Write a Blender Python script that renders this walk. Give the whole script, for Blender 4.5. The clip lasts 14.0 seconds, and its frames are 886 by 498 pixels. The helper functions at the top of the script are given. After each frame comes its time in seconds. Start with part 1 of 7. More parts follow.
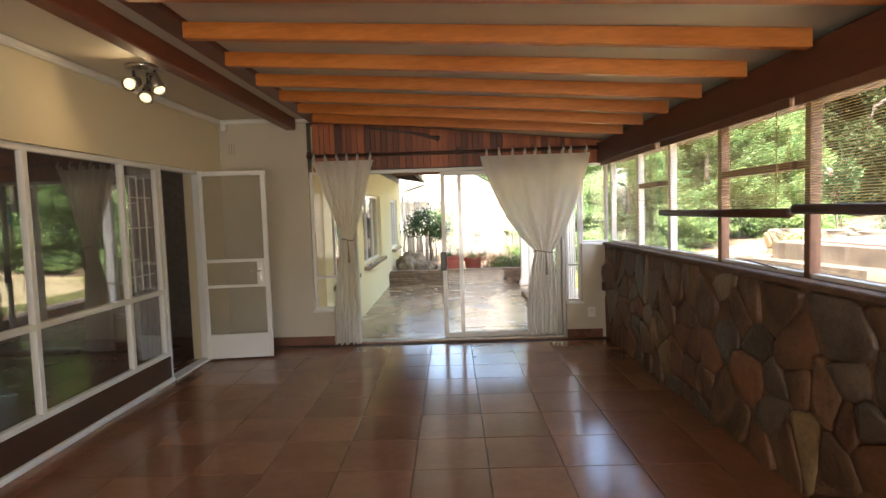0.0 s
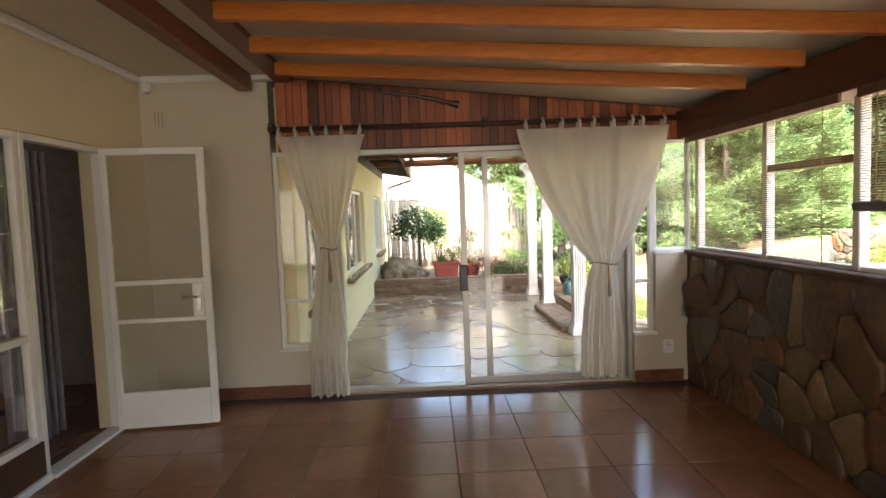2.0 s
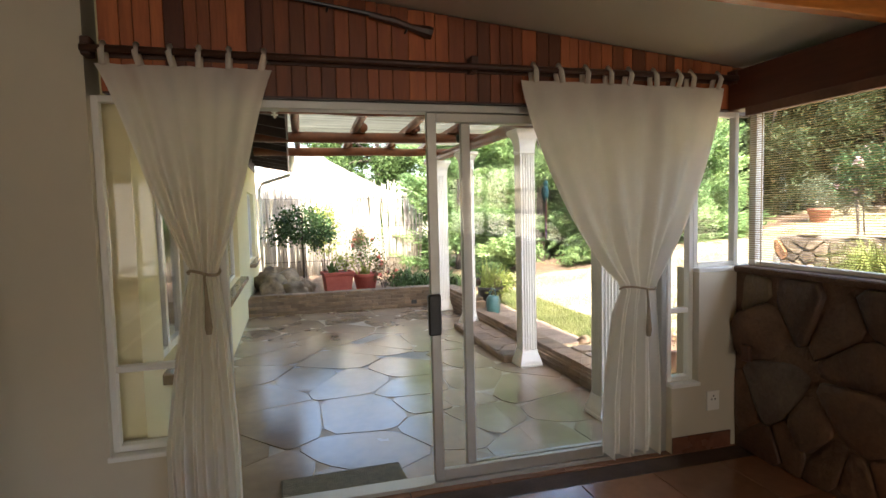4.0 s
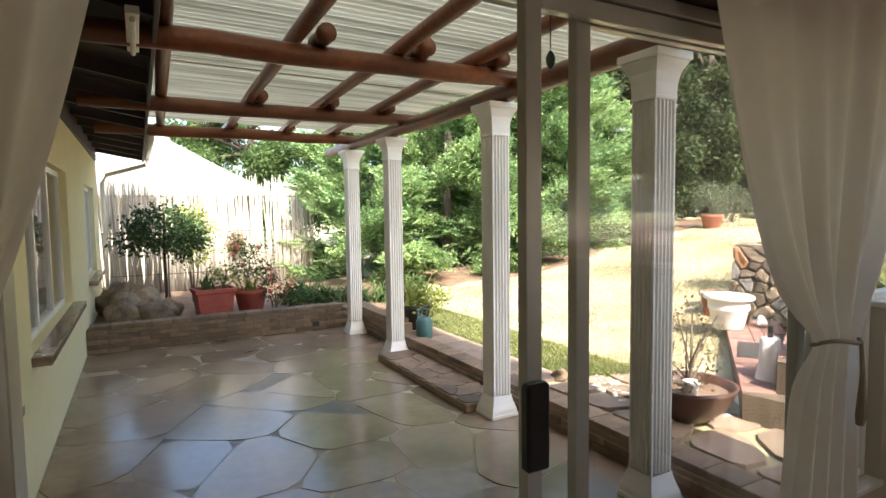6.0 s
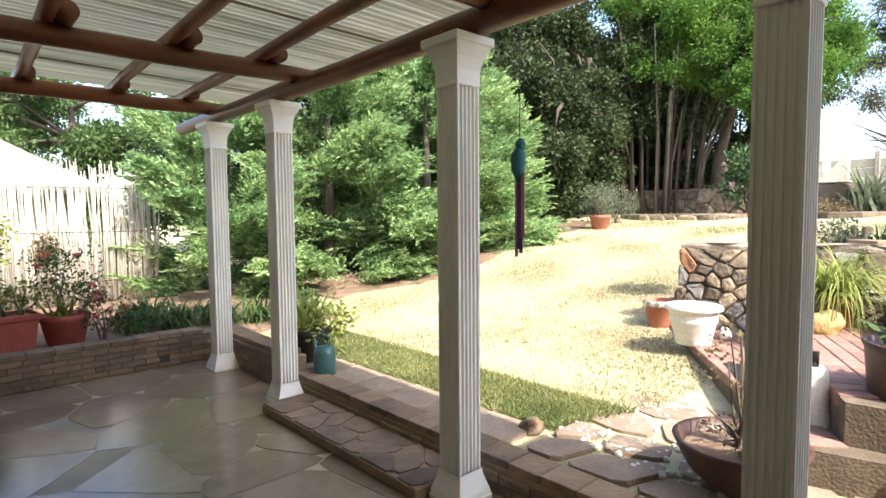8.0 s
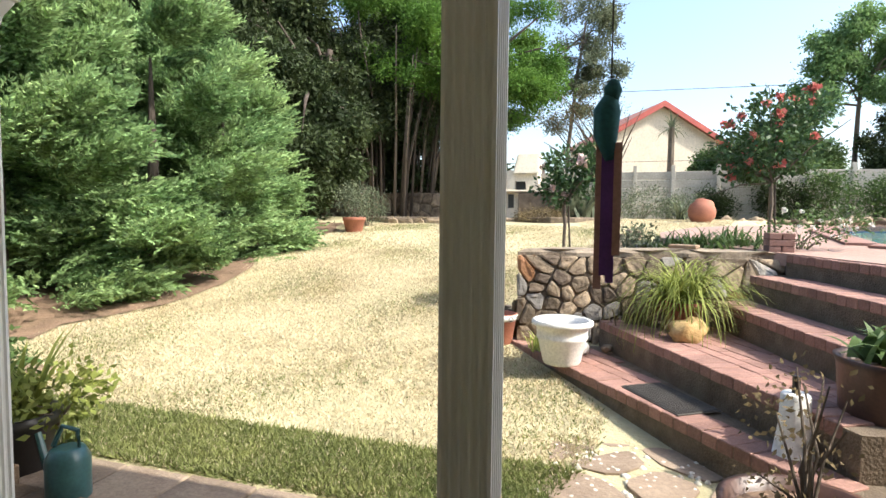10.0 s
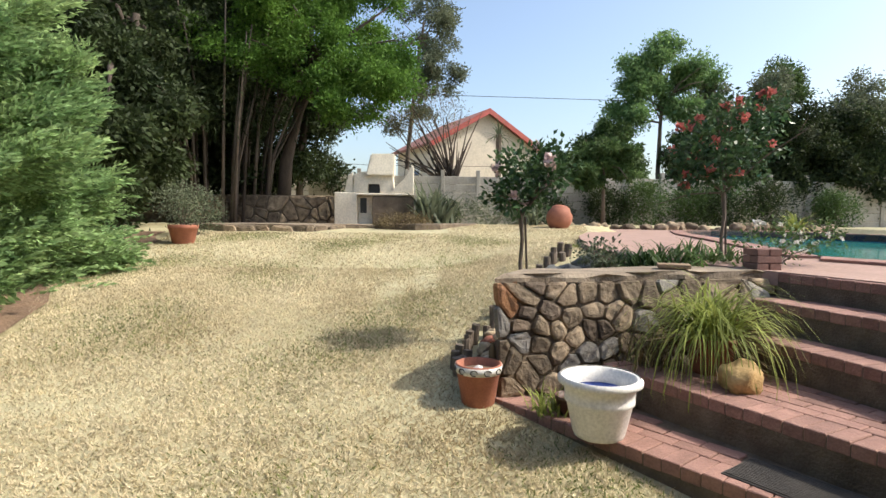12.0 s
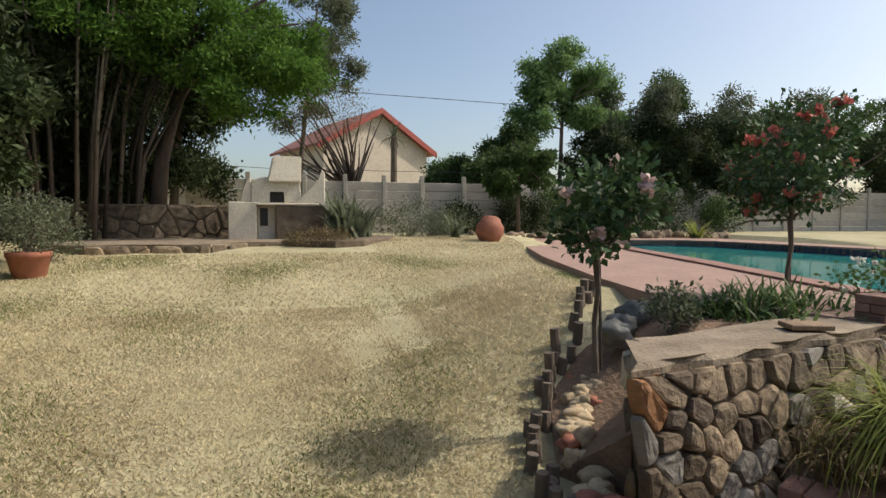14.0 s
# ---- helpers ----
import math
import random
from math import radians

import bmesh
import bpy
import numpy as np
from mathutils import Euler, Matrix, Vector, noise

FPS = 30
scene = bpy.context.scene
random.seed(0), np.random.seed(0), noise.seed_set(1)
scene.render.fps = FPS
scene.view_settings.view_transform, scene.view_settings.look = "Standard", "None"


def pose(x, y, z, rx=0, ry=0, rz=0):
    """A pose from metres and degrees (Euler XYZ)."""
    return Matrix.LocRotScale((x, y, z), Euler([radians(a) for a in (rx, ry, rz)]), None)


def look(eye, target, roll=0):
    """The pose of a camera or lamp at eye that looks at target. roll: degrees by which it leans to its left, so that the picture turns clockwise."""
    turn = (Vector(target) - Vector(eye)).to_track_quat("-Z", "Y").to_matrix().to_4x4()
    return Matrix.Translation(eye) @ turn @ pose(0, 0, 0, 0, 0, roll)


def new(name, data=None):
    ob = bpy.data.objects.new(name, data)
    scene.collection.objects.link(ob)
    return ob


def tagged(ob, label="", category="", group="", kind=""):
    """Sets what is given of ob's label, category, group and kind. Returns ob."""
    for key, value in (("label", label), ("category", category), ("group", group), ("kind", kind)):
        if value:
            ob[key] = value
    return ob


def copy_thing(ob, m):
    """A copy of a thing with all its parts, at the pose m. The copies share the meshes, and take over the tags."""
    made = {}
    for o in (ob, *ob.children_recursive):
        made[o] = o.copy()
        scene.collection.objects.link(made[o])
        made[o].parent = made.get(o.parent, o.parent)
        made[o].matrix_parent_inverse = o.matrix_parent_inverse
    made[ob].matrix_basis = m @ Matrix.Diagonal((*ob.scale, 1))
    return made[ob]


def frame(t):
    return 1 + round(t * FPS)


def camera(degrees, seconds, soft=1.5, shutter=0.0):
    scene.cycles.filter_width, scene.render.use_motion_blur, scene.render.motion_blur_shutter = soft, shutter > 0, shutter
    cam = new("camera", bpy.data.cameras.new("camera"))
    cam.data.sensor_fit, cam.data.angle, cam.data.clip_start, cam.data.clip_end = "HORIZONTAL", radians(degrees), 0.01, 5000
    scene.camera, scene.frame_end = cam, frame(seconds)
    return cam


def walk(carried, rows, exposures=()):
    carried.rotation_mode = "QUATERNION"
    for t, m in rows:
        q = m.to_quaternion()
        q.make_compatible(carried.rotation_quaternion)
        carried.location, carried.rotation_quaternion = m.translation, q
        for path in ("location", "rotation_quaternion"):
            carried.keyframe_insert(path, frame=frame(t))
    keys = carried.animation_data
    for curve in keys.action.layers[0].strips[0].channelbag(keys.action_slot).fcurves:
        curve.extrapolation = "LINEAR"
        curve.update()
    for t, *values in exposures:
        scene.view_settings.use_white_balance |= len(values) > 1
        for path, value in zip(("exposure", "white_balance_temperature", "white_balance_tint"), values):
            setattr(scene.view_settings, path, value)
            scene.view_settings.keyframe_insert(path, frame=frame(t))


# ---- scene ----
cam = camera(77.1, 14.0)
METRES, EYE, TILT, LEAN, TURN = 13.4, 1.53, 0.0, 0.0, 1.0
ROWS = [
    (0.0, 0.0, 0.0, 0.0, -0.12, -3.76, 1.85),
    (0.5, -0.0047, 0.0339, 0.0006, -0.38, -3.74, 1.95),
    (1.0, -0.0126, 0.0691, 0.0004, -0.77, -3.7, 1.98),
    (1.5, -0.0201, 0.1054, -0.0007, -1.65, -3.8, 2.01),
    (2.0, -0.0276, 0.1425, -0.0009, -2.65, -3.86, 2.05),
    (2.5, -0.0374, 0.178, -0.0, -5.33, -3.86, 1.85),
    (3.0, -0.0442, 0.2125, -0.0004, -9.38, -3.97, 1.8),
    (5.5, -0.0677, 0.3819, -0.0037, -26.09, -3.79, 0.74),
    (6.0, -0.0634, 0.4136, -0.0038, -29.7, -3.83, 0.76),
    (6.5, -0.0579, 0.4444, -0.0043, -32.11, -3.8, 0.77),
    (7.0, -0.0485, 0.4727, -0.005, -35.56, -3.73, 0.65),
    (7.5, -0.0385, 0.5011, -0.0063, -39.29, -3.71, 0.59),
    (8.0, -0.0304, 0.5312, -0.0093, -43.76, -3.7, 0.48),
    (8.5, -0.0205, 0.5631, -0.0117, -51.88, -3.7, 0.19),
    (11.0, 0.0525, 0.7237, -0.0071, -84.49, -3.29, -0.72),
    (11.5, 0.0834, 0.7494, -0.005, -88.92, -3.18, -0.66),
    (12.0, 0.1145, 0.7722, -0.004, -93.36, -3.09, -0.6),
    (12.5, 0.1471, 0.7892, -0.0009, -97.69, -3.0, -0.47),
    (13.0, 0.1818, 0.8068, 0.0036, -100.74, -2.99, -0.28),
    (13.5, 0.2141, 0.8256, 0.0124, -103.75, -2.99, -0.18),
    (14.0, 0.2523, 0.8469, 0.0177, -106.56, -2.96, -0.17),
]
EXPOSURES = [(0.0, 3.05, 6600, 11), (3.0, 2.82, 6600, 11), (5.5, 2.1, 6550, 10), (6.5, 1.92, 6500, 10), (7.5, 1.74, 6400, 10), (8.5, 1.54, 6350, 9), (11.0, 0.77, 6450, 8), (12.5, 0.28, 6650, 9), (14.0, -0.18, 6850, 9)]
walk(cam, [(t, pose(0, 0, EYE, TILT, LEAN, TURN) @ pose(METRES * x, METRES * y, METRES * z, 90 + pitch, roll, yaw)) for t, x, y, z, yaw, pitch, roll in ROWS],
     exposures=EXPOSURES)
SUN_FROM = Vector((-0.075, -0.69, 0.72))

# ---- world, sun ----
world = bpy.data.worlds.new("world")
scene.world = world
world.use_nodes = True
wn = world.node_tree
sky = wn.nodes.new("ShaderNodeTexSky")
sky.sky_type = "NISHITA"
sky.sun_disc = False
sky.sun_elevation = radians(46)
sky.sun_rotation = radians(186)
sky.air_density, sky.dust_density, sky.ozone_density = 1.0, 2.8, 1.0
wn.links.new(sky.outputs["Color"], wn.nodes["Background"].inputs["Color"])
wn.nodes["Background"].inputs["Strength"].default_value = 0.19
sun_data = bpy.data.lights.new("sun", "SUN")
sun_data.energy, sun_data.angle, sun_data.color = 3.8, radians(0.6), (1.0, 0.94, 0.84)
sun = new("sun", sun_data)
sun.matrix_world = look(SUN_FROM * 60, (0, 0, 0))


# ---- materials ----
def principled(name):
    m = bpy.data.materials.new(name)
    m.use_nodes = True
    return m, m.node_tree.nodes, m.node_tree.links, m.node_tree.nodes["Principled BSDF"]


def surf(name, a, b, scale=4.0, rough=0.6, bump=0.15, bscale=60.0, metal=0.0, rand=0.0, stretch=(1, 1, 1),
         island=False, spec=0.5, thin=0.0, contrast=1.0, rough_var=0.12, fine=0.13):
    """A surface that wanders between the colours a and b at two scales, with fine relief; rand: how far pieces differ."""
    m, N, L, P = principled(name)
    geo = N.new("ShaderNodeNewGeometry")
    info = N.new("ShaderNodeObjectInfo")
    offs = N.new("ShaderNodeVectorMath")
    offs.operation = "SCALE"
    offs.inputs[0].default_value = (37.0, 19.0, 53.0)
    L.new(info.outputs["Random"], offs.inputs["Scale"])
    add = N.new("ShaderNodeVectorMath")
    L.new(geo.outputs["Position"], add.inputs[0])
    if rand:
        L.new(offs.outputs[0], add.inputs[1])
    mp = N.new("ShaderNodeMapping")
    mp.inputs["Scale"].default_value = stretch
    L.new(add.outputs[0], mp.inputs["Vector"])
    n1 = N.new("ShaderNodeTexNoise")
    n1.inputs["Scale"].default_value, n1.inputs["Detail"].default_value = scale, 5.0
    L.new(mp.outputs[0], n1.inputs["Vector"])
    ramp = N.new("ShaderNodeMapRange")
    ramp.inputs["From Min"].default_value = 0.5 - 0.22 / contrast
    ramp.inputs["From Max"].default_value = 0.5 + 0.22 / contrast
    L.new(n1.outputs["Fac"], ramp.inputs["Value"])
    mix = N.new("ShaderNodeMix")
    mix.data_type = "RGBA"
    mix.inputs["A"].default_value, mix.inputs["B"].default_value = (*a, 1), (*b, 1)
    L.new(ramp.outputs["Result"], mix.inputs["Factor"])
    n2 = N.new("ShaderNodeTexNoise")
    n2.inputs["Scale"].default_value, n2.inputs["Detail"].default_value = scale * 9, 3.0
    L.new(mp.outputs[0], n2.inputs["Vector"])
    val = N.new("ShaderNodeMapRange")
    val.inputs["From Min"].default_value, val.inputs["From Max"].default_value = 0.3, 0.7
    val.inputs["To Min"].default_value, val.inputs["To Max"].default_value = 1 - fine, 1 + fine
    L.new(n2.outputs["Fac"], val.inputs["Value"])
    hsv = N.new("ShaderNodeHueSaturation")
    L.new(mix.outputs["Result"], hsv.inputs["Color"])
    last = val.outputs["Result"]
    if rand:
        r = N.new("ShaderNodeMapRange")
        r.inputs["To Min"].default_value, r.inputs["To Max"].default_value = 1 - rand, 1 + rand
        L.new(geo.outputs["Random Per Island"] if island else info.outputs["Random"], r.inputs["Value"])
        mul = N.new("ShaderNodeMath")
        mul.operation = "MULTIPLY"
        L.new(last, mul.inputs[0])
        L.new(r.outputs["Result"], mul.inputs[1])
        last = mul.outputs[0]
    L.new(last, hsv.inputs["Value"])
    L.new(hsv.outputs["Color"], P.inputs["Base Color"])
    rr = N.new("ShaderNodeMapRange")
    rr.inputs["To Min"].default_value, rr.inputs["To Max"].default_value = max(0.03, rough - rough_var), min(1.0, rough + rough_var)
    L.new(n1.outputs["Fac"], rr.inputs["Value"])
    L.new(rr.outputs["Result"], P.inputs["Roughness"])
    P.inputs["Metallic"].default_value = metal
    P.inputs["Specular IOR Level"].default_value = spec
    if bump:
        n3 = N.new("ShaderNodeTexNoise")
        n3.inputs["Scale"].default_value, n3.inputs["Detail"].default_value = bscale, 4.0
        L.new(mp.outputs[0], n3.inputs["Vector"])
        bp = N.new("ShaderNodeBump")
        bp.inputs["Strength"].default_value, bp.inputs["Distance"].default_value = bump, 0.02
        L.new(n3.outputs["Fac"], bp.inputs["Height"])
        L.new(bp.outputs["Normal"], P.inputs["Normal"])
    if thin:
        out = N["Material Output"]
        tr = N.new("ShaderNodeBsdfTranslucent")
        L.new(hsv.outputs["Color"], tr.inputs["Color"])
        ms = N.new("ShaderNodeMixShader")
        ms.inputs[0].default_value = thin
        L.new(P.outputs[0], ms.inputs[1])
        L.new(tr.outputs[0], ms.inputs[2])
        L.new(ms.outputs[0], out.inputs["Surface"])
    return m


def glass(name, tint=(1, 1, 1), low=0.045, power=4.0):
    m, N, L, P = principled(name)
    lw = N.new("ShaderNodeLayerWeight")
    lw.inputs["Blend"].default_value = 0.5
    pw = N.new("ShaderNodeMath")
    pw.operation = "POWER"
    pw.inputs[1].default_value = power
    L.new(lw.outputs["Facing"], pw.inputs[0])
    fr = N.new("ShaderNodeMapRange")
    fr.inputs["To Min"].default_value, fr.inputs["To Max"].default_value = low, 0.9
    L.new(pw.outputs[0], fr.inputs["Value"])
    tr = N.new("ShaderNodeBsdfTransparent")
    tr.inputs["Color"].default_value = (*tint, 1)
    gl = N.new("ShaderNodeBsdfGlossy")
    gl.inputs["Roughness"].default_value = 0.0
    ms = N.new("ShaderNodeMixShader")
    L.new(fr.outputs[0], ms.inputs[0])
    L.new(tr.outputs[0], ms.inputs[1])
    L.new(gl.outputs[0], ms.inputs[2])
    L.new(ms.outputs[0], N["Material Output"].inputs["Surface"])
    return m


def sheer(name, colour, clear, thin):
    """A thin sheet: part clear, part scattering through, part scattering back."""
    m, N, L, P = principled(name)
    P.inputs["Base Color"].default_value = (*colour, 1)
    P.inputs["Roughness"].default_value = 0.35
    tl = N.new("ShaderNodeBsdfTranslucent")
    tl.inputs["Color"].default_value = (*colour, 1)
    tr = N.new("ShaderNodeBsdfTransparent")
    one, two = N.new("ShaderNodeMixShader"), N.new("ShaderNodeMixShader")
    one.inputs[0].default_value, two.inputs[0].default_value = thin, clear
    L.new(P.outputs[0], one.inputs[1])
    L.new(tl.outputs[0], one.inputs[2])
    L.new(one.outputs[0], two.inputs[1])
    L.new(tr.outputs[0], two.inputs[2])
    L.new(two.outputs[0], N["Material Output"].inputs["Surface"])
    return m


def glow(name, colour, strength):
    m, N, L, P = principled(name)
    P.inputs["Base Color"].default_value = (*colour, 1)
    P.inputs["Emission Color"].default_value = (*colour, 1)
    P.inputs["Emission Strength"].default_value = strength
    return m


cream = surf("cream_wall_paint", (0.7, 0.6, 0.39), (0.73, 0.63, 0.42), 0.7, 0.75, 0.04, 30, fine=0.012)
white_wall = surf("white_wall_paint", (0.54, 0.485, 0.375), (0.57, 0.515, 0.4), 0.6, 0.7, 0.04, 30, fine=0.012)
yellow_wall = surf("pale_yellow_plaster", (0.75, 0.67, 0.39), (0.79, 0.71, 0.44), 0.9, 0.8, 0.15, 45, fine=0.02)
ceiling_board = surf("ceiling_board_paint", (0.6, 0.54, 0.42), (0.64, 0.58, 0.46), 0.7, 0.6, 0.02, 20, fine=0.012)
white_paint = surf("white_gloss_paint", (0.76, 0.74, 0.68), (0.80, 0.78, 0.72), 1.5, 0.35, 0.03, 25, fine=0.012)
column_paint = surf("column_paint", (0.76, 0.74, 0.68), (0.82, 0.80, 0.74), 1.2, 0.45, 0.06, 35, fine=0.02)
floor_tile = surf("brown_floor_tile", (0.205, 0.092, 0.048), (0.285, 0.135, 0.074), 2.0, 0.15, 0.015, 14, rand=0.12, rough_var=0.05, fine=0.06)
grout = surf("dark_grout", (0.07, 0.045, 0.03), (0.11, 0.072, 0.052), 9, 0.9, 0.2, 90)
skirting_tile = surf("brown_skirting_tile", (0.15, 0.06, 0.035), (0.20, 0.085, 0.05), 3, 0.3, 0.03, 20, rand=0.1)
rafter_wood = surf("orange_varnished_pine", (0.43, 0.13, 0.024), (0.60, 0.21, 0.042), 2.2, 0.33, 0.05, 30, rand=0.12, stretch=(0.35, 3, 3))
beam_wood = surf("red_brown_stained_beam", (0.15, 0.042, 0.018), (0.23, 0.07, 0.027), 2.2, 0.38, 0.06, 30, rand=0.1, stretch=(3, 0.35, 3))
header_wood = surf("dark_red_brown_header", (0.07, 0.021, 0.011), (0.125, 0.038, 0.018), 2.2, 0.45, 0.06, 30, stretch=(3, 0.35, 3))
plank_wood = surf("red_brown_plank", (0.20, 0.05, 0.016), (0.37, 0.11, 0.033), 2.4, 0.46, 0.05, 35, rand=0.6, stretch=(4, 4, 0.4))
dark_wood = surf("dark_stained_wood", (0.05, 0.02, 0.012), (0.08, 0.033, 0.018), 4, 0.45, 0.08, 40)
log_wood = surf("red_brown_pole", (0.085, 0.024, 0.010), (0.20, 0.062, 0.022), 2.5, 0.4, 0.25, 26, rand=0.2)
eave_wood = surf("black_brown_eave_timber", (0.022, 0.013, 0.01), (0.045, 0.026, 0.018), 4, 0.6, 0.15, 30, rand=0.2)
stone_dark = surf("brown_rubble_stone", (0.085, 0.044, 0.024), (0.17, 0.09, 0.047), 5.5, 0.6, 0.7, 18, rand=0.28)
stone_mortar = surf("dark_mortar", (0.10, 0.056, 0.031), (0.17, 0.098, 0.056), 8, 0.8, 0.5, 60)
stone_out = surf("garden_rubble_stone", (0.105, 0.074, 0.046), (0.36, 0.275, 0.18), 6.5, 0.88, 0.9, 24, rand=0.5)
mortar_out = surf("brown_mortar", (0.095, 0.07, 0.046), (0.19, 0.145, 0.10), 7, 0.95, 0.6, 60)
cap_mortar = surf("weathered_cement", (0.17, 0.13, 0.088), (0.34, 0.275, 0.2), 4, 0.95, 0.7, 40)
slate = surf("brown_grey_slate", (0.18, 0.125, 0.08), (0.34, 0.245, 0.16), 1.3, 0.20, 0.05, 7, rand=0.10, rough_var=0.14, fine=0.08)
slate_joint = surf("slate_joint_mortar", (0.085, 0.062, 0.04), (0.44, 0.33, 0.19), 0.55, 0.4, 0.2, 60, contrast=1.6)
kerb_brick = surf("brown_kerb_brick", (0.145, 0.092, 0.055), (0.26, 0.175, 0.105), 6, 0.75, 0.4, 50, rand=0.28)
step_brick = surf("red_paving_brick", (0.225, 0.12, 0.092), (0.33, 0.185, 0.145), 7, 0.8, 0.35, 60, rand=0.2)
pool_brick = surf("pink_paving", (0.29, 0.185, 0.145), (0.38, 0.25, 0.2), 2.5, 0.85, 0.3, 18)
paver = surf("sandstone_paver", (0.21, 0.15, 0.105), (0.33, 0.25, 0.18), 5, 0.85, 0.35, 50, rand=0.15)
soil = surf("dry_soil", (0.15, 0.095, 0.06), (0.26, 0.17, 0.11), 3.5, 0.98, 0.9, 28)
aluminium = surf("satin_aluminium", (0.46, 0.44, 0.39), (0.52, 0.50, 0.45), 3, 0.42, 0.02, 60, metal=0.5, fine=0.02)
black_plastic = surf("black_plastic", (0.018, 0.016, 0.015), (0.03, 0.027, 0.025), 8, 0.35, 0.03, 60)
steel = surf("brushed_steel", (0.50, 0.47, 0.42), (0.60, 0.57, 0.52), 8, 0.3, 0.03, 80, metal=1.0)
curtain_cloth = surf("cream_cotton", (0.80, 0.75, 0.65), (0.84, 0.79, 0.70), 2, 0.9, 0.08, 260, thin=0.48, fine=0.015)
tie_cloth = surf("brown_tie_cord", (0.26, 0.20, 0.13), (0.33, 0.26, 0.17), 20, 0.9, 0.2, 200)
lilac_cloth = surf("grey_lilac_curtain", (0.28, 0.25, 0.27), (0.36, 0.32, 0.34), 5, 0.9, 0.1, 200, thin=0.3)
bamboo_slat = surf("bamboo_blind_slat", (0.30, 0.22, 0.10), (0.42, 0.31, 0.15), 8, 0.6, 0.1, 80, rand=0.25, island=True, thin=0.5)
pane = glass("window_glass")
house_pane = glass("house_window_glass", (1, 1, 1), 0.085, 3.0)
sheet = surf("fibreglass_sheet", (0.135, 0.128, 0.085), (0.29, 0.28, 0.205), 0.9, 0.45, 0, 1, rand=0.12, stretch=(0.4, 9, 1), thin=0.48, fine=0.10, contrast=1.4)
# dark brown that stands in for the shade of unlit rooms
painted_shade = surf("shade_brown", (0.22, 0.18, 0.15), (0.27, 0.22, 0.18), 1.5, 0.8, 0.03, 30)
lawn_mat = surf("dry_lawn", (0.33, 0.285, 0.155), (0.49, 0.45, 0.285), 0.6, 0.95, 0.8, 40)
blade_dry = surf("straw_grass", (0.45, 0.37, 0.225), (0.74, 0.655, 0.46), 0.6, 0.85, 0, 1, rand=0.17, island=True, thin=0.3)
blade_green = surf("green_grass", (0.125, 0.16, 0.045), (0.27, 0.285, 0.1), 1.5, 0.8, 0, 1, rand=0.3, island=True, thin=0.35)
leaf_light = surf("light_airy_leaf", (0.12, 0.215, 0.075), (0.22, 0.34, 0.13), 0.9, 0.6, 0, 1, rand=0.3, island=True, spec=0.22, thin=0.5)
bark = surf("grey_brown_bark", (0.10, 0.075, 0.055), (0.19, 0.15, 0.115), 8, 0.95, 0.8, 40, stretch=(1, 1, 0.3))
bark_dark = surf("dark_bark", (0.045, 0.033, 0.025), (0.085, 0.065, 0.05), 8, 0.95, 0.7, 40, stretch=(1, 1, 0.3))
leaf_conifer = surf("juniper_needles", (0.13, 0.24, 0.095), (0.36, 0.48, 0.20), 1.0, 0.7, 0, 1, rand=0.45, island=True, spec=0.2, thin=0.4)
leaf_dark = surf("dark_tree_leaf", (0.022, 0.036, 0.014), (0.062, 0.085, 0.030), 0.7, 0.6, 0, 1, rand=0.45, island=True, spec=0.22, thin=0.25)
leaf_bright = surf("bright_tree_leaf", (0.055, 0.125, 0.02), (0.13, 0.24, 0.04), 0.8, 0.7, 0, 1, rand=0.35, island=True, spec=0.22, thin=0.42)
leaf_mid = surf("mid_green_leaf", (0.055, 0.10, 0.030), (0.11, 0.17, 0.055), 0.9, 0.55, 0, 1, rand=0.35, island=True, spec=0.22, thin=0.32)
leaf_grey = surf("grey_green_leaf", (0.105, 0.125, 0.075), (0.18, 0.205, 0.13), 0.9, 0.65, 0, 1, rand=0.35, island=True, spec=0.22, thin=0.32)
leaf_rose = surf("rose_leaf", (0.035, 0.075, 0.028), (0.085, 0.145, 0.055), 4, 0.4, 0, 1, rand=0.35, island=True, spec=0.22, thin=0.25)
leaf_yellow = surf("yellow_green_leaf", (0.20, 0.25, 0.055), (0.33, 0.36, 0.10), 3, 0.55, 0, 1, rand=0.3, island=True, spec=0.22, thin=0.4)
leaf_dry = surf("dry_brown_foliage", (0.13, 0.10, 0.055), (0.22, 0.17, 0.09), 2, 0.85, 0, 1, rand=0.35, island=True, spec=0.22, thin=0.3)
petal_pink = surf("pale_pink_petal", (0.62, 0.42, 0.40), (0.74, 0.60, 0.55), 8, 0.7, 0, 1, rand=0.2, island=True, thin=0.3)
petal_red = surf("coral_red_petal", (0.56, 0.13, 0.11), (0.66, 0.24, 0.19), 8, 0.6, 0, 1, rand=0.2, island=True, thin=0.3)
petal_white = surf("white_petal", (0.75, 0.73, 0.68), (0.82, 0.80, 0.76), 8, 0.6, 0, 1, rand=0.1, island=True, thin=0.3)
terracotta = surf("terracotta", (0.28, 0.098, 0.058), (0.37, 0.145, 0.088), 7, 0.8, 0.15, 50, rand=0.12)
dark_terracotta = surf("brown_glazed_clay", (0.065, 0.032, 0.022), (0.11, 0.052, 0.034), 6, 0.45, 0.1, 40)
white_clay = surf("white_painted_clay", (0.72, 0.70, 0.65), (0.80, 0.78, 0.73), 6, 0.6, 0.12, 40)
pot_blue = surf("dark_blue_green_glaze", (0.03, 0.085, 0.085), (0.05, 0.13, 0.125), 6, 0.3, 0.03, 40)
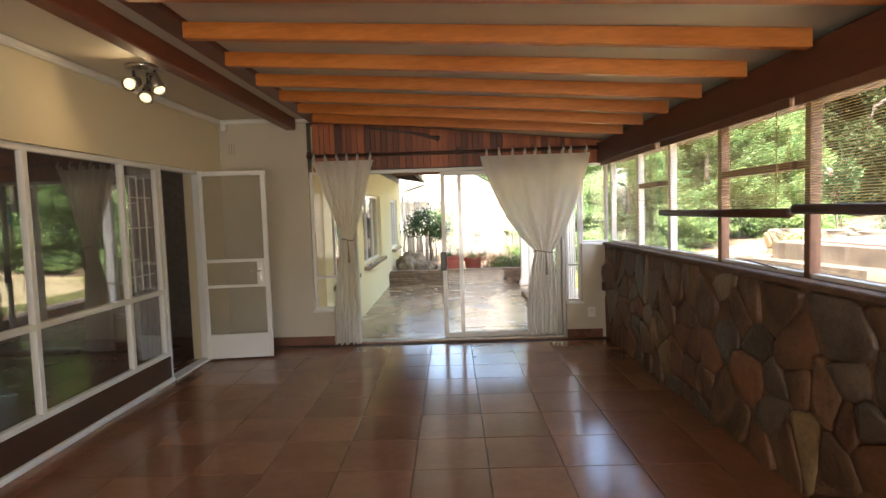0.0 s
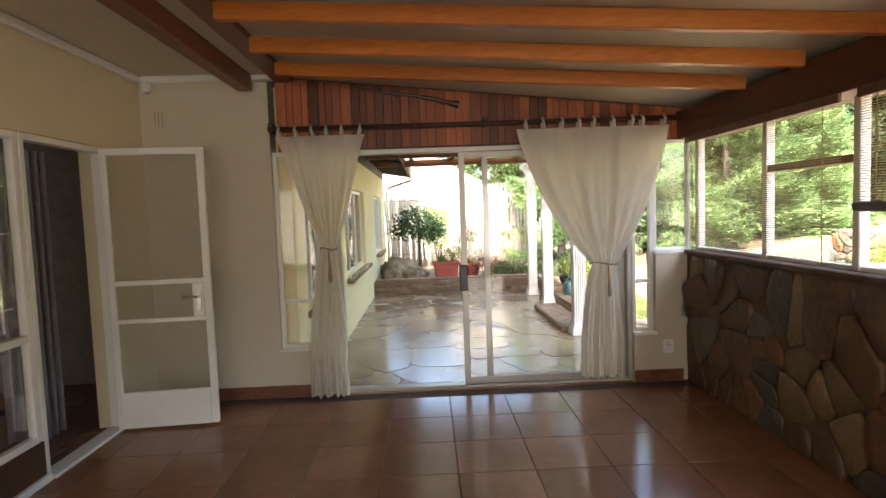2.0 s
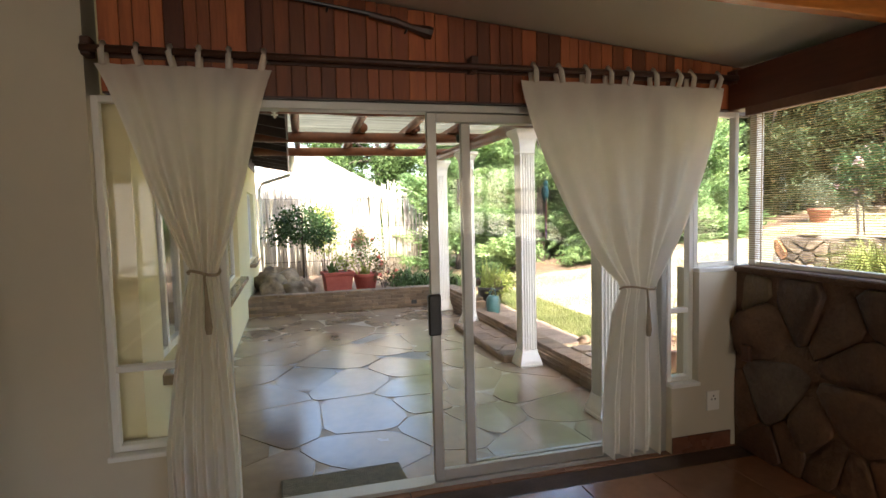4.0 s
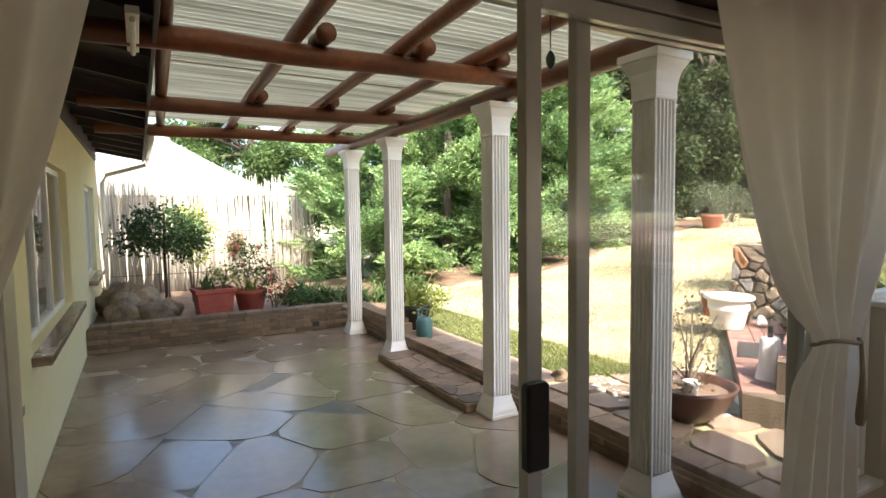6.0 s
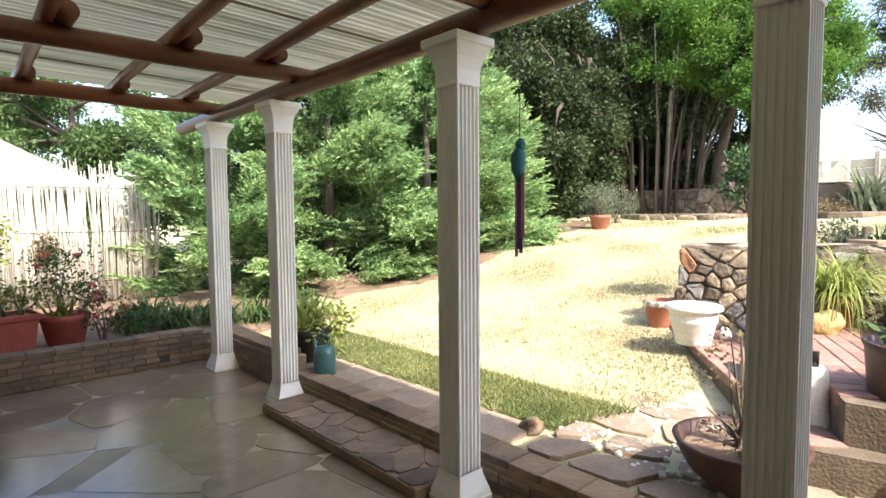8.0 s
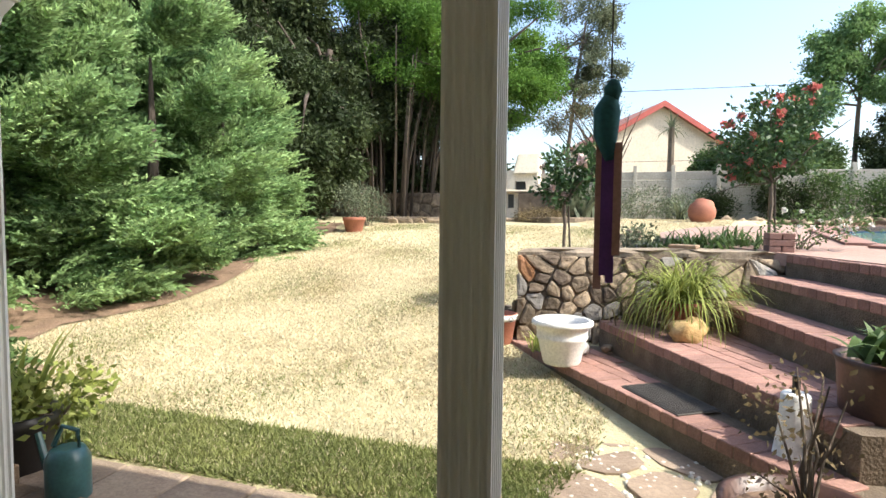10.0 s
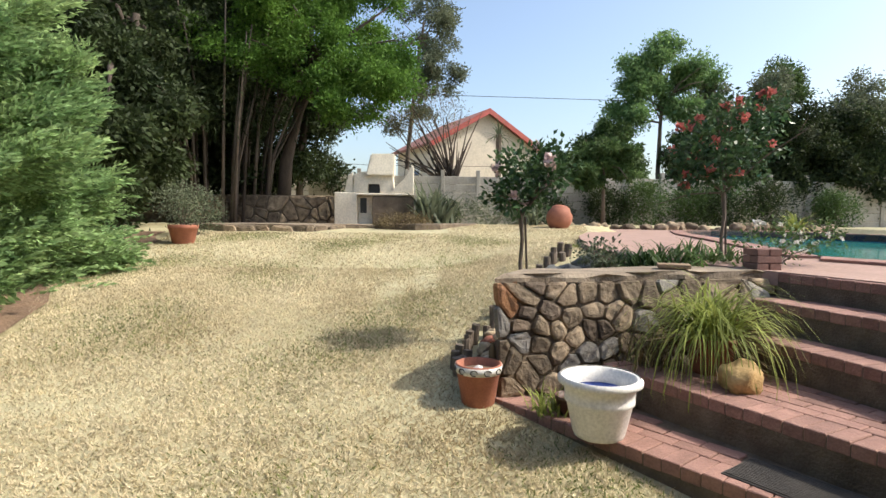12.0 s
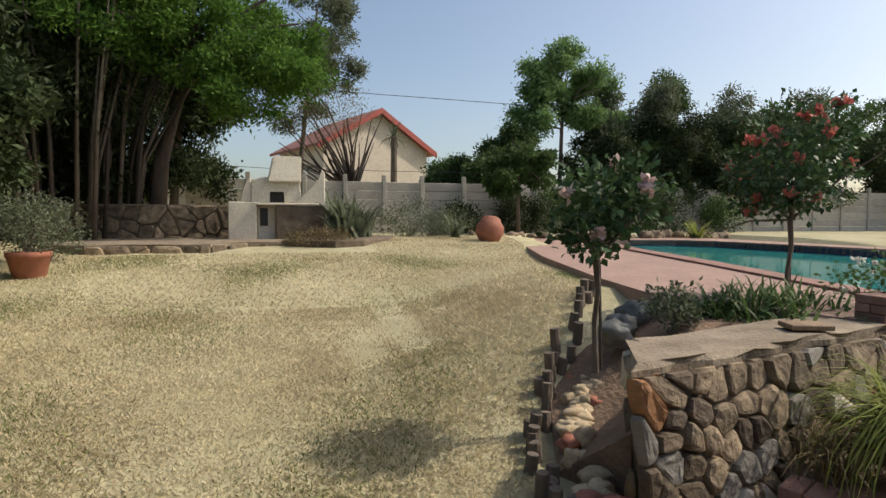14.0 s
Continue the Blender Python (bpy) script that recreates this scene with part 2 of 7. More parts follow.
concrete = surf("cast_concrete", (0.36, 0.33, 0.28), (0.46, 0.43, 0.37), 2.2, 0.9, 0.35, 40, rand=0.1)
braai_plaster = surf("cream_plaster", (0.60, 0.54, 0.43), (0.70, 0.64, 0.52), 2.5, 0.9, 0.3, 40)
reed = surf("bleached_reed", (0.34, 0.305, 0.25), (0.5, 0.455, 0.385), 5, 0.85, 0.2, 60, rand=0.3, stretch=(3, 3, 0.4))
thatch = surf("grey_thatch", (0.30, 0.26, 0.21), (0.40, 0.35, 0.29), 6, 0.95, 0.8, 40, stretch=(3, 3, 0.6))
roof_red = surf("red_roof_tile", (0.24, 0.095, 0.068), (0.33, 0.145, 0.105), 3, 0.8, 0.3, 30)
barge = surf("red_painted_barge_board", (0.30, 0.05, 0.04), (0.38, 0.08, 0.06), 3, 0.6, 0.1, 30)
far_wall = surf("cream_house_wall", (0.52, 0.46, 0.37), (0.60, 0.53, 0.43), 1.2, 0.85, 0.1, 30)
water_mat, _n, _l, _p = principled("pool_water")
_p.inputs["Base Color"].default_value = (0.035, 0.30, 0.29, 1)
_p.inputs["Roughness"].default_value = 0.06
_wv = _n.new("ShaderNodeTexNoise")
_wv.inputs["Scale"].default_value = 2.5
_wb = _n.new("ShaderNodeBump")
_wb.inputs["Strength"].default_value, _wb.inputs["Distance"].default_value = 0.12, 0.05
_l.new(_wv.outputs["Fac"], _wb.inputs["Height"])
_l.new(_wb.outputs["Normal"], _p.inputs["Normal"])
pool_tile = surf("navy_pool_tile", (0.025, 0.04, 0.10), (0.04, 0.06, 0.14), 10, 0.25, 0.03, 50)
bulb_glow = glow("warm_bulb", (1.0, 0.75, 0.32), 0.3)


# ---- builders ----
def thing(name, label, category, at=(0, 0, 0), rz=0, group="", kind=""):
    ob = new(name)
    ob.matrix_world = pose(*at, 0, 0, rz)
    ob.empty_display_size = 0.1
    return tagged(ob, label, category, group, kind)


def mesh_of(name, bm, material, smooth=False):
    me = bpy.data.meshes.new(name)
    bmesh.ops.recalc_face_normals(bm, faces=bm.faces)
    bm.to_mesh(me)
    bm.free()
    me.materials.append(material)
    if smooth:
        me.polygons.foreach_set("use_smooth", [True] * len(me.polygons))
    return me


def part(name, bm, material, parent=None, label="", smooth=False):
    ob = new(name, bm if isinstance(bm, bpy.types.Mesh) else mesh_of(name, bm, material, smooth))
    if parent is not None:
        ob.parent = parent
    if label:
        ob["label"] = label
    return ob


def setting(name, bm, material, label="", category="", smooth=False):
    return tagged(part(name, bm, material, None, "", smooth), label, category, "", "structure")


def share(name, me, parent, m):
    ob = new(name, me)
    ob.parent = parent
    ob.matrix_basis = m
    return ob


def box(x0, x1, y0, y1, z0, z1, bevel=0.0, bm=None):
    own = bm is None
    bm = bmesh.new() if own else bm
    r = bmesh.ops.create_cube(bm, size=1.0, matrix=Matrix.LocRotScale(
        ((x0 + x1) / 2, (y0 + y1) / 2, (z0 + z1) / 2), None, (abs(x1 - x0), abs(y1 - y0), abs(z1 - z0))))
    if bevel:
        edges = list({e for v in r["verts"] for e in v.link_edges})
        bmesh.ops.bevel(bm, geom=edges, offset=bevel, segments=1, affect="EDGES")
    return bm


def lathe(profile, seg=24, at=(0, 0, 0), bm=None, cap=True):
    """A turned body; profile: (radius, height) from the bottom up."""
    bm = bm or bmesh.new()
    rings = []
    for r, z in profile:
        rings.append([bm.verts.new((at[0] + r * math.cos(2 * math.pi * i / seg), at[1] + r * math.sin(2 * math.pi * i / seg), at[2] + z)) for i in range(seg)])
    for a, b in zip(rings, rings[1:]):
        for i in range(seg):
            bm.faces.new((a[i], a[(i + 1) % seg], b[(i + 1) % seg], b[i]))
    if cap:
        bm.faces.new(rings[0][::-1])
        bm.faces.new(rings[-1])
    return bm


def tube(points, radii, seg=8, bm=None):
    """A rod along points, tapering through radii."""
    bm = bm or bmesh.new()
    pts = [Vector(p) for p in points]
    if not isinstance(radii, (list, tuple)):
        radii = [radii] * len(pts)
    rings = []
    for i, p in enumerate(pts):
        d = (pts[min(i + 1, len(pts) - 1)] - pts[max(i - 1, 0)]).normalized()
        u = d.cross(Vector((0.13, 0.21, 1.0)) if abs(d.z) < 0.9 else Vector((1, 0.1, 0))).normalized()
        v = d.cross(u)
        rings.append([bm.verts.new(p + radii[i] * (math.cos(2 * math.pi * k / seg) * u + math.sin(2 * math.pi * k / seg) * v)) for k in range(seg)])
    for a, b in zip(rings, rings[1:]):
        for k in range(seg):
            bm.faces.new((a[k], a[(k + 1) % seg], b[(k + 1) % seg], b[k]))
    bm.faces.new(rings[0][::-1])
    bm.faces.new(rings[-1])
    return bm


def prism(poly, z0, z1, bm=None, bevel=0.0):
    """A flat body over a plan outline."""
    bm = bm or bmesh.new()
    lo = [bm.verts.new((x, y, z0)) for x, y in poly]
    hi = [bm.verts.new((x, y, z1)) for x, y in poly]
    n = len(poly)
    bm.faces.new(lo[::-1])
    top = bm.faces.new(hi)
    for i in range(n):
        bm.faces.new((lo[i], lo[(i + 1) % n], hi[(i + 1) % n], hi[i]))
    if bevel:
        bmesh.ops.bevel(bm, geom=list(top.edges), offset=bevel, segments=1, affect="EDGES")
    return bm


def raw_mesh(name, verts, faces, material, smooth=False):
    me = bpy.data.meshes.new(name)
    verts, faces = np.asarray(verts, np.float32), np.asarray(faces, np.int32)
    k = faces.shape[1]
    me.vertices.add(len(verts))
    me.vertices.foreach_set("co", verts.ravel())
    me.loops.add(faces.size)
    me.loops.foreach_set("vertex_index", faces.ravel())
    me.polygons.add(len(faces))
    me.polygons.foreach_set("loop_start", np.arange(len(faces), dtype=np.int32) * k)
    me.update(calc_edges=True)
    me.validate()
    me.materials.append(material)
    return me


def leaves(name, at, along, length, width, material, rng, fold=0.25):
    """Pointed leaves: a bent diamond at each place, growing along its direction."""
    at, along = np.asarray(at, float), np.asarray(along, float)
    n = len(at)
    along = along / np.maximum(np.linalg.norm(along, axis=1, keepdims=True), 1e-6)
    side = np.cross(along, rng.normal(size=(n, 3)))
    side /= np.maximum(np.linalg.norm(side, axis=1, keepdims=True), 1e-6)
    up = np.cross(side, along)
    ln = length * rng.uniform(0.6, 1.25, (n, 1))
    wd = width * rng.uniform(0.7, 1.2, (n, 1))
    mid = at + along * ln * 0.45
    v = np.stack([at, mid + side * wd / 2 + up * wd * fold, at + along * ln, mid - side * wd / 2 + up * wd * fold], 1).reshape(-1, 3)
    f = np.arange(4 * n).reshape(n, 4)
    return raw_mesh(name, v, f, material)


def clumps(rng, blobs, n_clump, per, spread, shell=0.55):
    """Leaf places and directions: clumps scattered through the outer part of ellipsoids, with leaves round each clump."""
    vol = np.array([b[3] * b[4] * b[5] for b in blobs]) ** 0.67
    pick = rng.choice(len(blobs), n_clump, p=vol / vol.sum())
    b = np.array(blobs)[pick]
    d = rng.normal(size=(n_clump, 3))
    d /= np.linalg.norm(d, axis=1, keepdims=True)
    r = rng.uniform(shell ** 3, 1, (n_clump, 1)) ** (1 / 3) * rng.uniform(0.82, 1.12, (n_clump, 1))
    c = b[:, :3] + d * b[:, 3:6] * r
    at = np.repeat(c, per, 0) + rng.normal(size=(n_clump * per, 3)) * spread
    out = np.repeat(d, per, 0) + rng.normal(size=(n_clump * per, 3)) * 0.8
    return at, out


def ragged(blobs, seed, n=9):
    """Each ellipsoid broken into smaller overlapping ones, for an uneven outline."""
    r = np.random.default_rng(seed)
    out = []
    for x, y, z, a, b, c in blobs:
        for k in range(n):
            d = r.normal(size=3)
            d /= np.linalg.norm(d)
            q = r.uniform(0.45, 0.98)
            s = r.uniform(0.22, 0.40)
            out.append((x + d[0] * a * q, y + d[1] * b * q, z + d[2] * c * q, a * s, b * s, c * s * 0.9))
    return out


def cut_cells(sites, x0, x1, y0, y1):
    """The cells round the sites within a rectangle, each a list of corners."""
    cells = []
    for i, (px, py) in enumerate(sites):
        poly = [(x0, y0), (x1, y0), (x1, y1), (x0, y1)]
        order = sorted(range(len(sites)), key=lambda j: (sites[j][0] - px) ** 2 + (sites[j][1] - py) ** 2)[1:26]
        for j in order:
            qx, qy = sites[j]
            mx, my, nx, ny = (px + qx) / 2, (py + qy) / 2, qx - px, qy - py
            side = [(x - mx) * nx + (y - my) * ny for x, y in poly]
            out = []
            for k in range(len(poly)):
                a, b, sa, sb = poly[k], poly[(k + 1) % len(poly)], side[k], side[(k + 1) % len(poly)]
                if sa <= 0:
                    out.append(a)
                if sa * sb < 0:
                    s = sa / (sa - sb)
                    out.append((a[0] + s * (b[0] - a[0]), a[1] + s * (b[1] - a[1])))
            poly = out
            if len(poly) < 3:
                break
        if len(poly) >= 3:
            cells.append(poly)
    return cells


def shrunk(poly, gap, rng, wobble=0.0):
    """A cell drawn in from its neighbours, its corners rounded off by a second point on each edge."""
    cx, cy = sum(p[0] for p in poly) / len(poly), sum(p[1] for p in poly) / len(poly)
    out = []
    n = len(poly)
    for i in range(n):
        a, b = poly[i], poly[(i + 1) % n]
        if math.hypot(b[0] - a[0], b[1] - a[1]) < 0.03:
            continue
        for s in (0.16, 0.84):
            x, y = a[0] + s * (b[0] - a[0]), a[1] + s * (b[1] - a[1])
            d = math.hypot(x - cx, y - cy) or 1
            k = max(0.3, 1 - gap / d) + rng.uniform(-wobble, wobble) * 0.5
            out.append((cx + (x - cx) * k, cy + (y - cy) * k))
    return out, (cx, cy)


def stone_bm(poly, centre, depth, rng, rough=0.25):
    """A stone lying on its back: outline in x and y, its rounded, uneven face bulging up in z."""
    bm = bmesh.new()
    cx, cy = centre
    tilt_x, tilt_y, sd = rng.uniform(-0.25, 0.25), rng.uniform(-0.25, 0.25), rng.uniform(0, 90)
    rings = []
    for k, lift in ((1.0, -0.5), (1.0, 0.45), (0.93, 0.88), (0.62, 1.0)):
        ring = []
        for x, y in poly:
            x, y = (x - cx) * k, (y - cy) * k
            bumpy = 1 + rough * 1.6 * noise.noise((x * 14 + sd, y * 14, sd))
            ring.append(bm.verts.new((x, y, depth * lift * (bumpy if lift > 0 else 1) + (x * tilt_x + y * tilt_y) * (0.5 if lift > 0 else 0))))
        rings.append(ring)
    n = len(poly)
    for a, b in zip(rings, rings[1:]):
        for i in range(n):
            bm.faces.new((a[i], a[(i + 1) % n], b[(i + 1) % n], b[i]))
    bm.faces.new(rings[-1])
    return bm


def jitter_sites(rng, x0, x1, y0, y1, size, amount=0.38):
    nx, ny = max(1, round((x1 - x0) / size)), max(1, round((y1 - y0) / size))
    sx, sy = (x1 - x0) / nx, (y1 - y0) / ny
    return [(x0 + sx * (i + 0.5 + rng.uniform(-amount, amount)), y0 + sy * (j + 0.5 + rng.uniform(-amount, amount))) for i in range(nx) for j in range(ny)]


GROUND_X = (1.9, 2.0, 3.6, 5.3, 7.8, 9.9, 12.0, 14.5, 16.0, 20.0, 60.0)
GROUND_Z = (-0.45, -0.06, -0.02, 0.14, 0.50, 0.68, 0.95, 1.20, 1.28, 1.32, 1.40)


DECK_X = (6.5, 8.35, 11.2, 15.0, 19.6, 40.0)
DECK_Y = (8.75, 8.40, 7.65, 6.3, 5.1, 0.0)


def lie_all(x, y):
    """The lawn's height: it climbs away from the patio, and up to the pool paving."""
    x, y = np.asarray(x, float), np.asarray(y, float)
    base = np.interp(x, GROUND_X, GROUND_Z)
    k = np.clip((np.interp(x, DECK_X, DECK_Y) + 2.4 - y) / 2.4, 0, 1)
    k = k * k * (3 - 2 * k) * np.clip((x - 6.6) / 1.2, 0, 1)
    return base + np.maximum(0, 1.10 - base) * k


def lie(x, y=14.0):
    return float(lie_all(x, y))


# ---- room shell ----
rng = np.random.default_rng(7)
X_W, X_E, Y_N, Y_S = -2.70, 1.85, 6.55, -3.2     # inner faces
floor = setting("floor", box(X_W - 0.2, X_E + 0.2, Y_S - 0.2, Y_N + 0.2, -0.25, -0.008), grout, "brown ceramic tiled veranda floor with dark grout", "floor")
setting("ceiling", box(X_W - 0.2, -1.62, Y_S - 0.2, Y_N + 0.2, 2.69, 2.80), ceiling_board, "flat painted ceiling over the house side", "ceiling")
bm = bmesh.new()
vs = [bm.verts.new(p) for p in ((-1.62, Y_S - 0.2, 2.667), (2.15, Y_S - 0.2, 2.283), (2.15, Y_N + 0.25, 2.283), (-1.62, Y_N + 0.25, 2.667))]
up = [bm.verts.new(v.co + Vector((0, 0, 0.08))) for v in vs]
bm.faces.new(vs), bm.faces.new(up[::-1])
for i in range(4):
    bm.faces.new((vs[i], vs[(i + 1) % 4], up[(i + 1) % 4], up[i]))
setting("ceiling_slope", bm, ceiling_board, "sloping pale painted ceiling boards between rafters", "ceiling")
setting("wall_south", box(X_W - 0.2, X_E + 0.2, Y_S - 0.2, Y_S, 0, 2.9), cream, "plain cream painted wall", "wall")

# west wall: band over the windows, blind part further back, end by the door
bm = box(X_W - 0.2, X_W, Y_S, Y_N, 2.06, 2.69)
box(X_W - 0.2, X_W, Y_S, -0.55, 0, 2.06, bm=bm)
box(X_W - 0.2, X_W, 6.02, Y_N, 0, 2.06, bm=bm)
west = setting("wall_west", bm, cream, "cream painted house wall over steel windows", "wall")
# north wall: white pier, spandrels, plank gable behind
bm = box(X_W - 0.2, -1.67, Y_N, Y_N + 0.2, 0, 2.80)
box(-1.67, -1.17, Y_N, Y_N + 0.2, 0, 0.41, bm=bm)
box(1.33, 1.52, Y_N, Y_N + 0.2, 0, 0.42, bm=bm)
box(1.52, 2.05, Y_N, Y_N + 0.2, 0, 1.11, bm=bm)
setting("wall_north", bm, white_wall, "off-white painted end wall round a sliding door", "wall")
bm = bmesh.new()
front = [(-1.61, 2.06), (1.86, 2.06), (1.86, 2.31), (-1.61, 2.663)]
a = [bm.verts.new((x, Y_N + 0.02, z)) for x, z in front]
b = [bm.verts.new((x, Y_N + 0.2, z)) for x, z in front]
bm.faces.new(a), bm.faces.new(b[::-1])
for i in range(4):
    bm.faces.new((a[i], a[(i + 1) % 4], b[(i + 1) % 4], b[i]))
gable = setting("wall_gable", bm, dark_wood, "gable of upright red-brown timber planks", "wall")

# east wall: rubble below, header above
bm = box(X_E - 0.06, X_E + 0.2, Y_S, Y_N - 0.002, 0, 1.085)
east = setting("wall_east", bm, stone_mortar, "dark brown rubble stone wall under the windows", "wall")
setting("trim_sill", box(X_E - 0.09, X_E + 0.22, Y_S, Y_N - 0.004, 1.087, 1.125, 0.008), stone_mortar, "dark stone window sill", "sill")
setting("trim_header", box(X_E - 0.14, X_E + 0.16, Y_S, Y_N - 0.003, 2.045, 2.275, 0.006), header_wood, "deep red-brown header beam over the windows", "beam")

# room behind the steel windows, its dimness put into wall and ceiling colour
bm = box(-6.6, X_W - 0.21, -2.0, 7.2, -0.1, 0.0)
setting("floor_inner", bm, skirting_tile, "dark floor of the inner room", "floor")
setting("ceiling_inner", box(-6.6, X_W - 0.21, -2.0, 7.2, 2.6, 2.7), painted_shade, "ceiling of the inner room", "ceiling")
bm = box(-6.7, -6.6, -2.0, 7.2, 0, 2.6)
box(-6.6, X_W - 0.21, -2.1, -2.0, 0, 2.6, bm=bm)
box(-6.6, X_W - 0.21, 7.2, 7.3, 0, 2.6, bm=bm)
setting("wall_inner", bm, painted_shade, "inner room walls with dimness put into their colour", "wall")

# roof timbers
RAFTER_Y = [2.66 + 0.572 * k for k in range(-10, 6)]
for y in RAFTER_Y:
    bm = bmesh.new()
    lo = [(-1.45, 2.535, 0.45), (1.70, 2.24, 0.0), (1.70, 2.33, 0.0), (-1.45, 2.625, 0.45)]
    a = [bm.verts.new((x, y + dy, z)) for x, z, dy in lo]
    b = [bm.verts.new((x, y + dy + 0.055, z)) for x, z, dy in lo]
    bm.faces.new(a), bm.faces.new(b[::-1])
    for i in range(4):
        bm.faces.new((a[i], a[(i + 1) % 4], b[(i + 1) % 4], b[i]))
    bmesh.ops.bevel(bm, geom=list(bm.edges), offset=0.004, segments=1, affect="EDGES")
    r = part("rafter", bm, rafter_wood)
    tagged(r, "orange varnished pine rafter under a pale ceiling", "rafter", "ceiling rafters", "structure")
tagged(part("ledger_beam", box(-1.60, -1.45, Y_S, Y_N - 0.003, 2.61, 2.665, 0.006), beam_wood), "red-brown ledger beam carrying the rafters", "beam", "", "structure")
tagged(part("old_fascia", box(-1.76, -1.60, Y_S, Y_N - 0.002, 2.655, 2.688, 0.004), white_wall), "white painted strip between two timbers", "trim", "", "structure")
tagged(part("house_beam", box(-1.875, -1.765, Y_S, Y_N - 0.10, 2.53, 2.687, 0.008), beam_wood), "red-brown stained beam under the flat ceiling", "beam", "", "structure")
tagged(part("pier_cap", box(-1.765, -1.60, Y_N - 0.10, Y_N - 0.002, 2.62, 2.66, 0.006), white_paint), "white painted pier cap", "trim", "", "structure")
bm = box(X_W, X_W + 0.05, Y_S, Y_N - 0.05, 2.63, 2.688, 0.015)
box(X_W, -1.96, Y_N - 0.05, Y_N - 0.002, 2.63, 2.688, 0.015, bm=bm)
tagged(part("trim_cornice", bm, white_paint), "white cornice moulding along the ceiling", "cornice", "", "structure")
# skirting
sk = box(X_W + 0.002, -1.17, Y_N - 0.014, Y_N - 0.001, 0.0, 0.10, 0.003)
box(1.33, X_E - 0.10, Y_N - 0.014, Y_N - 0.001, 0.0, 0.10, 0.003, bm=sk)
setting("baseboard", sk, skirting_tile, "brown tile skirting along the end wall", "baseboard")

# ---- outside shell: patio, house wall, ground ----
PAT_Z = -0.20
patio = setting("patio_floor", box(-1.75, 1.82, Y_N + 0.2, 13.6, -0.45, PAT_Z - 0.004), slate_joint, "grey-green slate crazy paving of the covered patio", "paving")
XH = -1.56
HOUSE_WINDOWS = ((7.2, 8.65), (9.75, 12.2), (14.3, 16.0))
bm = bmesh.new()
edges_y = [Y_N + 0.2] + [v for w in HOUSE_WINDOWS for v in w] + [16.8]
for y0, y1 in zip(edges_y[::2], edges_y[1::2]):
    box(XH - 0.25, XH, y0, y1, PAT_Z, 2.62, bm=bm)
for y0, y1 in HOUSE_WINDOWS:
    box(XH - 0.25, XH, y0, y1, PAT_Z, 0.62, bm=bm)
    box(XH - 0.25, XH, y0, y1, 1.92, 2.62, bm=bm)
box(XH - 3.0, XH, 16.8, 17.0, PAT_Z, 2.62, bm=bm)
setting("wall_house", bm, yellow_wall, "pale yellow plastered house wall along the patio", "wall")
# one dark slab painted as the shade inside the house
setting("wall_backing", box(XH - 0.9, XH - 0.6, Y_N + 0.3, 16.7, PAT_Z, 2.62), painted_shade, "dim room behind the house windows", "wall")

gx = [-400, -60, -20, -6, 1.0] + list(GROUND_X[:1]) + list(np.arange(2.0, 30.1, 0.5)) + [40, 60, 120, 400]
gy = [-400, -60, -20] + list(np.arange(-6, 26.1, 0.5)) + [40, 60, 120, 400]
bm = bmesh.new()


def ground_z(x, y):
    if x < 2.0:
        return -0.45
    if 5.9 < x < 20 and -3 < y < np.interp(x, [5.9, 6.6, 8.35, 11.2, 15, 20], [7.0, 7.2, 7.5, 6.8, 5.5, 4.2]):
        return 0.2
    return lie(x, y) + 0.015 * noise.noise((x * 0.8, y * 0.8, 0))


grid = [[bm.verts.new((x, y, ground_z(x, y))) for y in gy] for x in gx]
for i in range(len(gx) - 1):
    for j in range(len(gy) - 1):
        bm.faces.new((grid[i][j], grid[i + 1][j], grid[i + 1][j + 1], grid[i][j + 1]))
ground = setting("ground", bm, lawn_mat, "dry straw-coloured lawn sloping up from the patio", "lawn", smooth=True)

# low wall and planter edges round the patio
lw_bm = box(1.80, 2.02, Y_N + 0.2, 11.78, -0.44, -0.05, 0.006)
box(1.80, 2.02, 11.78, 13.62, -0.44, 0.09, 0.006, bm=lw_bm)
setting("low_wall", lw_bm, kerb_brick, "low brown brick edge wall between patio and lawn", "wall")


# ---- room: windows and doors ----
def bars(x, y0, y1, z0, z1, posts, rails, width=0.045, depth=0.05):
    """Uprights and rails of a steel frame standing in a plane of constant x."""
    made = []
    for y in posts:
        made.append(box(x - depth / 2, x + depth / 2, y - width / 2, y + width / 2, z0, z1, 0.004))
    for a, b, z in rails:
        made.append(box(x - depth * 0.46, x + depth * 0.46, a, b, z - width / 2, z + width / 2, 0.004))
    return made


def pane_x(x, y0, y1, z0, z1, parent, material=pane):
    p = part("pane", box(x - 0.002, x + 0.002, y0, y1, z0, z1), material, parent)
    p.visible_shadow = False
    return p


XW = X_W - 0.045
win = tagged(new("window_1"), "white steel-framed window with burglar bars into the house", "window", "", "structure")
POSTS = [-0.52, 0.42, 1.46, 2.50, 3.55, 4.61, 5.15]
rails = []
for a, b in zip(POSTS, POSTS[1:]):
    rails += [(a, b, 2.035), (a, b, 0.87), (a, b, 0.27)]
for bm in bars(XW, 0, 0, 0.25, 2.06, POSTS, rails):
    part("frame_bar", bm, white_paint, win)
for a, b in zip(POSTS, POSTS[1:]):
    pane_x(XW, a + 0.02, b - 0.02, 0.89, 2.015, win, house_pane)
    pane_x(XW, a + 0.02, b - 0.02, 0.29, 0.85, win, house_pane)
for y in (4.70, 4.81, 4.93, 5.05):
    part("burglar_bar", box(XW - 0.055, XW - 0.045, y - 0.005, y + 0.005, 0.92, 1.93), white_paint, win)
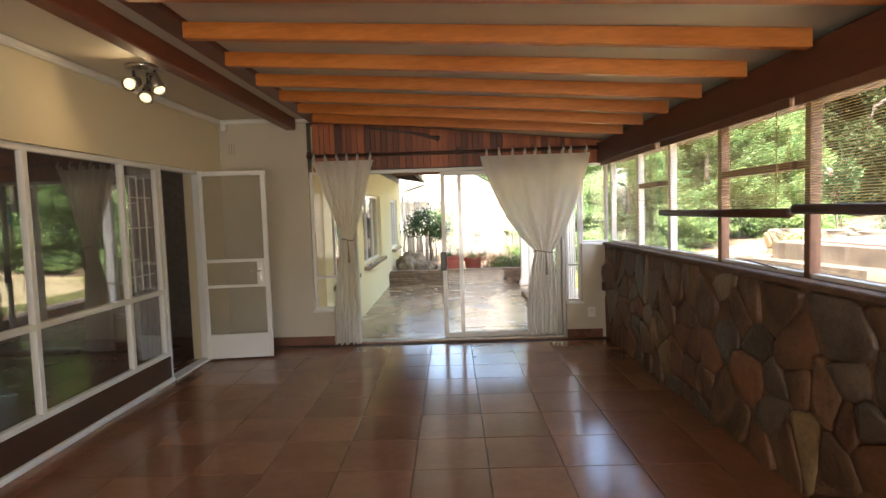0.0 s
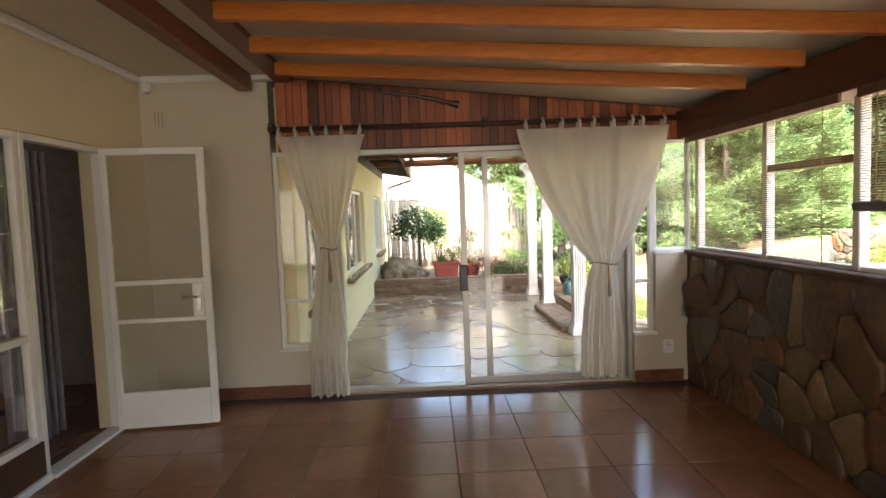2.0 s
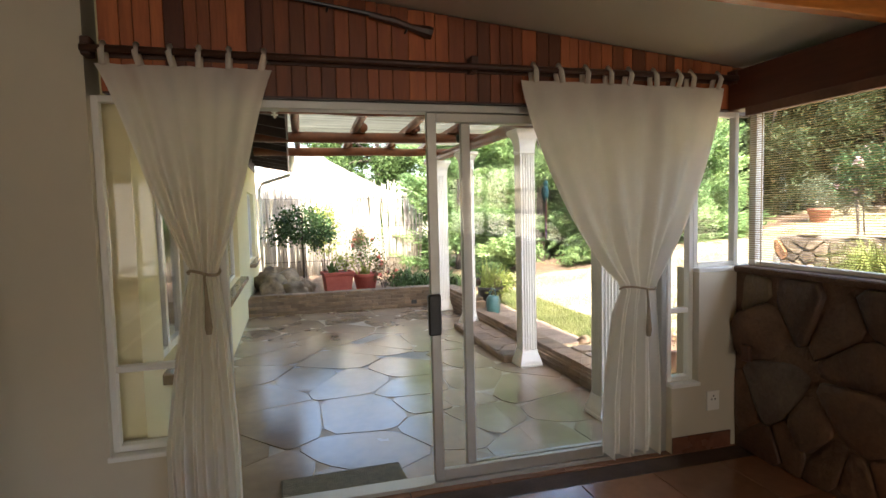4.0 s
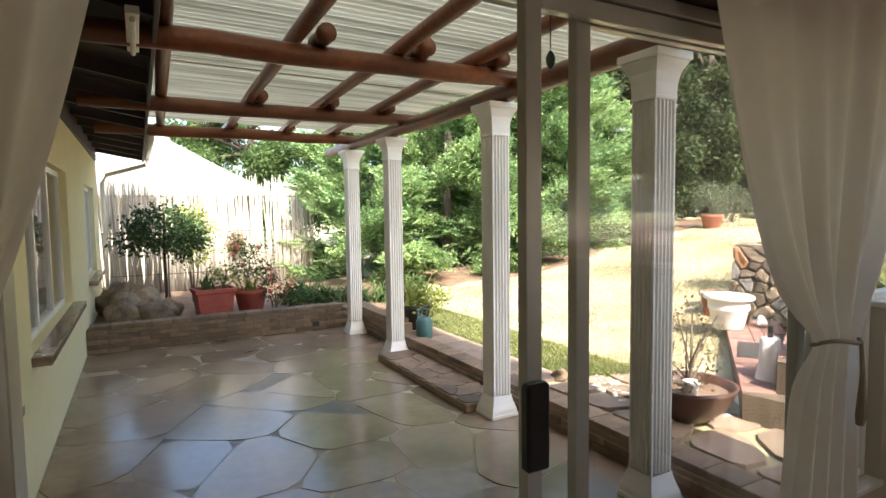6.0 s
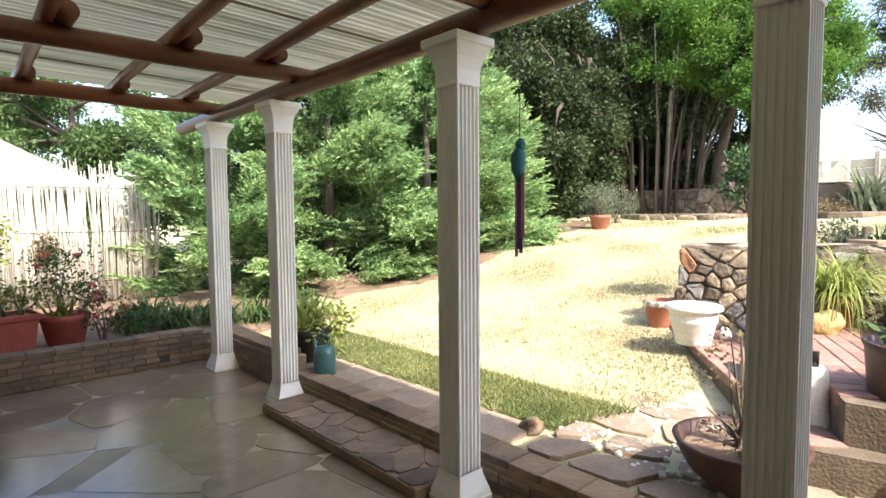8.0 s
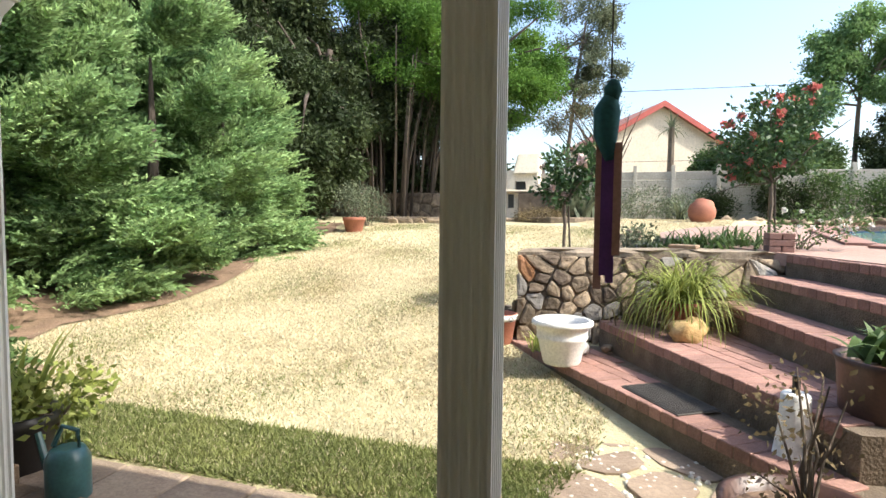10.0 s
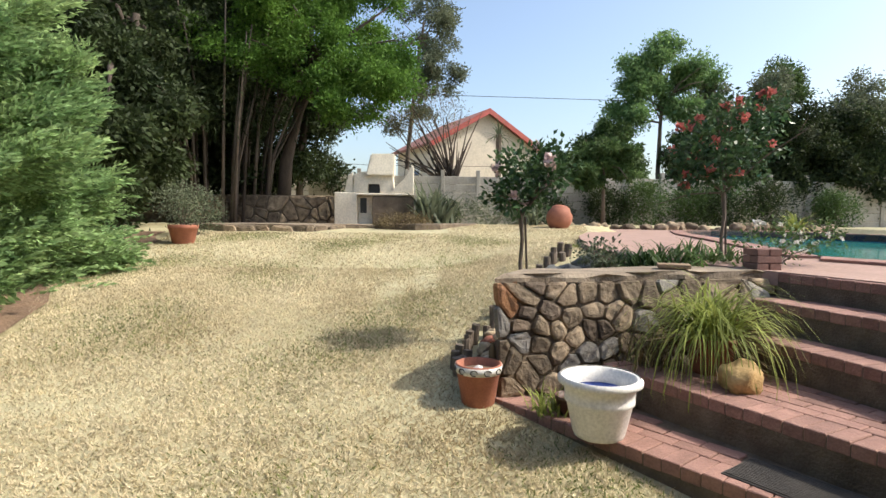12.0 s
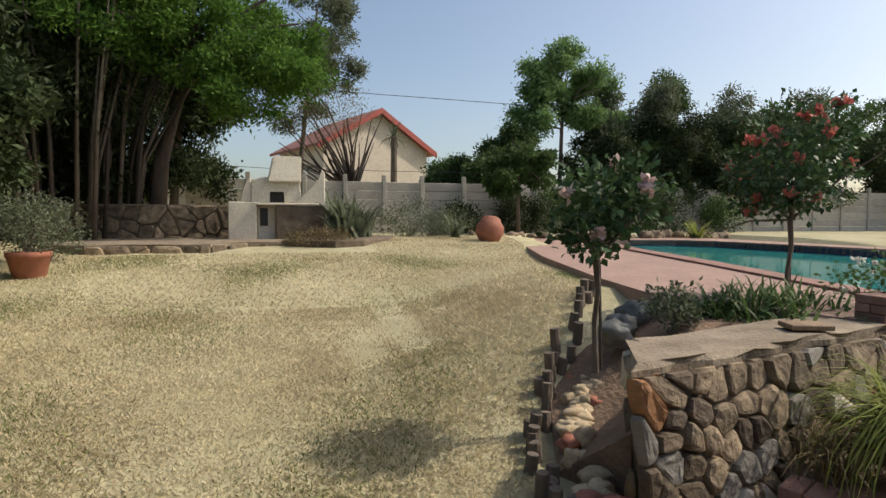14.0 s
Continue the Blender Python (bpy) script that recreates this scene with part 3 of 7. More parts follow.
for a, b, z in ((4.63, 4.93, 1.93), (4.63, 4.93, 1.70), (4.7, 5.13, 1.48), (4.63, 4.93, 1.20), (4.7, 5.13, 1.05), (4.81, 5.13, 1.75)):
    part("burglar_bar", box(XW - 0.053, XW - 0.047, a, b, z - 0.005, z + 0.005), white_paint, win)
plinth = tagged(part("trim_plinth", box(X_W - 0.19, X_W - 0.015, -0.55, 5.18, 0.045, 0.248, 0.004), dark_wood), "dark brown tiled plinth under the window", "plinth", "", "structure")
tagged(part("trim_plinth_line", box(X_W - 0.10, X_W + 0.005, -0.55, 5.2, 0.0, 0.044, 0.004), white_paint), "white painted strip along the floor", "trim", "", "structure")
door_frame = tagged(new("door_frame"), "white steel door frame into the house", "door frame", "", "structure")
part("jamb", box(XW - 0.05, XW + 0.03, 5.175, 5.215, 0.0, 2.06, 0.004), white_paint, door_frame)
part("jamb", box(XW - 0.05, XW + 0.055, 5.985, 6.03, 0.0, 2.06, 0.004), white_paint, door_frame)
part("head", box(XW - 0.05, XW + 0.03, 5.215, 5.985, 2.02, 2.06, 0.004), white_paint, door_frame)
part("threshold", box(XW - 0.06, XW + 0.06, 5.215, 5.985, 0.0, 0.022, 0.004), white_paint, door_frame)

door = tagged(new("door_1"), "open white steel door with frosted panes and a kick panel", "door", "", "structure")
DX0, DX1, DY = 0.0, 0.705, 0.0
for nm, c in (("stile", (DX0, DX0 + 0.045, 0.02, 2.045)), ("stile", (DX1 - 0.05, DX1, 0.02, 2.045)), ("rail", (DX0 + 0.045, DX1 - 0.05, 1.995, 2.045)),
              ("rail", (DX0 + 0.045, DX1 - 0.05, 1.065, 1.10)), ("rail", (DX0 + 0.045, DX1 - 0.05, 0.79, 0.82)), ("kick_panel", (DX0 + 0.045, DX1 - 0.05, 0.02, 0.285))):
    part(nm, box(c[0], c[1], DY - 0.018, DY + 0.018, c[2], c[3], 0.004), white_paint, door)
part("lock_plate", box(DX1 - 0.13, DX1 - 0.052, DY - 0.022, DY + 0.012, 0.822, 1.063, 0.003), white_paint, door)
frost = sheer("obscure_door_glass", (0.62, 0.57, 0.46), 0.72, 0.5)
for z0, z1 in ((0.287, 0.788), (0.822, 1.063), (1.102, 1.993)):
    part("pane", box(DX0 + 0.046, DX1 - 0.051 - (0.08 if z0 == 0.822 else 0), DY - 0.004, DY + 0.004, z0, z1), frost, door)
h = part("handle", box(DX1 - 0.105, DX1 - 0.07, DY - 0.028, DY - 0.0225, 0.86, 1.02, 0.003), steel, door, "steel lever handle on a long plate")
part("lever", tube([(DX1 - 0.087, DY - 0.028, 0.97), (DX1 - 0.087, DY - 0.06, 0.97), (DX1 - 0.19, DY - 0.062, 0.965)], 0.009), steel, h)

door.matrix_world = pose(-2.70, 5.93, 0, 0, 0, 5)

# sliding door
sd = tagged(new("door_2"), "aluminium sliding glass door standing half open", "sliding door", "", "structure")
SX0, SX1, SY = -1.17, 1.33, Y_N + 0.10
for nm, c in (("jamb", (SX0, SX0 + 0.035, SY - 0.05, SY + 0.05, 0.0, 2.055)), ("jamb", (SX1 - 0.035, SX1, SY - 0.05, SY + 0.05, 0.0, 2.055)),
              ("head", (SX0 + 0.035, SX1 - 0.035, SY - 0.05, SY + 0.05, 2.015, 2.055)), ("track", (SX0 + 0.035, SX1 - 0.035, SY - 0.055, SY + 0.055, -0.006, 0.022))):
    part(nm, box(*c, 0.003), aluminium, sd)


def slider(x0, x1, y, name):
    p = part(name, box(x0, x0 + 0.05, y - 0.018, y + 0.018, 0.024, 2.012, 0.003), aluminium, sd)
    part("stile", box(x1 - 0.05, x1, y - 0.018, y + 0.018, 0.024, 2.012, 0.003), aluminium, p)
    part("rail", box(x0 + 0.05, x1 - 0.05, y - 0.016, y + 0.016, 0.024, 0.085, 0.003), aluminium, p)
    part("rail", box(x0 + 0.05, x1 - 0.05, y - 0.016, y + 0.016, 1.965, 2.012, 0.003), aluminium, p)
    g = part("pane", box(x0 + 0.05, x1 - 0.05, y - 0.003, y + 0.003, 0.085, 1.965), pane, p)
    g.visible_shadow = False
    return p


slider(0.075, 1.29, SY + 0.022, "fixed_leaf")
mv = slider(-0.125, 1.09, SY - 0.022, "sliding_leaf")
part("lock", box(-0.148, -0.078, SY - 0.078, SY - 0.042, 0.84, 1.06, 0.008), black_plastic, mv, "black plastic door lock")
# wall head over the door, side windows
for nm, x0, x1, z0, z1, lab, cross in (("window_2", -1.67, -1.17, 0.41, 2.055, "tall narrow side window with white frame", (0.80,)),
                                       ("window_3", 1.335, 1.518, 0.425, 2.055, "narrow window strip beside the sliding door", (0.86,)),
                                       ("window_4", 1.52, 1.845, 1.115, 2.055, "small corner window with white frame", ())):
    w = tagged(new(nm), lab, "window", "", "structure")
    for c in ((x0, x0 + 0.03, z0, z1), (x1 - 0.03, x1, z0, z1), (x0 + 0.03, x1 - 0.03, z0, z0 + 0.03), (x0 + 0.03, x1 - 0.03, z1 - 0.03, z1)):
        part("frame_bar", box(c[0], c[1], Y_N + 0.05, Y_N + 0.10, c[2], c[3], 0.003), white_paint, w)
    for z in cross:
        part("frame_bar", box(x0 + 0.03, x1 - 0.03, Y_N + 0.052, Y_N + 0.098, z - 0.015, z + 0.015, 0.003), white_paint, w)
    g = part("pane", box(x0 + 0.03, x1 - 0.03, Y_N + 0.073, Y_N + 0.077, z0 + 0.03, z1 - 0.03), pane, w)
    g.visible_shadow = False
    part("sill", box(x0 - 0.01, x1 + 0.01, Y_N - 0.012, Y_N + 0.05, z0 - 0.022, z0 + 0.002, 0.004), white_paint, w)

# east windows, bay by bay
EY = [6.50, 5.57, 4.77, 3.88, 2.93, 1.98, 1.03, 0.08, -0.87, -1.82, -2.77]
mull = surf("brown_window_timber", (0.13, 0.06, 0.035), (0.20, 0.095, 0.055), 4, 0.5, 0.1, 40, rand=0.15)
for k, (b, a) in enumerate(zip(EY, EY[1:])):
    w = tagged(new("window_%d" % (5 + k)), "garden-side window bay with painted frame", "window", "garden-side windows", "structure")
    x = X_E + 0.03
    light = k in (0, 1, 2)
    mat = white_paint if light else mull
    part("mullion", box(x - 0.03, x + 0.03, b - 0.025, b + 0.025, 1.126, 2.044, 0.004), mat, w)
    part("bottom_rail", box(x - 0.022, x + 0.022, a + 0.025, b - 0.025, 1.126, 1.150, 0.003), white_paint, w)
    if k in (1, 3, 5, 7):
        part("transom", box(x - 0.024, x + 0.024, a + 0.025, b - 0.025, 1.70, 1.745, 0.003), mull, w)
    pane_x(x, a + 0.025, b - 0.025, 1.15, 2.044, w)
    if k == 3:
        part("stay", tube([(x - 0.03, 3.55, 1.165), (x - 0.05, 3.40, 1.17), (x - 0.04, 3.18, 1.15)], 0.005, 6), black_plastic, w)

# bamboo blinds
for a, b, z0, lab in ((4.72, 6.42, 1.16, "bamboo slat blind let down over the corner windows"), (2.86, 4.60, 1.47, "bamboo slat blind rolled half up"),
                      (0.95, 2.82, 1.49, "bamboo slat blind rolled half up on a brown bar"), (-1.0, 0.90, 1.49, "bamboo slat blind rolled half up on a brown bar")):
    t = thing("bamboo_blind", lab, "blind", (X_E - 0.12, (a + b) / 2, z0), 0, "window blinds")
    hw, n = (b - a) / 2, int((2.04 - z0) / 0.0125)
    v, f = [], []
    for i in range(n):
        z = 0.02 + i * 0.0125
        k = len(v)
        for dz, dx in ((0, 0), (0.0042, 0.001)):
            v += [(dx, -hw, z + dz), (dx, hw, z + dz)]
        f.append((k, k + 1, k + 3, k + 2))
    tagged(part("slats", raw_mesh("slats", v, f, bamboo_slat), None, t), kind="stuff")
    if z0 > 1.3:
        part("roll", tube([(-0.01, -hw, 0), (-0.01, 0, -0.004), (-0.01, hw, 0)], 0.026, 10), dark_wood, t, "dark roll at the foot of the blind", True)
    for y in (-hw + 0.12, hw - 0.12):
        part("cord", tube([(-0.012, y, 0), (-0.012, y, 2.04 - z0)], 0.003, 5), bamboo_slat, t)
    part("valance", box(-0.018, 0.0, -hw, hw, 2.0 - z0, 2.17 - z0, 0.003), mull, t)


# ---- room: curtains ----
def curtain(x0, x1, zt, ztie, xtie, wtie, ztop_foot, xf0, xf1, label, seed, fall=0.0, bow=1.35):
    """A tab-top curtain gathered by a tie: width from rail to tie to hem."""
    r = np.random.default_rng(seed)
    t = thing("curtain", label, "curtain", ((x0 + x1) / 2, Y_N - 0.075, 0), 0, "tab-top curtains")
    ox = (x0 + x1) / 2
    nu, nv = 150, 46
    ph = r.uniform(0, 6.28, 4)
    v, f = [], []
    for j in range(nv + 1):
        s = j / nv
        z = zt + (ztop_foot - zt) * s
        if z > ztie:
            k = (zt - z) / (zt - ztie)
            e = k ** bow * (1 - 0.12 * math.sin(math.pi * k))
            a, b = x0 + (xtie - wtie - x0) * e, x1 + (xtie + wtie - x1) * e
        else:
            k = (ztie - z) / (ztie - ztop_foot)
            e = min(1, k * 1.5) ** 0.7
            a, b = xtie - wtie + (xf0 - xtie + wtie) * e, xtie + wtie + (xf1 - xtie - wtie) * e
        pinch = math.exp(-((z - ztie) / 0.10) ** 2)
        for i in range(nu + 1):
            u = i / nu
            fold = math.sin(u * 44 + ph[0] + 0.7 * math.sin(s * 3 + ph[1])) * 0.55 + math.sin(u * 23 + ph[2] + s * 1.3) * 0.45
            amp = (0.012 + 0.034 * min(1, s * 2.2)) * (1 - 0.55 * pinch)
            v.append((a + (b - a) * u - ox, fold * amp - 0.03 * pinch + fall * min(1, s * 2), z + (0.012 * math.sin(u * 30 + ph[3]) if j == nv else 0)))
    for j in range(nv):
        for i in range(nu):
            k = j * (nu + 1) + i
            f.append((k, k + 1, k + nu + 2, k + nu + 1))
    me = raw_mesh("cloth", v, f, curtain_cloth)
    me.polygons.foreach_set("use_smooth", [True] * len(me.polygons))
    part("cloth", me, None, t)
    n = max(6, round((x1 - x0) / 0.135))
    for i in range(n):
        x = x0 - ox + (x1 - x0) * (i + 0.5 + r.uniform(-0.2, 0.2)) / n
        lean = r.uniform(-0.018, 0.018)
        bm = tube([(x, 0.03, zt - 0.01), (x + lean, 0.032, zt + 0.045), (x + lean, 0.0, zt + 0.085), (x + lean, -0.034, zt + 0.045), (x, -0.028, zt - 0.01)], 0.014, 6)
        part("tab", bm, curtain_cloth, t, "", True)
    bm = bmesh.new()
    ring = [(xtie - ox + (wtie + 0.012) * math.cos(q), fall - 0.03 + 0.052 * math.sin(q), ztie + 0.012 * math.sin(q * 2)) for q in np.linspace(0, 2 * math.pi, 18)]
    part("tie", tube(ring, 0.007, 6, bm), tie_cloth, t, "brown cord tie")
    x = xtie - ox + wtie * 0.15
    part("tassel", tube([(x, fall - 0.095, ztie), (x + 0.006, fall - 0.10, ztie - 0.10), (x + 0.008, fall - 0.098, ztie - 0.24), (x + 0.008, fall - 0.095, ztie - 0.27)], [0.006, 0.008, 0.017, 0.012], 8), tie_cloth, t, "brown hanging tassel")
    return t


curtain(-1.61, -0.885, 2.165, 1.25, -1.215, 0.055, 0.015, -1.42, -1.10, "cream cotton tab-top curtain tied back", 3, 0.0, 0.9)
curtain(0.35, 1.61, 2.165, 1.04, 1.06, 0.10, 0.06, 0.86, 1.21, "wide cream cotton tab-top curtain tied back", 4, 0.05)
rod = thing("curtain_rod", "dark wooden curtain rod across the gable planks", "curtain rod", (0, Y_N - 0.075, 2.228))
part("pole", tube([(-1.66, 0, 0), (0, 0, -0.006), (1.74, 0, 0)], 0.016, 10), dark_wood, rod, "", True)
for x in (-1.64, 0.1, 1.72):
    part("bracket", box(x - 0.02, x + 0.02, 0.0, 0.073, -0.03, 0.05, 0.005), dark_wood, rod)

# inner door curtain
t = thing("inner_curtain", "grey lilac curtain hanging inside the doorway", "curtain", (-3.15, 5.75, 0))
v, f = [], []
for j in range(2):
    for i in range(61):
        u = i / 60
        v.append((0.05 * math.sin(u * 40), -0.28 + 0.5 * u, 0.02 + 2.02 * j))
for i in range(60):
    f.append((i, i + 1, i + 62, i + 61))
me = raw_mesh("cloth", v, f, lilac_cloth)
me.polygons.foreach_set("use_smooth", [True] * len(me.polygons))
part("cloth", me, None, t)

# spotlights on the flat ceiling
LAMP_AT = (-2.27, 4.22, 2.69)
lamp = thing("spotlight_fitting", "brushed steel round ceiling fitting with three spotlights", "ceiling light", LAMP_AT)
part("base_plate", lathe([(0.02, -0.030), (0.125, -0.026), (0.135, -0.016), (0.135, 0.0)], 28), steel, lamp, "", True)
for k, (dx, dy, tx, ty, tz) in enumerate(((-0.075, -0.02, 0.12, -1.0, -0.35), (-0.01, 0.05, 0.10, -0.75, -0.8), (0.075, 0.0, 0.45, -0.25, -0.85))):
    d = Vector((tx, ty, tz)).normalized()
    p = Vector((dx, dy, (-0.115, -0.165, -0.105)[k]))
    part("arm", tube([(dx, dy, -0.026), (dx, dy, p.z)], 0.010, 8), black_plastic, lamp)
    head = part("lamp_head", tube([p - d * 0.065, p - d * 0.05, p + d * 0.03, p + d * 0.085], [0.026, 0.040, 0.043, 0.054], 20), steel, lamp, "", True)
    part("bulb", tube([p + d * 0.07, p + d * 0.087, p + d * 0.094], [0.036, 0.040, 0.020], 16), bulb_glow, head, "glowing warm bulb")
    part("rim", lathe([(0.050, 0.0), (0.056, 0.0), (0.056, 0.012), (0.050, 0.012)], 20, cap=False), steel, head, "", True).matrix_basis = Matrix.Translation(p + d * 0.082) @ d.to_track_quat("Z", "Y").to_matrix().to_4x4()
    if k != 2:
        ld = bpy.data.lights.new("spot_bulb", "SPOT")
        ld.energy, ld.color, ld.spot_size, ld.spot_blend, ld.shadow_soft_size = 0.7, (1.0, 0.74, 0.40), radians(165), 1.0, 0.04
        lo = new("spot_bulb", ld)
        lo.matrix_world = look(Vector(LAMP_AT) + p + d * 0.115, Vector(LAMP_AT) + p + d)

# small fixtures
gun = thing("ornamental_rifle", "old dark rifle hung slanting on the planks", "ornament", (0, Y_N - 0.035, 2.44))
part("barrel", tube([(-0.90, 0, 0.085), (-0.52, 0, 0.035), (-0.36, 0, 0.012)], [0.008, 0.010, 0.013], 8), black_plastic, gun)
part("stock", tube([(-0.42, 0, 0.015), (-0.30, 0, -0.005), (-0.22, 0, -0.03), (-0.13, 0, -0.05), (-0.11, 0, -0.055)], [0.014, 0.02, 0.016, 0.032, 0.030], 8), dark_wood, gun)
part("peg", tube([(-0.62, 0.03, 0.03), (-0.62, -0.012, 0.035)], 0.006, 6), black_plastic, gun)
part("peg", tube([(-0.24, 0.03, -0.05), (-0.24, -0.02, -0.048)], 0.006, 6), black_plastic, gun)
s = thing("alarm_sensor", "small white alarm sensor in the ceiling corner", "sensor", (-2.62, Y_N - 0.03, 2.60))
part("body", box(-0.03, 0.03, -0.04, 0.028, -0.05, 0.04, 0.012), white_paint, s)
part("lens", box(-0.022, 0.022, -0.048, -0.040, -0.042, 0.0, 0.003), white_clay, s)
s = thing("wall_socket", "white wall socket low on the end wall", "socket", (1.62, Y_N - 0.006, 0.30))
part("plate", box(-0.045, 0.045, -0.005, 0.005, -0.06, 0.06, 0.003), white_paint, s)
for x, z in ((-0.012, 0.01), (0.012, 0.01), (0, 0.03)):
    part("hole", box(x - 0.004, x + 0.004, -0.0065, -0.005, z - 0.005, z + 0.005), black_plastic, s)
s = thing("air_vent", "wall-coloured slotted air brick in the plaster", "vent", (-2.55, Y_N - 0.004, 2.36))
part("plate", box(-0.05, 0.05, -0.004, 0.003, -0.10, 0.10, 0.002), white_wall, s)
for k in range(3):
    part("slot", box(-0.036 + k * 0.03, -0.030 + k * 0.03, -0.0052, -0.004, -0.075, 0.05), painted_shade, s)
s = thing("light_switch", "small brown box on the rubble wall end", "socket", (1.735, 6.40, 0.62))
part("body", box(-0.02, 0.01, -0.03, 0.03, -0.05, 0.05, 0.006), dark_wood, s)
c = thing("wind_chime", "small green glass drop hanging in the sliding door", "ornament", (0.10, Y_N + 0.24, 2.03))
part("cord", tube([(0, 0, 0.06), (0, 0, -0.10)], 0.002, 5), black_plastic, c)
part("drop", lathe([(0.004, -0.15), (0.011, -0.14), (0.014, -0.12), (0.008, -0.105), (0.003, -0.10)], 10), pot_blue, c, "green glass drop", True)
# added fill light in front of the solid south wall, brightens the room
south = bpy.data.lights.new("south_window_light", "AREA")
south.shape, south.size, south.size_y, south.energy, south.color = "RECTANGLE", 3.6, 1.9, 17, (1.0, 0.95, 0.86)
so = new("south_window_light", south)
so.matrix_world = look((-0.3, Y_S + 0.05, 1.25), (-0.3, Y_S + 3, 1.15))


# ---- patio ----
def column():
    """A square fluted column with a flared base and capital, standing at the origin."""
    t = thing("column", "white painted fluted square column on the patio edge", "column", (0, 0, 0), 0, "patio columns")
    H = 2.53
    bm = box(-0.128, 0.128, -0.128, 0.128, 0, 0.03, 0.004)
    prof = [(0.122, 0.03), (0.118, 0.06), (0.100, 0.11), (0.090, 0.15), (0.087, 0.175)]
    rings = [[bm.verts.new((sx * r, sy * r, z)) for sx, sy in ((-1, -1), (1, -1), (1, 1), (-1, 1))] for r, z in prof]
    for a, b in zip(rings, rings[1:]):
        for i in range(4):
            bm.faces.new((a[i], a[(i + 1) % 4], b[(i + 1) % 4], b[i]))
    part("base", bm, column_paint, t)
    w, fl, out = 0.081, 0.015, []
    for side in range(4):
        q = side * math.pi / 2
        pts = [(-w, -w)]
        for k in range(5):
            c = -0.058 + 0.029 * k
            pts += [(c - 0.0115, -w), (c - 0.007, -w + fl * 0.8), (c, -w + fl), (c + 0.007, -w + fl * 0.8), (c + 0.0115, -w)]
        out += [(x * math.cos(q) - y * math.sin(q), x * math.sin(q) + y * math.cos(q)) for x, y in pts]
    part("shaft", prism(out, 0.175, H - 0.25), column_paint, t)
    bm = box(-0.088, 0.088, -0.088, 0.088, H - 0.255, H - 0.235, 0.003)
    prof = [(0.084, H - 0.235), (0.086, H - 0.17), (0.098, H - 0.11), (0.124, H - 0.06), (0.128, H - 0.045)]
    rings = [[bm.verts.new((sx * r, sy * r, z)) for sx, sy in ((-1, -1), (1, -1), (1, 1), (-1, 1))] for r, z in prof]
    for a, b in zip(rings, rings[1:]):
        for i in range(4):
            bm.faces.new((a[i], a[(i + 1) % 4], b[(i + 1) % 4], b[i]))
    part("capital", bm, column_paint, t)
    part("abacus", box(-0.142, 0.142, -0.142, 0.142, H - 0.045, H, 0.004), column_paint, t)
    return t


COLS = ((1.60, 9.29), (1.60, 7.715), (1.66, 11.50), (1.66, 12.90))
c0 = column()
for k, (x, y) in enumerate(COLS):
    if k:
        copy_thing(c0, pose(x, y, PAT_Z, 0, 0, 0))
c0.matrix_world = pose(COLS[0][0], COLS[0][1], PAT_Z)


def log(a, b, r, seed, parent, name, label=""):
    rr = np.random.default_rng(seed)
    a, b = Vector(a), Vector(b)
    pts, rad = [], []
    for i in range(9):
        s = i / 8
        pts.append(a.lerp(b, s) + Vector(rr.normal(size=3) * r * 0.10))
        rad.append(r * (1.06 - 0.14 * s + rr.uniform(-0.04, 0.04)))
    return part(name, tube(pts, rad, 12), log_wood, parent, label, True)


pergola = thing("pergola", "pole pergola with fibreglass roof sheets over the patio", "pergola", (0, 0, 0), 0, "", "structure")
log((1.60, 6.9, 2.41), (1.70, 14.0, 2.40), 0.075, 1, pergola, "eave_log")
BEAMS = (7.0, 9.1, 11.15, 12.95)
for k, y in enumerate(BEAMS):
    log((-1.35, y, 2.475), (1.85, y - 0.05, 2.475), 0.068, 10 + k, pergola, "cross_log")
for k, x in enumerate((-0.72, 0.03, 0.72, 1.33)):
    log((x - 0.12, 6.85, 2.60), (x + 0.06, 13.25, 2.575), 0.05, 30 + k, pergola, "purlin")
for k, x in enumerate((0.03, 0.72, 1.33)):
    for y in BEAMS:
        log((x + 0.09, y - 0.20, 2.575), (x + 0.09, y + 0.12, 2.575), 0.055, 60 + k, pergola, "cleat")
# corrugated sheets, ridges running across the patio
def corrugated(y0, y1, x0, x1, z):
    n = int((y1 - y0) / 0.0095)
    ys = np.linspace(y0, y1, n)
    v, f = [], []
    for i, y in enumerate(ys):
        dz = 0.010 * math.sin(2 * math.pi * y / 0.076)
        v += [(x0, y, z + dz + 0.05), (x1, y, z + dz)]
        if i:
            k = 2 * i
            f.append((k - 2, k - 1, k + 1, k))
    return v, f
for k in range(9):
    y0 = 6.76 + k * 0.735
    v, f = corrugated(y0, y0 + 0.76, -1.0, 2.05, 2.655 + 0.004 * (k % 2))
    me = raw_mesh("roof_sheet", v, f, sheet)
    me.polygons.foreach_set("use_smooth", [True] * len(me.polygons))
    part("roof_sheet", me, None, pergola)

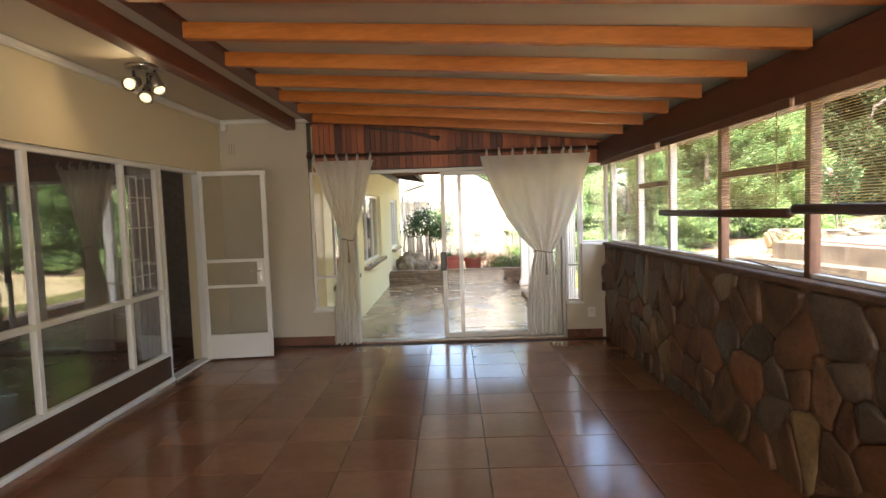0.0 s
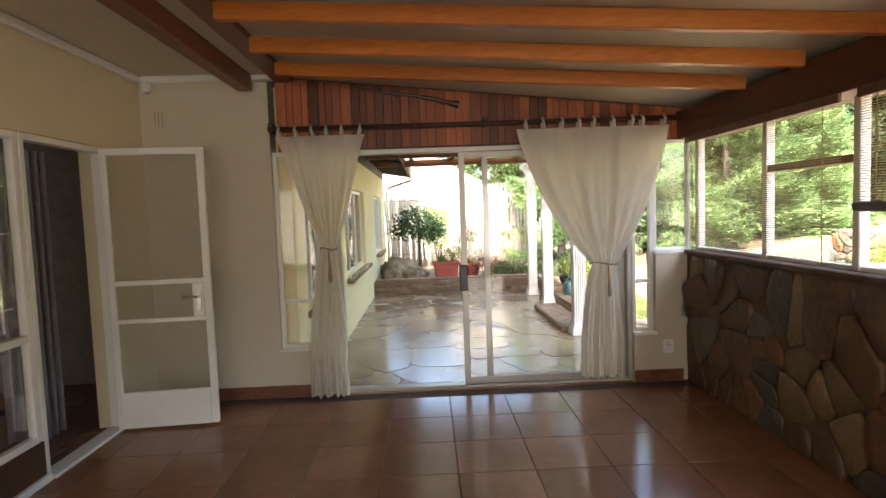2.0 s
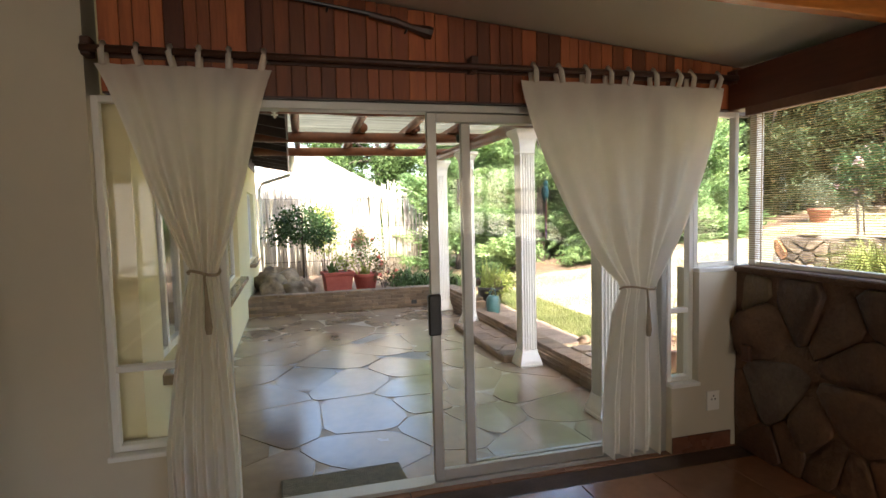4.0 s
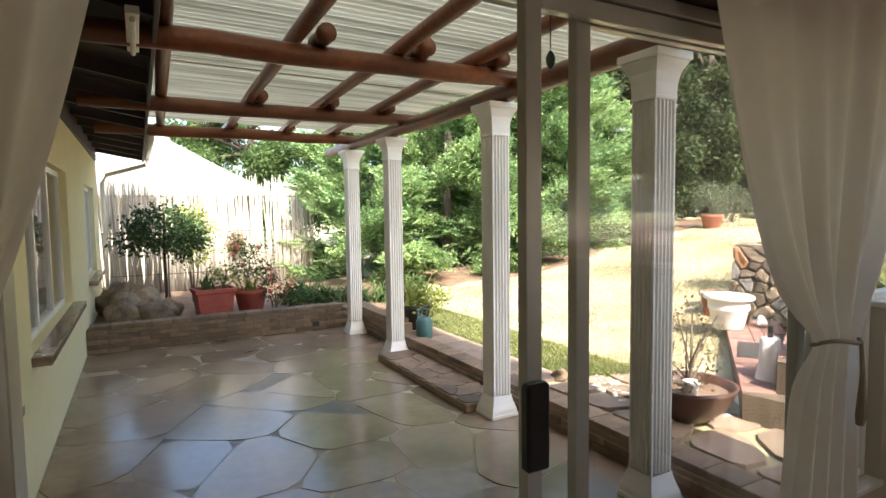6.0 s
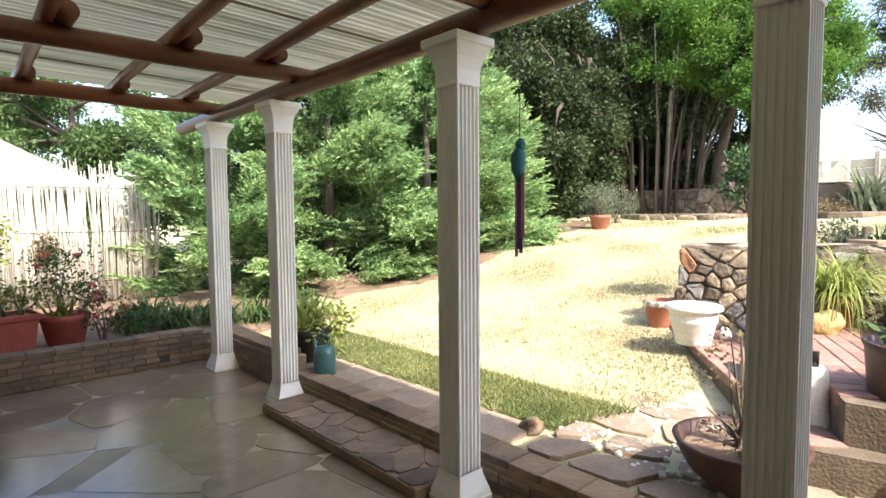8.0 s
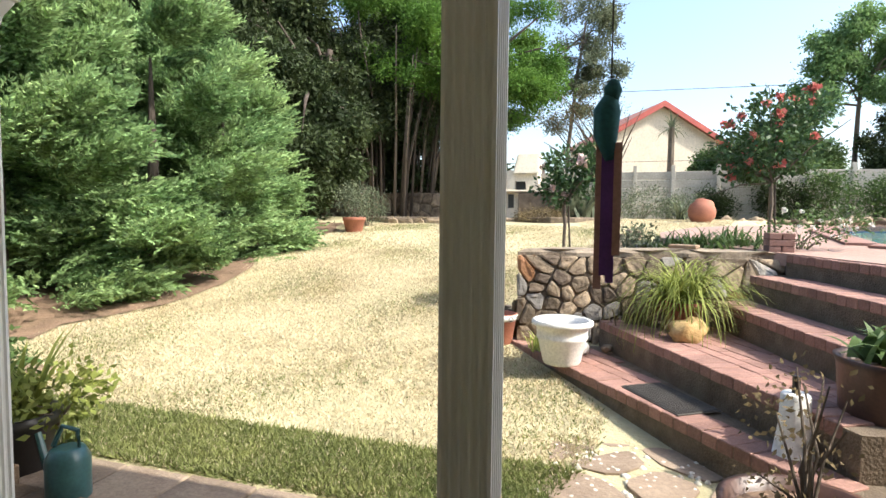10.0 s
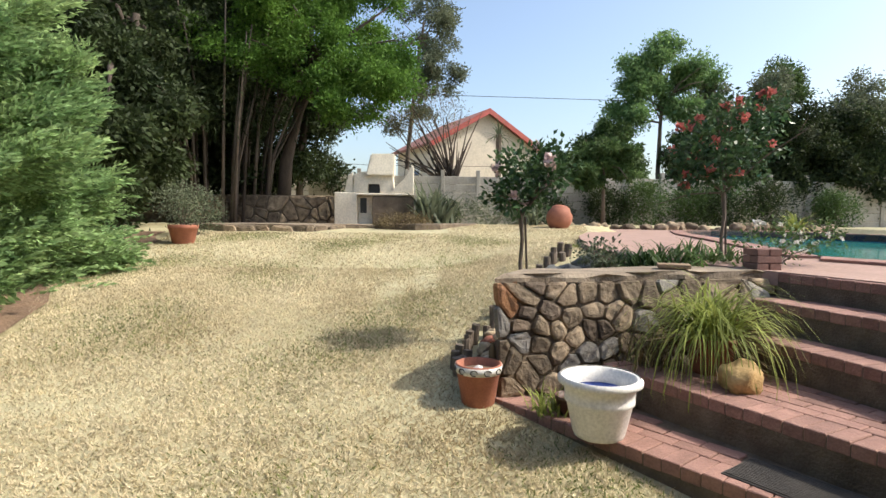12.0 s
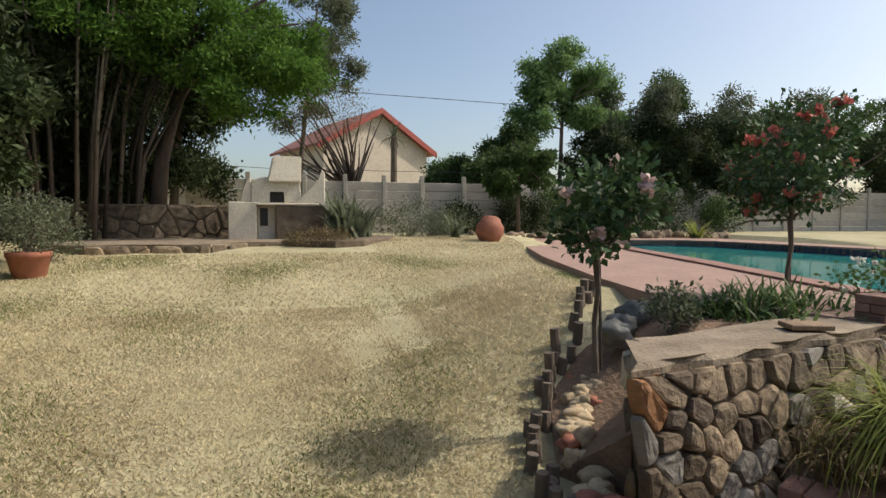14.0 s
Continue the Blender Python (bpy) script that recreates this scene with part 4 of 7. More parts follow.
# house eave over the patio
eave = thing("house_eave", "black-stained eave with exposed rafters along the house", "eave", (0, 0, 0), 0, "", "structure")
bm = bmesh.new()
for p in (((-3.2, 2.98), (-0.82, 2.56), (-0.82, 2.62), (-3.2, 3.04)),):
    a = [bm.verts.new((x, Y_N + 0.2, z)) for x, z in p]
    b = [bm.verts.new((x, 16.95, z)) for x, z in p]
    bm.faces.new(a), bm.faces.new(b[::-1])
    for i in range(4):
        bm.faces.new((a[i], a[(i + 1) % 4], b[(i + 1) % 4], b[i]))
part("soffit", bm, eave_wood, eave)
for k in range(13):
    y = 7.0 + k * 0.8
    bm = bmesh.new()
    p = [(-1.75, 2.60), (-0.84, 2.44), (-0.84, 2.55), (-1.75, 2.72)]
    a = [bm.verts.new((x, y, z)) for x, z in p]
    b = [bm.verts.new((x, y + 0.05, z)) for x, z in p]
    bm.faces.new(a), bm.faces.new(b[::-1])
    for i in range(4):
        bm.faces.new((a[i], a[(i + 1) % 4], b[(i + 1) % 4], b[i]))
    part("eave_rafter", bm, eave_wood, eave)
part("fascia", box(-0.84, -0.815, Y_N + 0.2, 16.95, 2.43, 2.63, 0.003), eave_wood, eave)
gut = part("gutter", tube([(-0.76, 13.3, 2.50), (-0.76, 16.9, 2.49)], 0.05, 10), white_paint, eave, "grey-white rain gutter", True)
part("downpipe", tube([(-0.76, 16.6, 2.46), (-0.80, 16.62, 2.36), (-1.40, 16.7, 2.18), (-1.46, 16.7, 2.05), (-1.46, 16.7, 0.0)], 0.035, 10), white_paint, eave, "white downpipe", True)
part("wall_plate", box(XH - 0.002, XH + 0.03, Y_N + 0.25, 16.7, 2.42, 2.62, 0.003), eave_wood, eave)
fl = thing("patio_light", "small white tube light under the eave", "wall light", (-0.93, 8.9, 2.42))
part("bracket", box(-0.03, 0.03, -0.35, 0.35, 0.0, 0.04, 0.004), white_paint, fl)
part("tube", tube([(0, -0.32, -0.015), (0, 0.32, -0.015)], 0.014, 8), white_clay, fl)
tagged(part("door_head_beam", box(-1.8, 2.1, Y_N + 0.205, Y_N + 0.26, 2.06, 2.55, 0.005), eave_wood), "dark timber fascia over the sliding door", "beam", "", "structure")

# house windows on the patio
for k, (y0, y1) in enumerate(HOUSE_WINDOWS):
    w = tagged(new("window_%d" % (20 + k)), "white framed house window with stone sill on a yellow wall", "window", "patio windows", "structure")
    x = XH - 0.09
    ym = [y0 + 0.03, y0 + (y1 - y0) / 3, y0 + 2 * (y1 - y0) / 3, y1 - 0.03]
    for y in ym:
        part("frame_bar", box(x - 0.025, x + 0.025, y - 0.028, y + 0.028, 0.62, 1.92, 0.003), white_paint, w)
    for a, b in zip(ym, ym[1:]):
        for z in (0.645, 1.895):
            part("frame_bar", box(x - 0.023, x + 0.023, a + 0.028, b - 0.028, z - 0.025, z + 0.025, 0.003), white_paint, w)
        pane_x(x, a + 0.028, b - 0.028, 0.67, 1.87, w)
    part("sill", box(XH - 0.1, XH + 0.11, y0 - 0.06, y1 + 0.06, 0.555, 0.618, 0.008), slate, w, "grey stone sill")

# doormat
mat_ = thing("doormat", "grey-brown coir doormat on the slate outside the door", "doormat", (-0.57, 7.17, PAT_Z), 2)
part("mat", box(-0.38, 0.38, -0.16, 0.16, 0.0, 0.03, 0.008), surf("coir", (0.16, 0.14, 0.10), (0.24, 0.21, 0.15), 20, 0.95, 0.8, 200), mat_)

# hanging bird ornament
orn = thing("bird_ornament", "hanging cloth bird with purple and pink tail strips", "ornament", (1.66, 8.91, 1.66))
cloth = {n: surf("cloth_" + n, c, tuple(min(1, q * 1.3) for q in c), 10, 0.9, 0.05, 90) for n, c in (("teal", (0.03, 0.12, 0.14)), ("purple", (0.13, 0.05, 0.22)), ("rose", (0.42, 0.24, 0.22)))}
part("cord", tube([(0, 0, 0.10), (0, 0, 0.72)], 0.0025, 5), black_plastic, orn)
part("head", tube([(0.0, -0.01, 0.115), (0.0, -0.005, 0.09), (0, 0.0, 0.055)], [0.012, 0.026, 0.02], 10), cloth["teal"], orn, "dark teal head", True)
part("body", tube([(0, 0, 0.07), (0, 0.01, 0.03), (0.0, 0.012, -0.04), (0, 0, -0.11)], [0.02, 0.038, 0.034, 0.012], 10), cloth["teal"], orn, "teal body", True)
for k, (n, dx, ln) in enumerate((("rose", -0.024, 0.30), ("purple", -0.008, 0.38), ("purple", 0.010, 0.36), ("rose", 0.026, 0.40))):
    part("tail_strip", box(-0.006 + k * 0.004, -0.002 + k * 0.004, dx - 0.011, dx + 0.011, -0.08 - ln, -0.06), cloth[n], orn)

# raised edge pavers, step, low walls
tread = tagged(part("patio_step", box(1.38, 1.80, 9.42, 11.36, -0.199, -0.128, 0.008), kerb_brick), "shallow brown brick step between two columns", "step", "", "structure")
planter = tagged(part("planter_wall", box(-1.56, 1.80, 13.42, 13.62, -0.199, 0.09, 0.004), mortar_out), "low brown brick planter wall across the patio end", "planter wall", "", "structure")
setting("planter_soil", box(-1.55, 4.2, 13.62, 20.0, -0.3, -0.005), soil, "dry soil of the planted bed", "soil")


# ---- pots and plants ----
def pot(at, profile, material, label, name="flower_pot", fill=None, rim=None, lean=0, deep=False):
    t = thing(name, label, "pot", at)
    if lean:
        t.matrix_world = pose(at[0], at[1], at[2], lean * 0.6, lean)
    top, zt = profile[-1]
    prof = list(profile) + [(top * 0.90, zt), (top * 0.86, zt - 0.06), (top * 0.80, zt - 0.07)]
    if deep:
        prof = list(profile) + [(top * 0.90, zt), (top * 0.84, zt - 0.08), (top * 0.68, zt - 0.25), (top * 0.1, zt - 0.26)]
    part("body", lathe(prof, 28), material, t, "", True)
    if fill is not None:
        part("soil", lathe([(top * 0.82, zt - 0.075), (top * 0.82, zt - 0.055), (top * 0.3, zt - 0.04)], 20), fill, t)
    if rim is not None:
        z0, z1, m = rim
        r0 = float(np.interp(z0, [p[1] for p in profile], [p[0] for p in profile]))
        r1 = float(np.interp(z1, [p[1] for p in profile], [p[0] for p in profile]))
        part("rim_band", lathe([(r0 + 0.002, z0), (r0 + 0.006, z0), (r1 + 0.006, z1), (r1 + 0.002, z1)], 28, cap=False), m, t, "painted band round the rim", True)
    return t


def tuft(name, label, at, n, length, width, material, seed, spread=0.5, droop=0.9, base=0.06, category="plant", group="", seg=5):
    """A clump of arching strap leaves."""
    r = np.random.default_rng(seed)
    t = thing(name, label, category, at, 0, group)
    ang = r.uniform(0, 2 * math.pi, n)
    L = length * r.uniform(0.6, 1.15, n)
    tilt = r.uniform(0.05, spread, n)
    dr = droop * r.uniform(0.5, 1.3, n)
    b = r.normal(size=(n, 2)) * base
    rings = []
    for j in range(seg + 1):
        s = j / seg
        q = tilt + dr * s * s
        hor = L * (np.sin(tilt) * s + (np.sin(q) - np.sin(tilt)) * s * 0.8)
        ver = L * np.maximum(-0.4, np.cos(q) * s)
        w = width * (1 - s * s) + 0.001
        c = np.stack([b[:, 0] + np.cos(ang) * hor, b[:, 1] + np.sin(ang) * hor, ver], 1)
        sd = np.stack([-np.sin(ang), np.cos(ang), np.zeros(n)], 1) * w / 2
        rings += [c - sd, c + sd]
    v = np.stack(rings, 1).reshape(-1, 3)
    m = 2 * (seg + 1)
    f = np.concatenate([np.arange(n)[:, None] * m + np.array([2 * j, 2 * j + 1, 2 * j + 3, 2 * j + 2]) for j in range(seg)])
    part("leaves", raw_mesh("leaves", v, f, material), None, t)
    return t


def bush(name, label, at, blobs, n_clump, per, spread, leaf, width, material, seed, stems=5, stem_r=0.012, category="shrub", group="", flowers=None, shell=0.4, trunk_mat=None):
    r = np.random.default_rng(seed)
    t = thing(name, label, category, at, 0, group)
    p, d = clumps(r, blobs, n_clump, per, spread, shell)
    part("crown", leaves("crown", p, d, leaf, width, material, r), None, t)
    bl = np.array(blobs)
    for k in range(stems):
        b = bl[r.integers(len(bl))]
        e = b[:3] + r.normal(size=3) * b[3:6] * 0.45
        m = e * 0.5 + np.array([*(r.normal(size=2) * 0.05 * np.abs(e[2])), 0])
        part("stem", tube([(r.normal() * 0.02, r.normal() * 0.02, -0.02), tuple(m * np.array([0.6, 0.6, 1])), tuple(e)], [stem_r, stem_r * 0.75, stem_r * 0.35], 6), trunk_mat or bark, t)
    if flowers:
        m, count, size = flowers
        q, dd = clumps(r, blobs, count, 1, 0.0, 0.92)
        for k in range(count):
            o = q[k]
            pd = r.normal(size=(14, 3)) + np.array([0, 0, 0.4])
            part("flower", leaves("flower", np.repeat(o[None], 14, 0) + r.normal(size=(14, 3)) * size * 0.12, pd, size, size * 0.8, m, r), None, t)
    return t


def rock(at, size, seed, material, label="rough weathered garden stone", group="garden stones", flat=0.7):
    bm = bmesh.new()
    bmesh.ops.create_icosphere(bm, subdivisions=3, radius=1)
    for v in bm.verts:
        k = 1 + 0.45 * noise.noise(v.co * 1.3 + Vector((seed * 3.7, seed, 0))) + 0.22 * noise.noise(v.co * 3.1 + Vector((seed, 0, seed))) + 0.09 * noise.noise(v.co * 8 + Vector((0, seed, seed)))
        v.co = Vector((v.co.x * size[0], v.co.y * size[1], v.co.z * size[2])) * k
    ob = part("rock", bm, material, None, "", True)
    ob.matrix_world = pose(at[0], at[1], at[2] + size[2] * 0.55, 0, 0, seed * 47)
    return tagged(ob, label, "rock", group)


FLOWERPOT = [(0.70, 0), (0.72, 0.02), (0.95, 0.78), (1.0, 0.80), (1.02, 1.0)]
def scaled(profile, r, h):
    return [(a * r, b * h) for a, b in profile]


# planter at the end of the patio
red_clay = surf("red_clay", (0.30, 0.055, 0.04), (0.40, 0.10, 0.07), 6, 0.8, 0.2, 50)
rng_p = np.random.default_rng(21)
std = thing("standard_tree", "small round-headed tree on a thin stem in the planter", "tree", (-0.62, 15.0, 0.0))
part("stem", tube([(0, 0, -0.05), (0.01, 0.0, 0.5), (0, 0.01, 1.0), (0.02, 0, 1.5)], [0.022, 0.02, 0.02, 0.012], 8), bark_dark, std)
part("stake", tube([(0.05, 0.02, -0.05), (0.05, 0.02, 1.1)], 0.010, 6), bark, std)
p, d = clumps(rng_p, [(0, 0, 1.25, 0.48, 0.45, 0.36), (0.25, 0, 1.1, 0.35, 0.35, 0.25), (-0.35, 0, 1.15, 0.3, 0.3, 0.2)], 200, 16, 0.07)
part("crown", leaves("crown", p, d, 0.075, 0.036, leaf_rose, rng_p), None, std)
bush("shrub", "yellow-green leafy shrub against the reed fence", (-0.15, 15.9, 0.0), [(0, 0, 1.35, 0.32, 0.3, 0.3), (0, 0, 0.9, 0.25, 0.25, 0.3)], 90, 14, 0.07, 0.07, 0.04, leaf_yellow, 5)
trough = thing("red_trough", "square red clay trough with a moulded rim in the planter", "planter", (-0.02, 14.30, -0.004), 6)
bm = bmesh.new()
rings = [[bm.verts.new((sx * w, sy * w * 0.72, z)) for sx, sy in ((-1, -1), (1, -1), (1, 1), (-1, 1))] for w, z in ((0.22, 0), (0.262, 0.34), (0.285, 0.345), (0.288, 0.41), (0.25, 0.412), (0.245, 0.36))]
for a, b in zip(rings, rings[1:]):
    for i in range(4):
        bm.faces.new((a[i], a[(i + 1) % 4], b[(i + 1) % 4], b[i]))
bm.faces.new(rings[0][::-1]), bm.faces.new(rings[-1])
bmesh.ops.bevel(bm, geom=list(bm.edges), offset=0.008, segments=1, affect="EDGES")
part("body", bm, red_clay, trough)
part("soil", box(-0.24, 0.24, -0.17, 0.17, 0.362, 0.385, 0.006), soil, trough)
pot((0.52, 14.40, -0.003), scaled(FLOWERPOT, 0.24, 0.34), red_clay, "wide red clay pot in the planter", fill=soil)
tuft("pot_plant", "upright strap-leaved plant in a red trough", (-0.12, 14.30, 0.36), 18, 0.34, 0.05, leaf_mid, 40, 0.6, 0.5)
bush("shrub", "leggy leafy plant in a red trough", (0.12, 14.30, 0.36), [(0, 0, 0.26, 0.16, 0.15, 0.16)], 26, 10, 0.05, 0.06, 0.03, leaf_yellow, 43, 4)
tuft("pot_plant", "upright strap-leaved plant in a red pot", (0.52, 14.40, 0.28), 16, 0.38, 0.05, leaf_yellow, 41, 0.6, 0.5)
bush("shrub", "thin flowering shrub with orange-red leaves", (0.55, 14.6, 0.0), [(0, 0, 0.75, 0.38, 0.35, 0.3), (0.25, 0, 0.5, 0.3, 0.25, 0.25)], 60, 12, 0.06, 0.055, 0.03, leaf_mid, 8, 7, flowers=(petal_red, 5, 0.05))
bush("shrub", "rust-red leafed low shrub in the bed", (0.85, 14.2, 0.0), [(0, 0, 0.35, 0.24, 0.22, 0.22)], 36, 10, 0.05, 0.05, 0.026, leaf_dry, 9, 6, flowers=(petal_red, 7, 0.045))
bush("shrub", "low green herb in the planted bed", (1.2, 14.3, 0.0), [(0, 0, 0.18, 0.28, 0.25, 0.15)], 60, 10, 0.05, 0.06, 0.03, leaf_mid, 10, 4)
for k, (x, y, s) in enumerate(((1.7, 14.4, 0.65), (2.2, 14.5, 0.6), (2.6, 14.2, 0.55), (1.45, 14.9, 0.7), (3.1, 13.9, 0.55))):
    tuft("fern", "arching green fern in the bed by the column", (x, y, -0.01), 110, s, 0.03, leaf_mid, 60 + k, 0.9, 1.1, 0.09, "fern", "bed ferns")
for k, (x, y, s) in enumerate(((-1.15, 14.35, 0.30), (-0.95, 14.7, 0.38), (-1.2, 15.1, 0.36), (-0.8, 14.2, 0.22), (-0.6, 14.55, 0.2))):
    rock((x, y, -0.02), (s, s * 0.8, s * 0.85), k + 1, stone_out, "large weathered grey-brown garden rock", "planter rocks")
hb = bush("wall_plant", "dark leafed plant in a small hanging basket", (0.75, 17.35, 0.95), [(0, 0, 0.0, 0.16, 0.1, 0.14)], 26, 9, 0.04, 0.07, 0.03, leaf_dry, 77, 0)
part("basket", lathe([(0.03, -0.25), (0.10, -0.18), (0.13, -0.05)], 14), dark_wood, hb)

# by the second column: watering can, pots
cw = thing("watering_can", "teal plastic watering can on the low wall", "watering can", (2.02, 11.45, -0.05), 110)
part("body", lathe([(0.095, 0.0), (0.10, 0.02), (0.10, 0.22), (0.075, 0.27), (0.06, 0.275)], 20), pot_blue, cw, "", True)
part("spout", tube([(0.08, -0.03, 0.06), (0.16, -0.08, 0.16), (0.22, -0.12, 0.30)], [0.028, 0.02, 0.016], 8), pot_blue, cw)
part("handle", tube([(-0.06, 0.0, 0.26), (-0.05, 0, 0.36), (0.02, 0, 0.38), (0.07, 0, 0.28)], 0.012, 8), pot_blue, cw)
pot((2.18, 12.0, -0.055), scaled(FLOWERPOT, 0.20, 0.34), black_plastic, "dark glazed pot on the paving", fill=soil)
tuft("pot_plant", "yellow-green strap-leaved plant in a dark pot", (2.18, 12.0, 0.24), 26, 0.52, 0.055, leaf_yellow, 51, 0.45, 0.35)
bush("shrub", "small leafy plant in a dark pot", (2.30, 11.85, 0.22), [(0, 0, 0.12, 0.22, 0.22, 0.14)], 50, 9, 0.05, 0.06, 0.035, leaf_yellow, 52, 3)
pot((2.32, 12.45, -0.06), scaled(FLOWERPOT, 0.22, 0.42), dark_terracotta, "brown clay pot behind the column", fill=soil)
bush("shrub", "leafy plant in a brown pot", (2.32, 12.45, 0.33), [(0, 0, 0.15, 0.2, 0.2, 0.18)], 40, 9, 0.05, 0.06, 0.03, leaf_mid, 53, 3)

# by the near columns: bowl, pedestal, tall pot
pot((2.48, 8.13, -0.04), [(0.10, 0), (0.14, 0.02), (0.25, 0.12), (0.31, 0.24), (0.325, 0.27)], dark_terracotta, "wide shallow brown clay bowl", "planter_bowl", fill=soil)
bush("shrub", "bare twiggy plant with a few green leaves in a bowl", (2.48, 8.13, 0.19), [(0, 0, 0.08, 0.24, 0.24, 0.06), (0.05, 0, 0.45, 0.16, 0.2, 0.25)], 40, 7, 0.035, 0.035, 0.02, leaf_dry, 54, 16, 0.009, trunk_mat=bark)
pot((2.36, 8.02, 0.19), scaled(FLOWERPOT, 0.055, 0.10), white_clay, "small white cup among the plants", "cup")
ped = thing("pedestal", "white flared pedestal with a dark spike on the paving", "pedestal", (3.20, 7.98, -0.03))
part("body", lathe([(0.235, 0), (0.24, 0.03), (0.17, 0.09), (0.10, 0.18), (0.075, 0.35), (0.068, 0.52), (0.06, 0.53)], 24), white_clay, ped, "", True)
part("spike", tube([(0, 0, 0.53), (0, 0, 0.62)], 0.02, 8), black_plastic, ped)
pot((3.30, 7.52, -0.03), [(0.20, 0), (0.22, 0.05), (0.235, 0.5), (0.25, 0.68), (0.265, 0.72)], dark_terracotta, "tall brown clay pot", fill=soil)
tuft("pot_plant", "green succulent rosette in a tall brown pot", (3.30, 7.52, 0.67), 60, 0.24, 0.06, leaf_mid, 55, 1.1, 0.5, 0.08)
pot((3.0, 7.05, -0.03), scaled(FLOWERPOT, 0.26, 0.5), concrete, "grey concrete pot by the wall", fill=soil)
hole = tagged(part("weep_hole", box(1.19, 1.29, 13.394, 13.40, -0.15, -0.08), black_plastic), "small dark drain hole in the planter wall", "drain", "", "structure")
rock((2.34, 9.36, -0.05), (0.075, 0.07, 0.06), 95, kerb_brick, "round brown stone by the pavers", "paver stones")


standing_before = set(scene.objects)


# ---- garden structure ----
WALL_A, WALL_B = Vector((5.33, 9.85, 0.0)), Vector((5.83, 7.42, 0.0))
wall_dir = (WALL_B - WALL_A).normalized()
wall_out = Vector((wall_dir.y, -wall_dir.x, 0))          # towards the patio
if wall_out.x > 0:
    wall_out = -wall_out
wall_len = (WALL_B - WALL_A).length
rot_wall = Matrix((wall_dir, Vector((0, 0, 1)), wall_out)).transposed().to_4x4()
back = -wall_out
LEAN_BACK = back * 0.20
bm = prism([(v.x, v.y) for v in (WALL_A, WALL_B, WALL_B + back * 0.62, WALL_A + back * 0.62 + wall_dir * 0.42)], 0.0, 1.03)
for v in bm.verts:
    if v.co.z > 0.5 and (v.co - WALL_A).dot(back) < 0.3:
        v.co += LEAN_BACK
rwall = tagged(part("retaining_wall", bm, mortar_out), "rubble stone retaining wall with a cement capping", "wall", "", "structure")
front_line = [WALL_A + LEAN_BACK + wall_out * (0.012 + 0.022 * math.sin(k * 2.3) + 0.012 * math.sin(k * 5.1)) + wall_dir * (wall_len * k / 14 - (0.04 if k == 0 else 0)) for k in range(15)]
rear_line = [WALL_A + back * (0.64 + 0.03 * math.sin(k * 1.7)) + wall_dir * (max(0.42 + 0.01 * k, wall_len * k / 14)) for k in range(14, -1, -1)]
bm = prism([(v.x, v.y) for v in front_line + rear_line], 1.0, 1.065, bevel=0.03)
for v in bm.verts:
    v.co.z += 0.018 * noise.noise(v.co * 4)
tagged(part("wall_capping", bm, cap_mortar), "weathered cement capping on the stone wall", "capping", "", "structure")
# raised bed behind the wall and its rising edge
bed = [(5.75, 9.75), (6.15, 7.5), (7.6, 7.6), (8.4, 8.25), (7.4, 9.3), (6.7, 9.75), (6.1, 10.0)]
bm = bmesh.new()
lo = [bm.verts.new((x, y, 0.0)) for x, y in bed]
hi = [bm.verts.new((x, y, z)) for (x, y), z in zip(bed, (0.62, 0.98, 1.0, 0.92, 0.66, 0.44, 0.28))]
mid = bm.verts.new((6.6, 8.6, 1.02))
for i in range(len(bed)):
    bm.faces.new((lo[i], lo[(i + 1) % len(bed)], hi[(i + 1) % len(bed)], hi[i]))
    bm.faces.new((hi[i], hi[(i + 1) % len(bed)], mid))
setting("bed_soil", bm, soil, "dry brown soil bed behind the stone wall", "soil")

# steps: front edges from the stone wall towards the house
STEPS = (((5.42, 10.02), (2.75, 8.02), 0.18), ((5.40, 9.12), (2.95, 7.90), 0.41), ((5.55, 8.15), (3.35, 7.58), 0.64), ((5.72, 7.80), (3.6, 7.25), 0.86), ((5.92, 7.46), (3.9, 6.95), 1.05))
step_obs = []
for k, (a, b, z) in enumerate(STEPS):
    poly = [a, b, (b[0] + 0.3, 5.4), (6.6, 5.4), (6.3, 7.4), (a[0] + 0.02, a[1] - 0.02)] if k else [a, b, (3.0, 7.0), (5.3, 8.2), (5.42, 9.7)]
    z0 = -0.1 if k == 0 else STEPS[k - 1][2] - 0.02
    st = tagged(part("garden_step", prism(poly, z0, z - 0.012), mortar_out), "red brick garden step up to the pool", "step", "garden steps", "structure")
    step_obs.append(st)
POOL = [(6.9, 6.35), (9.5, 5.95), (12.5, 4.95), (15.6, 3.65), (16.7, 3.0), (16.9, 2.2), (16.5, 1.0), (15.6, 0.5), (13, 0.4), (9, 0.5), (6.8, 1.2), (6.0, 3.0), (6.1, 5.4)]
DECK = [(4.3, 6.9), (5.92, 7.46), (6.0, 7.55), (7.5, 8.45), (8.35, 8.40), (11.2, 7.65), (15.0, 6.3), (19.6, 5.1), (21.0, 4.2), (21.0, -2.5), (4.6, -2.5)]


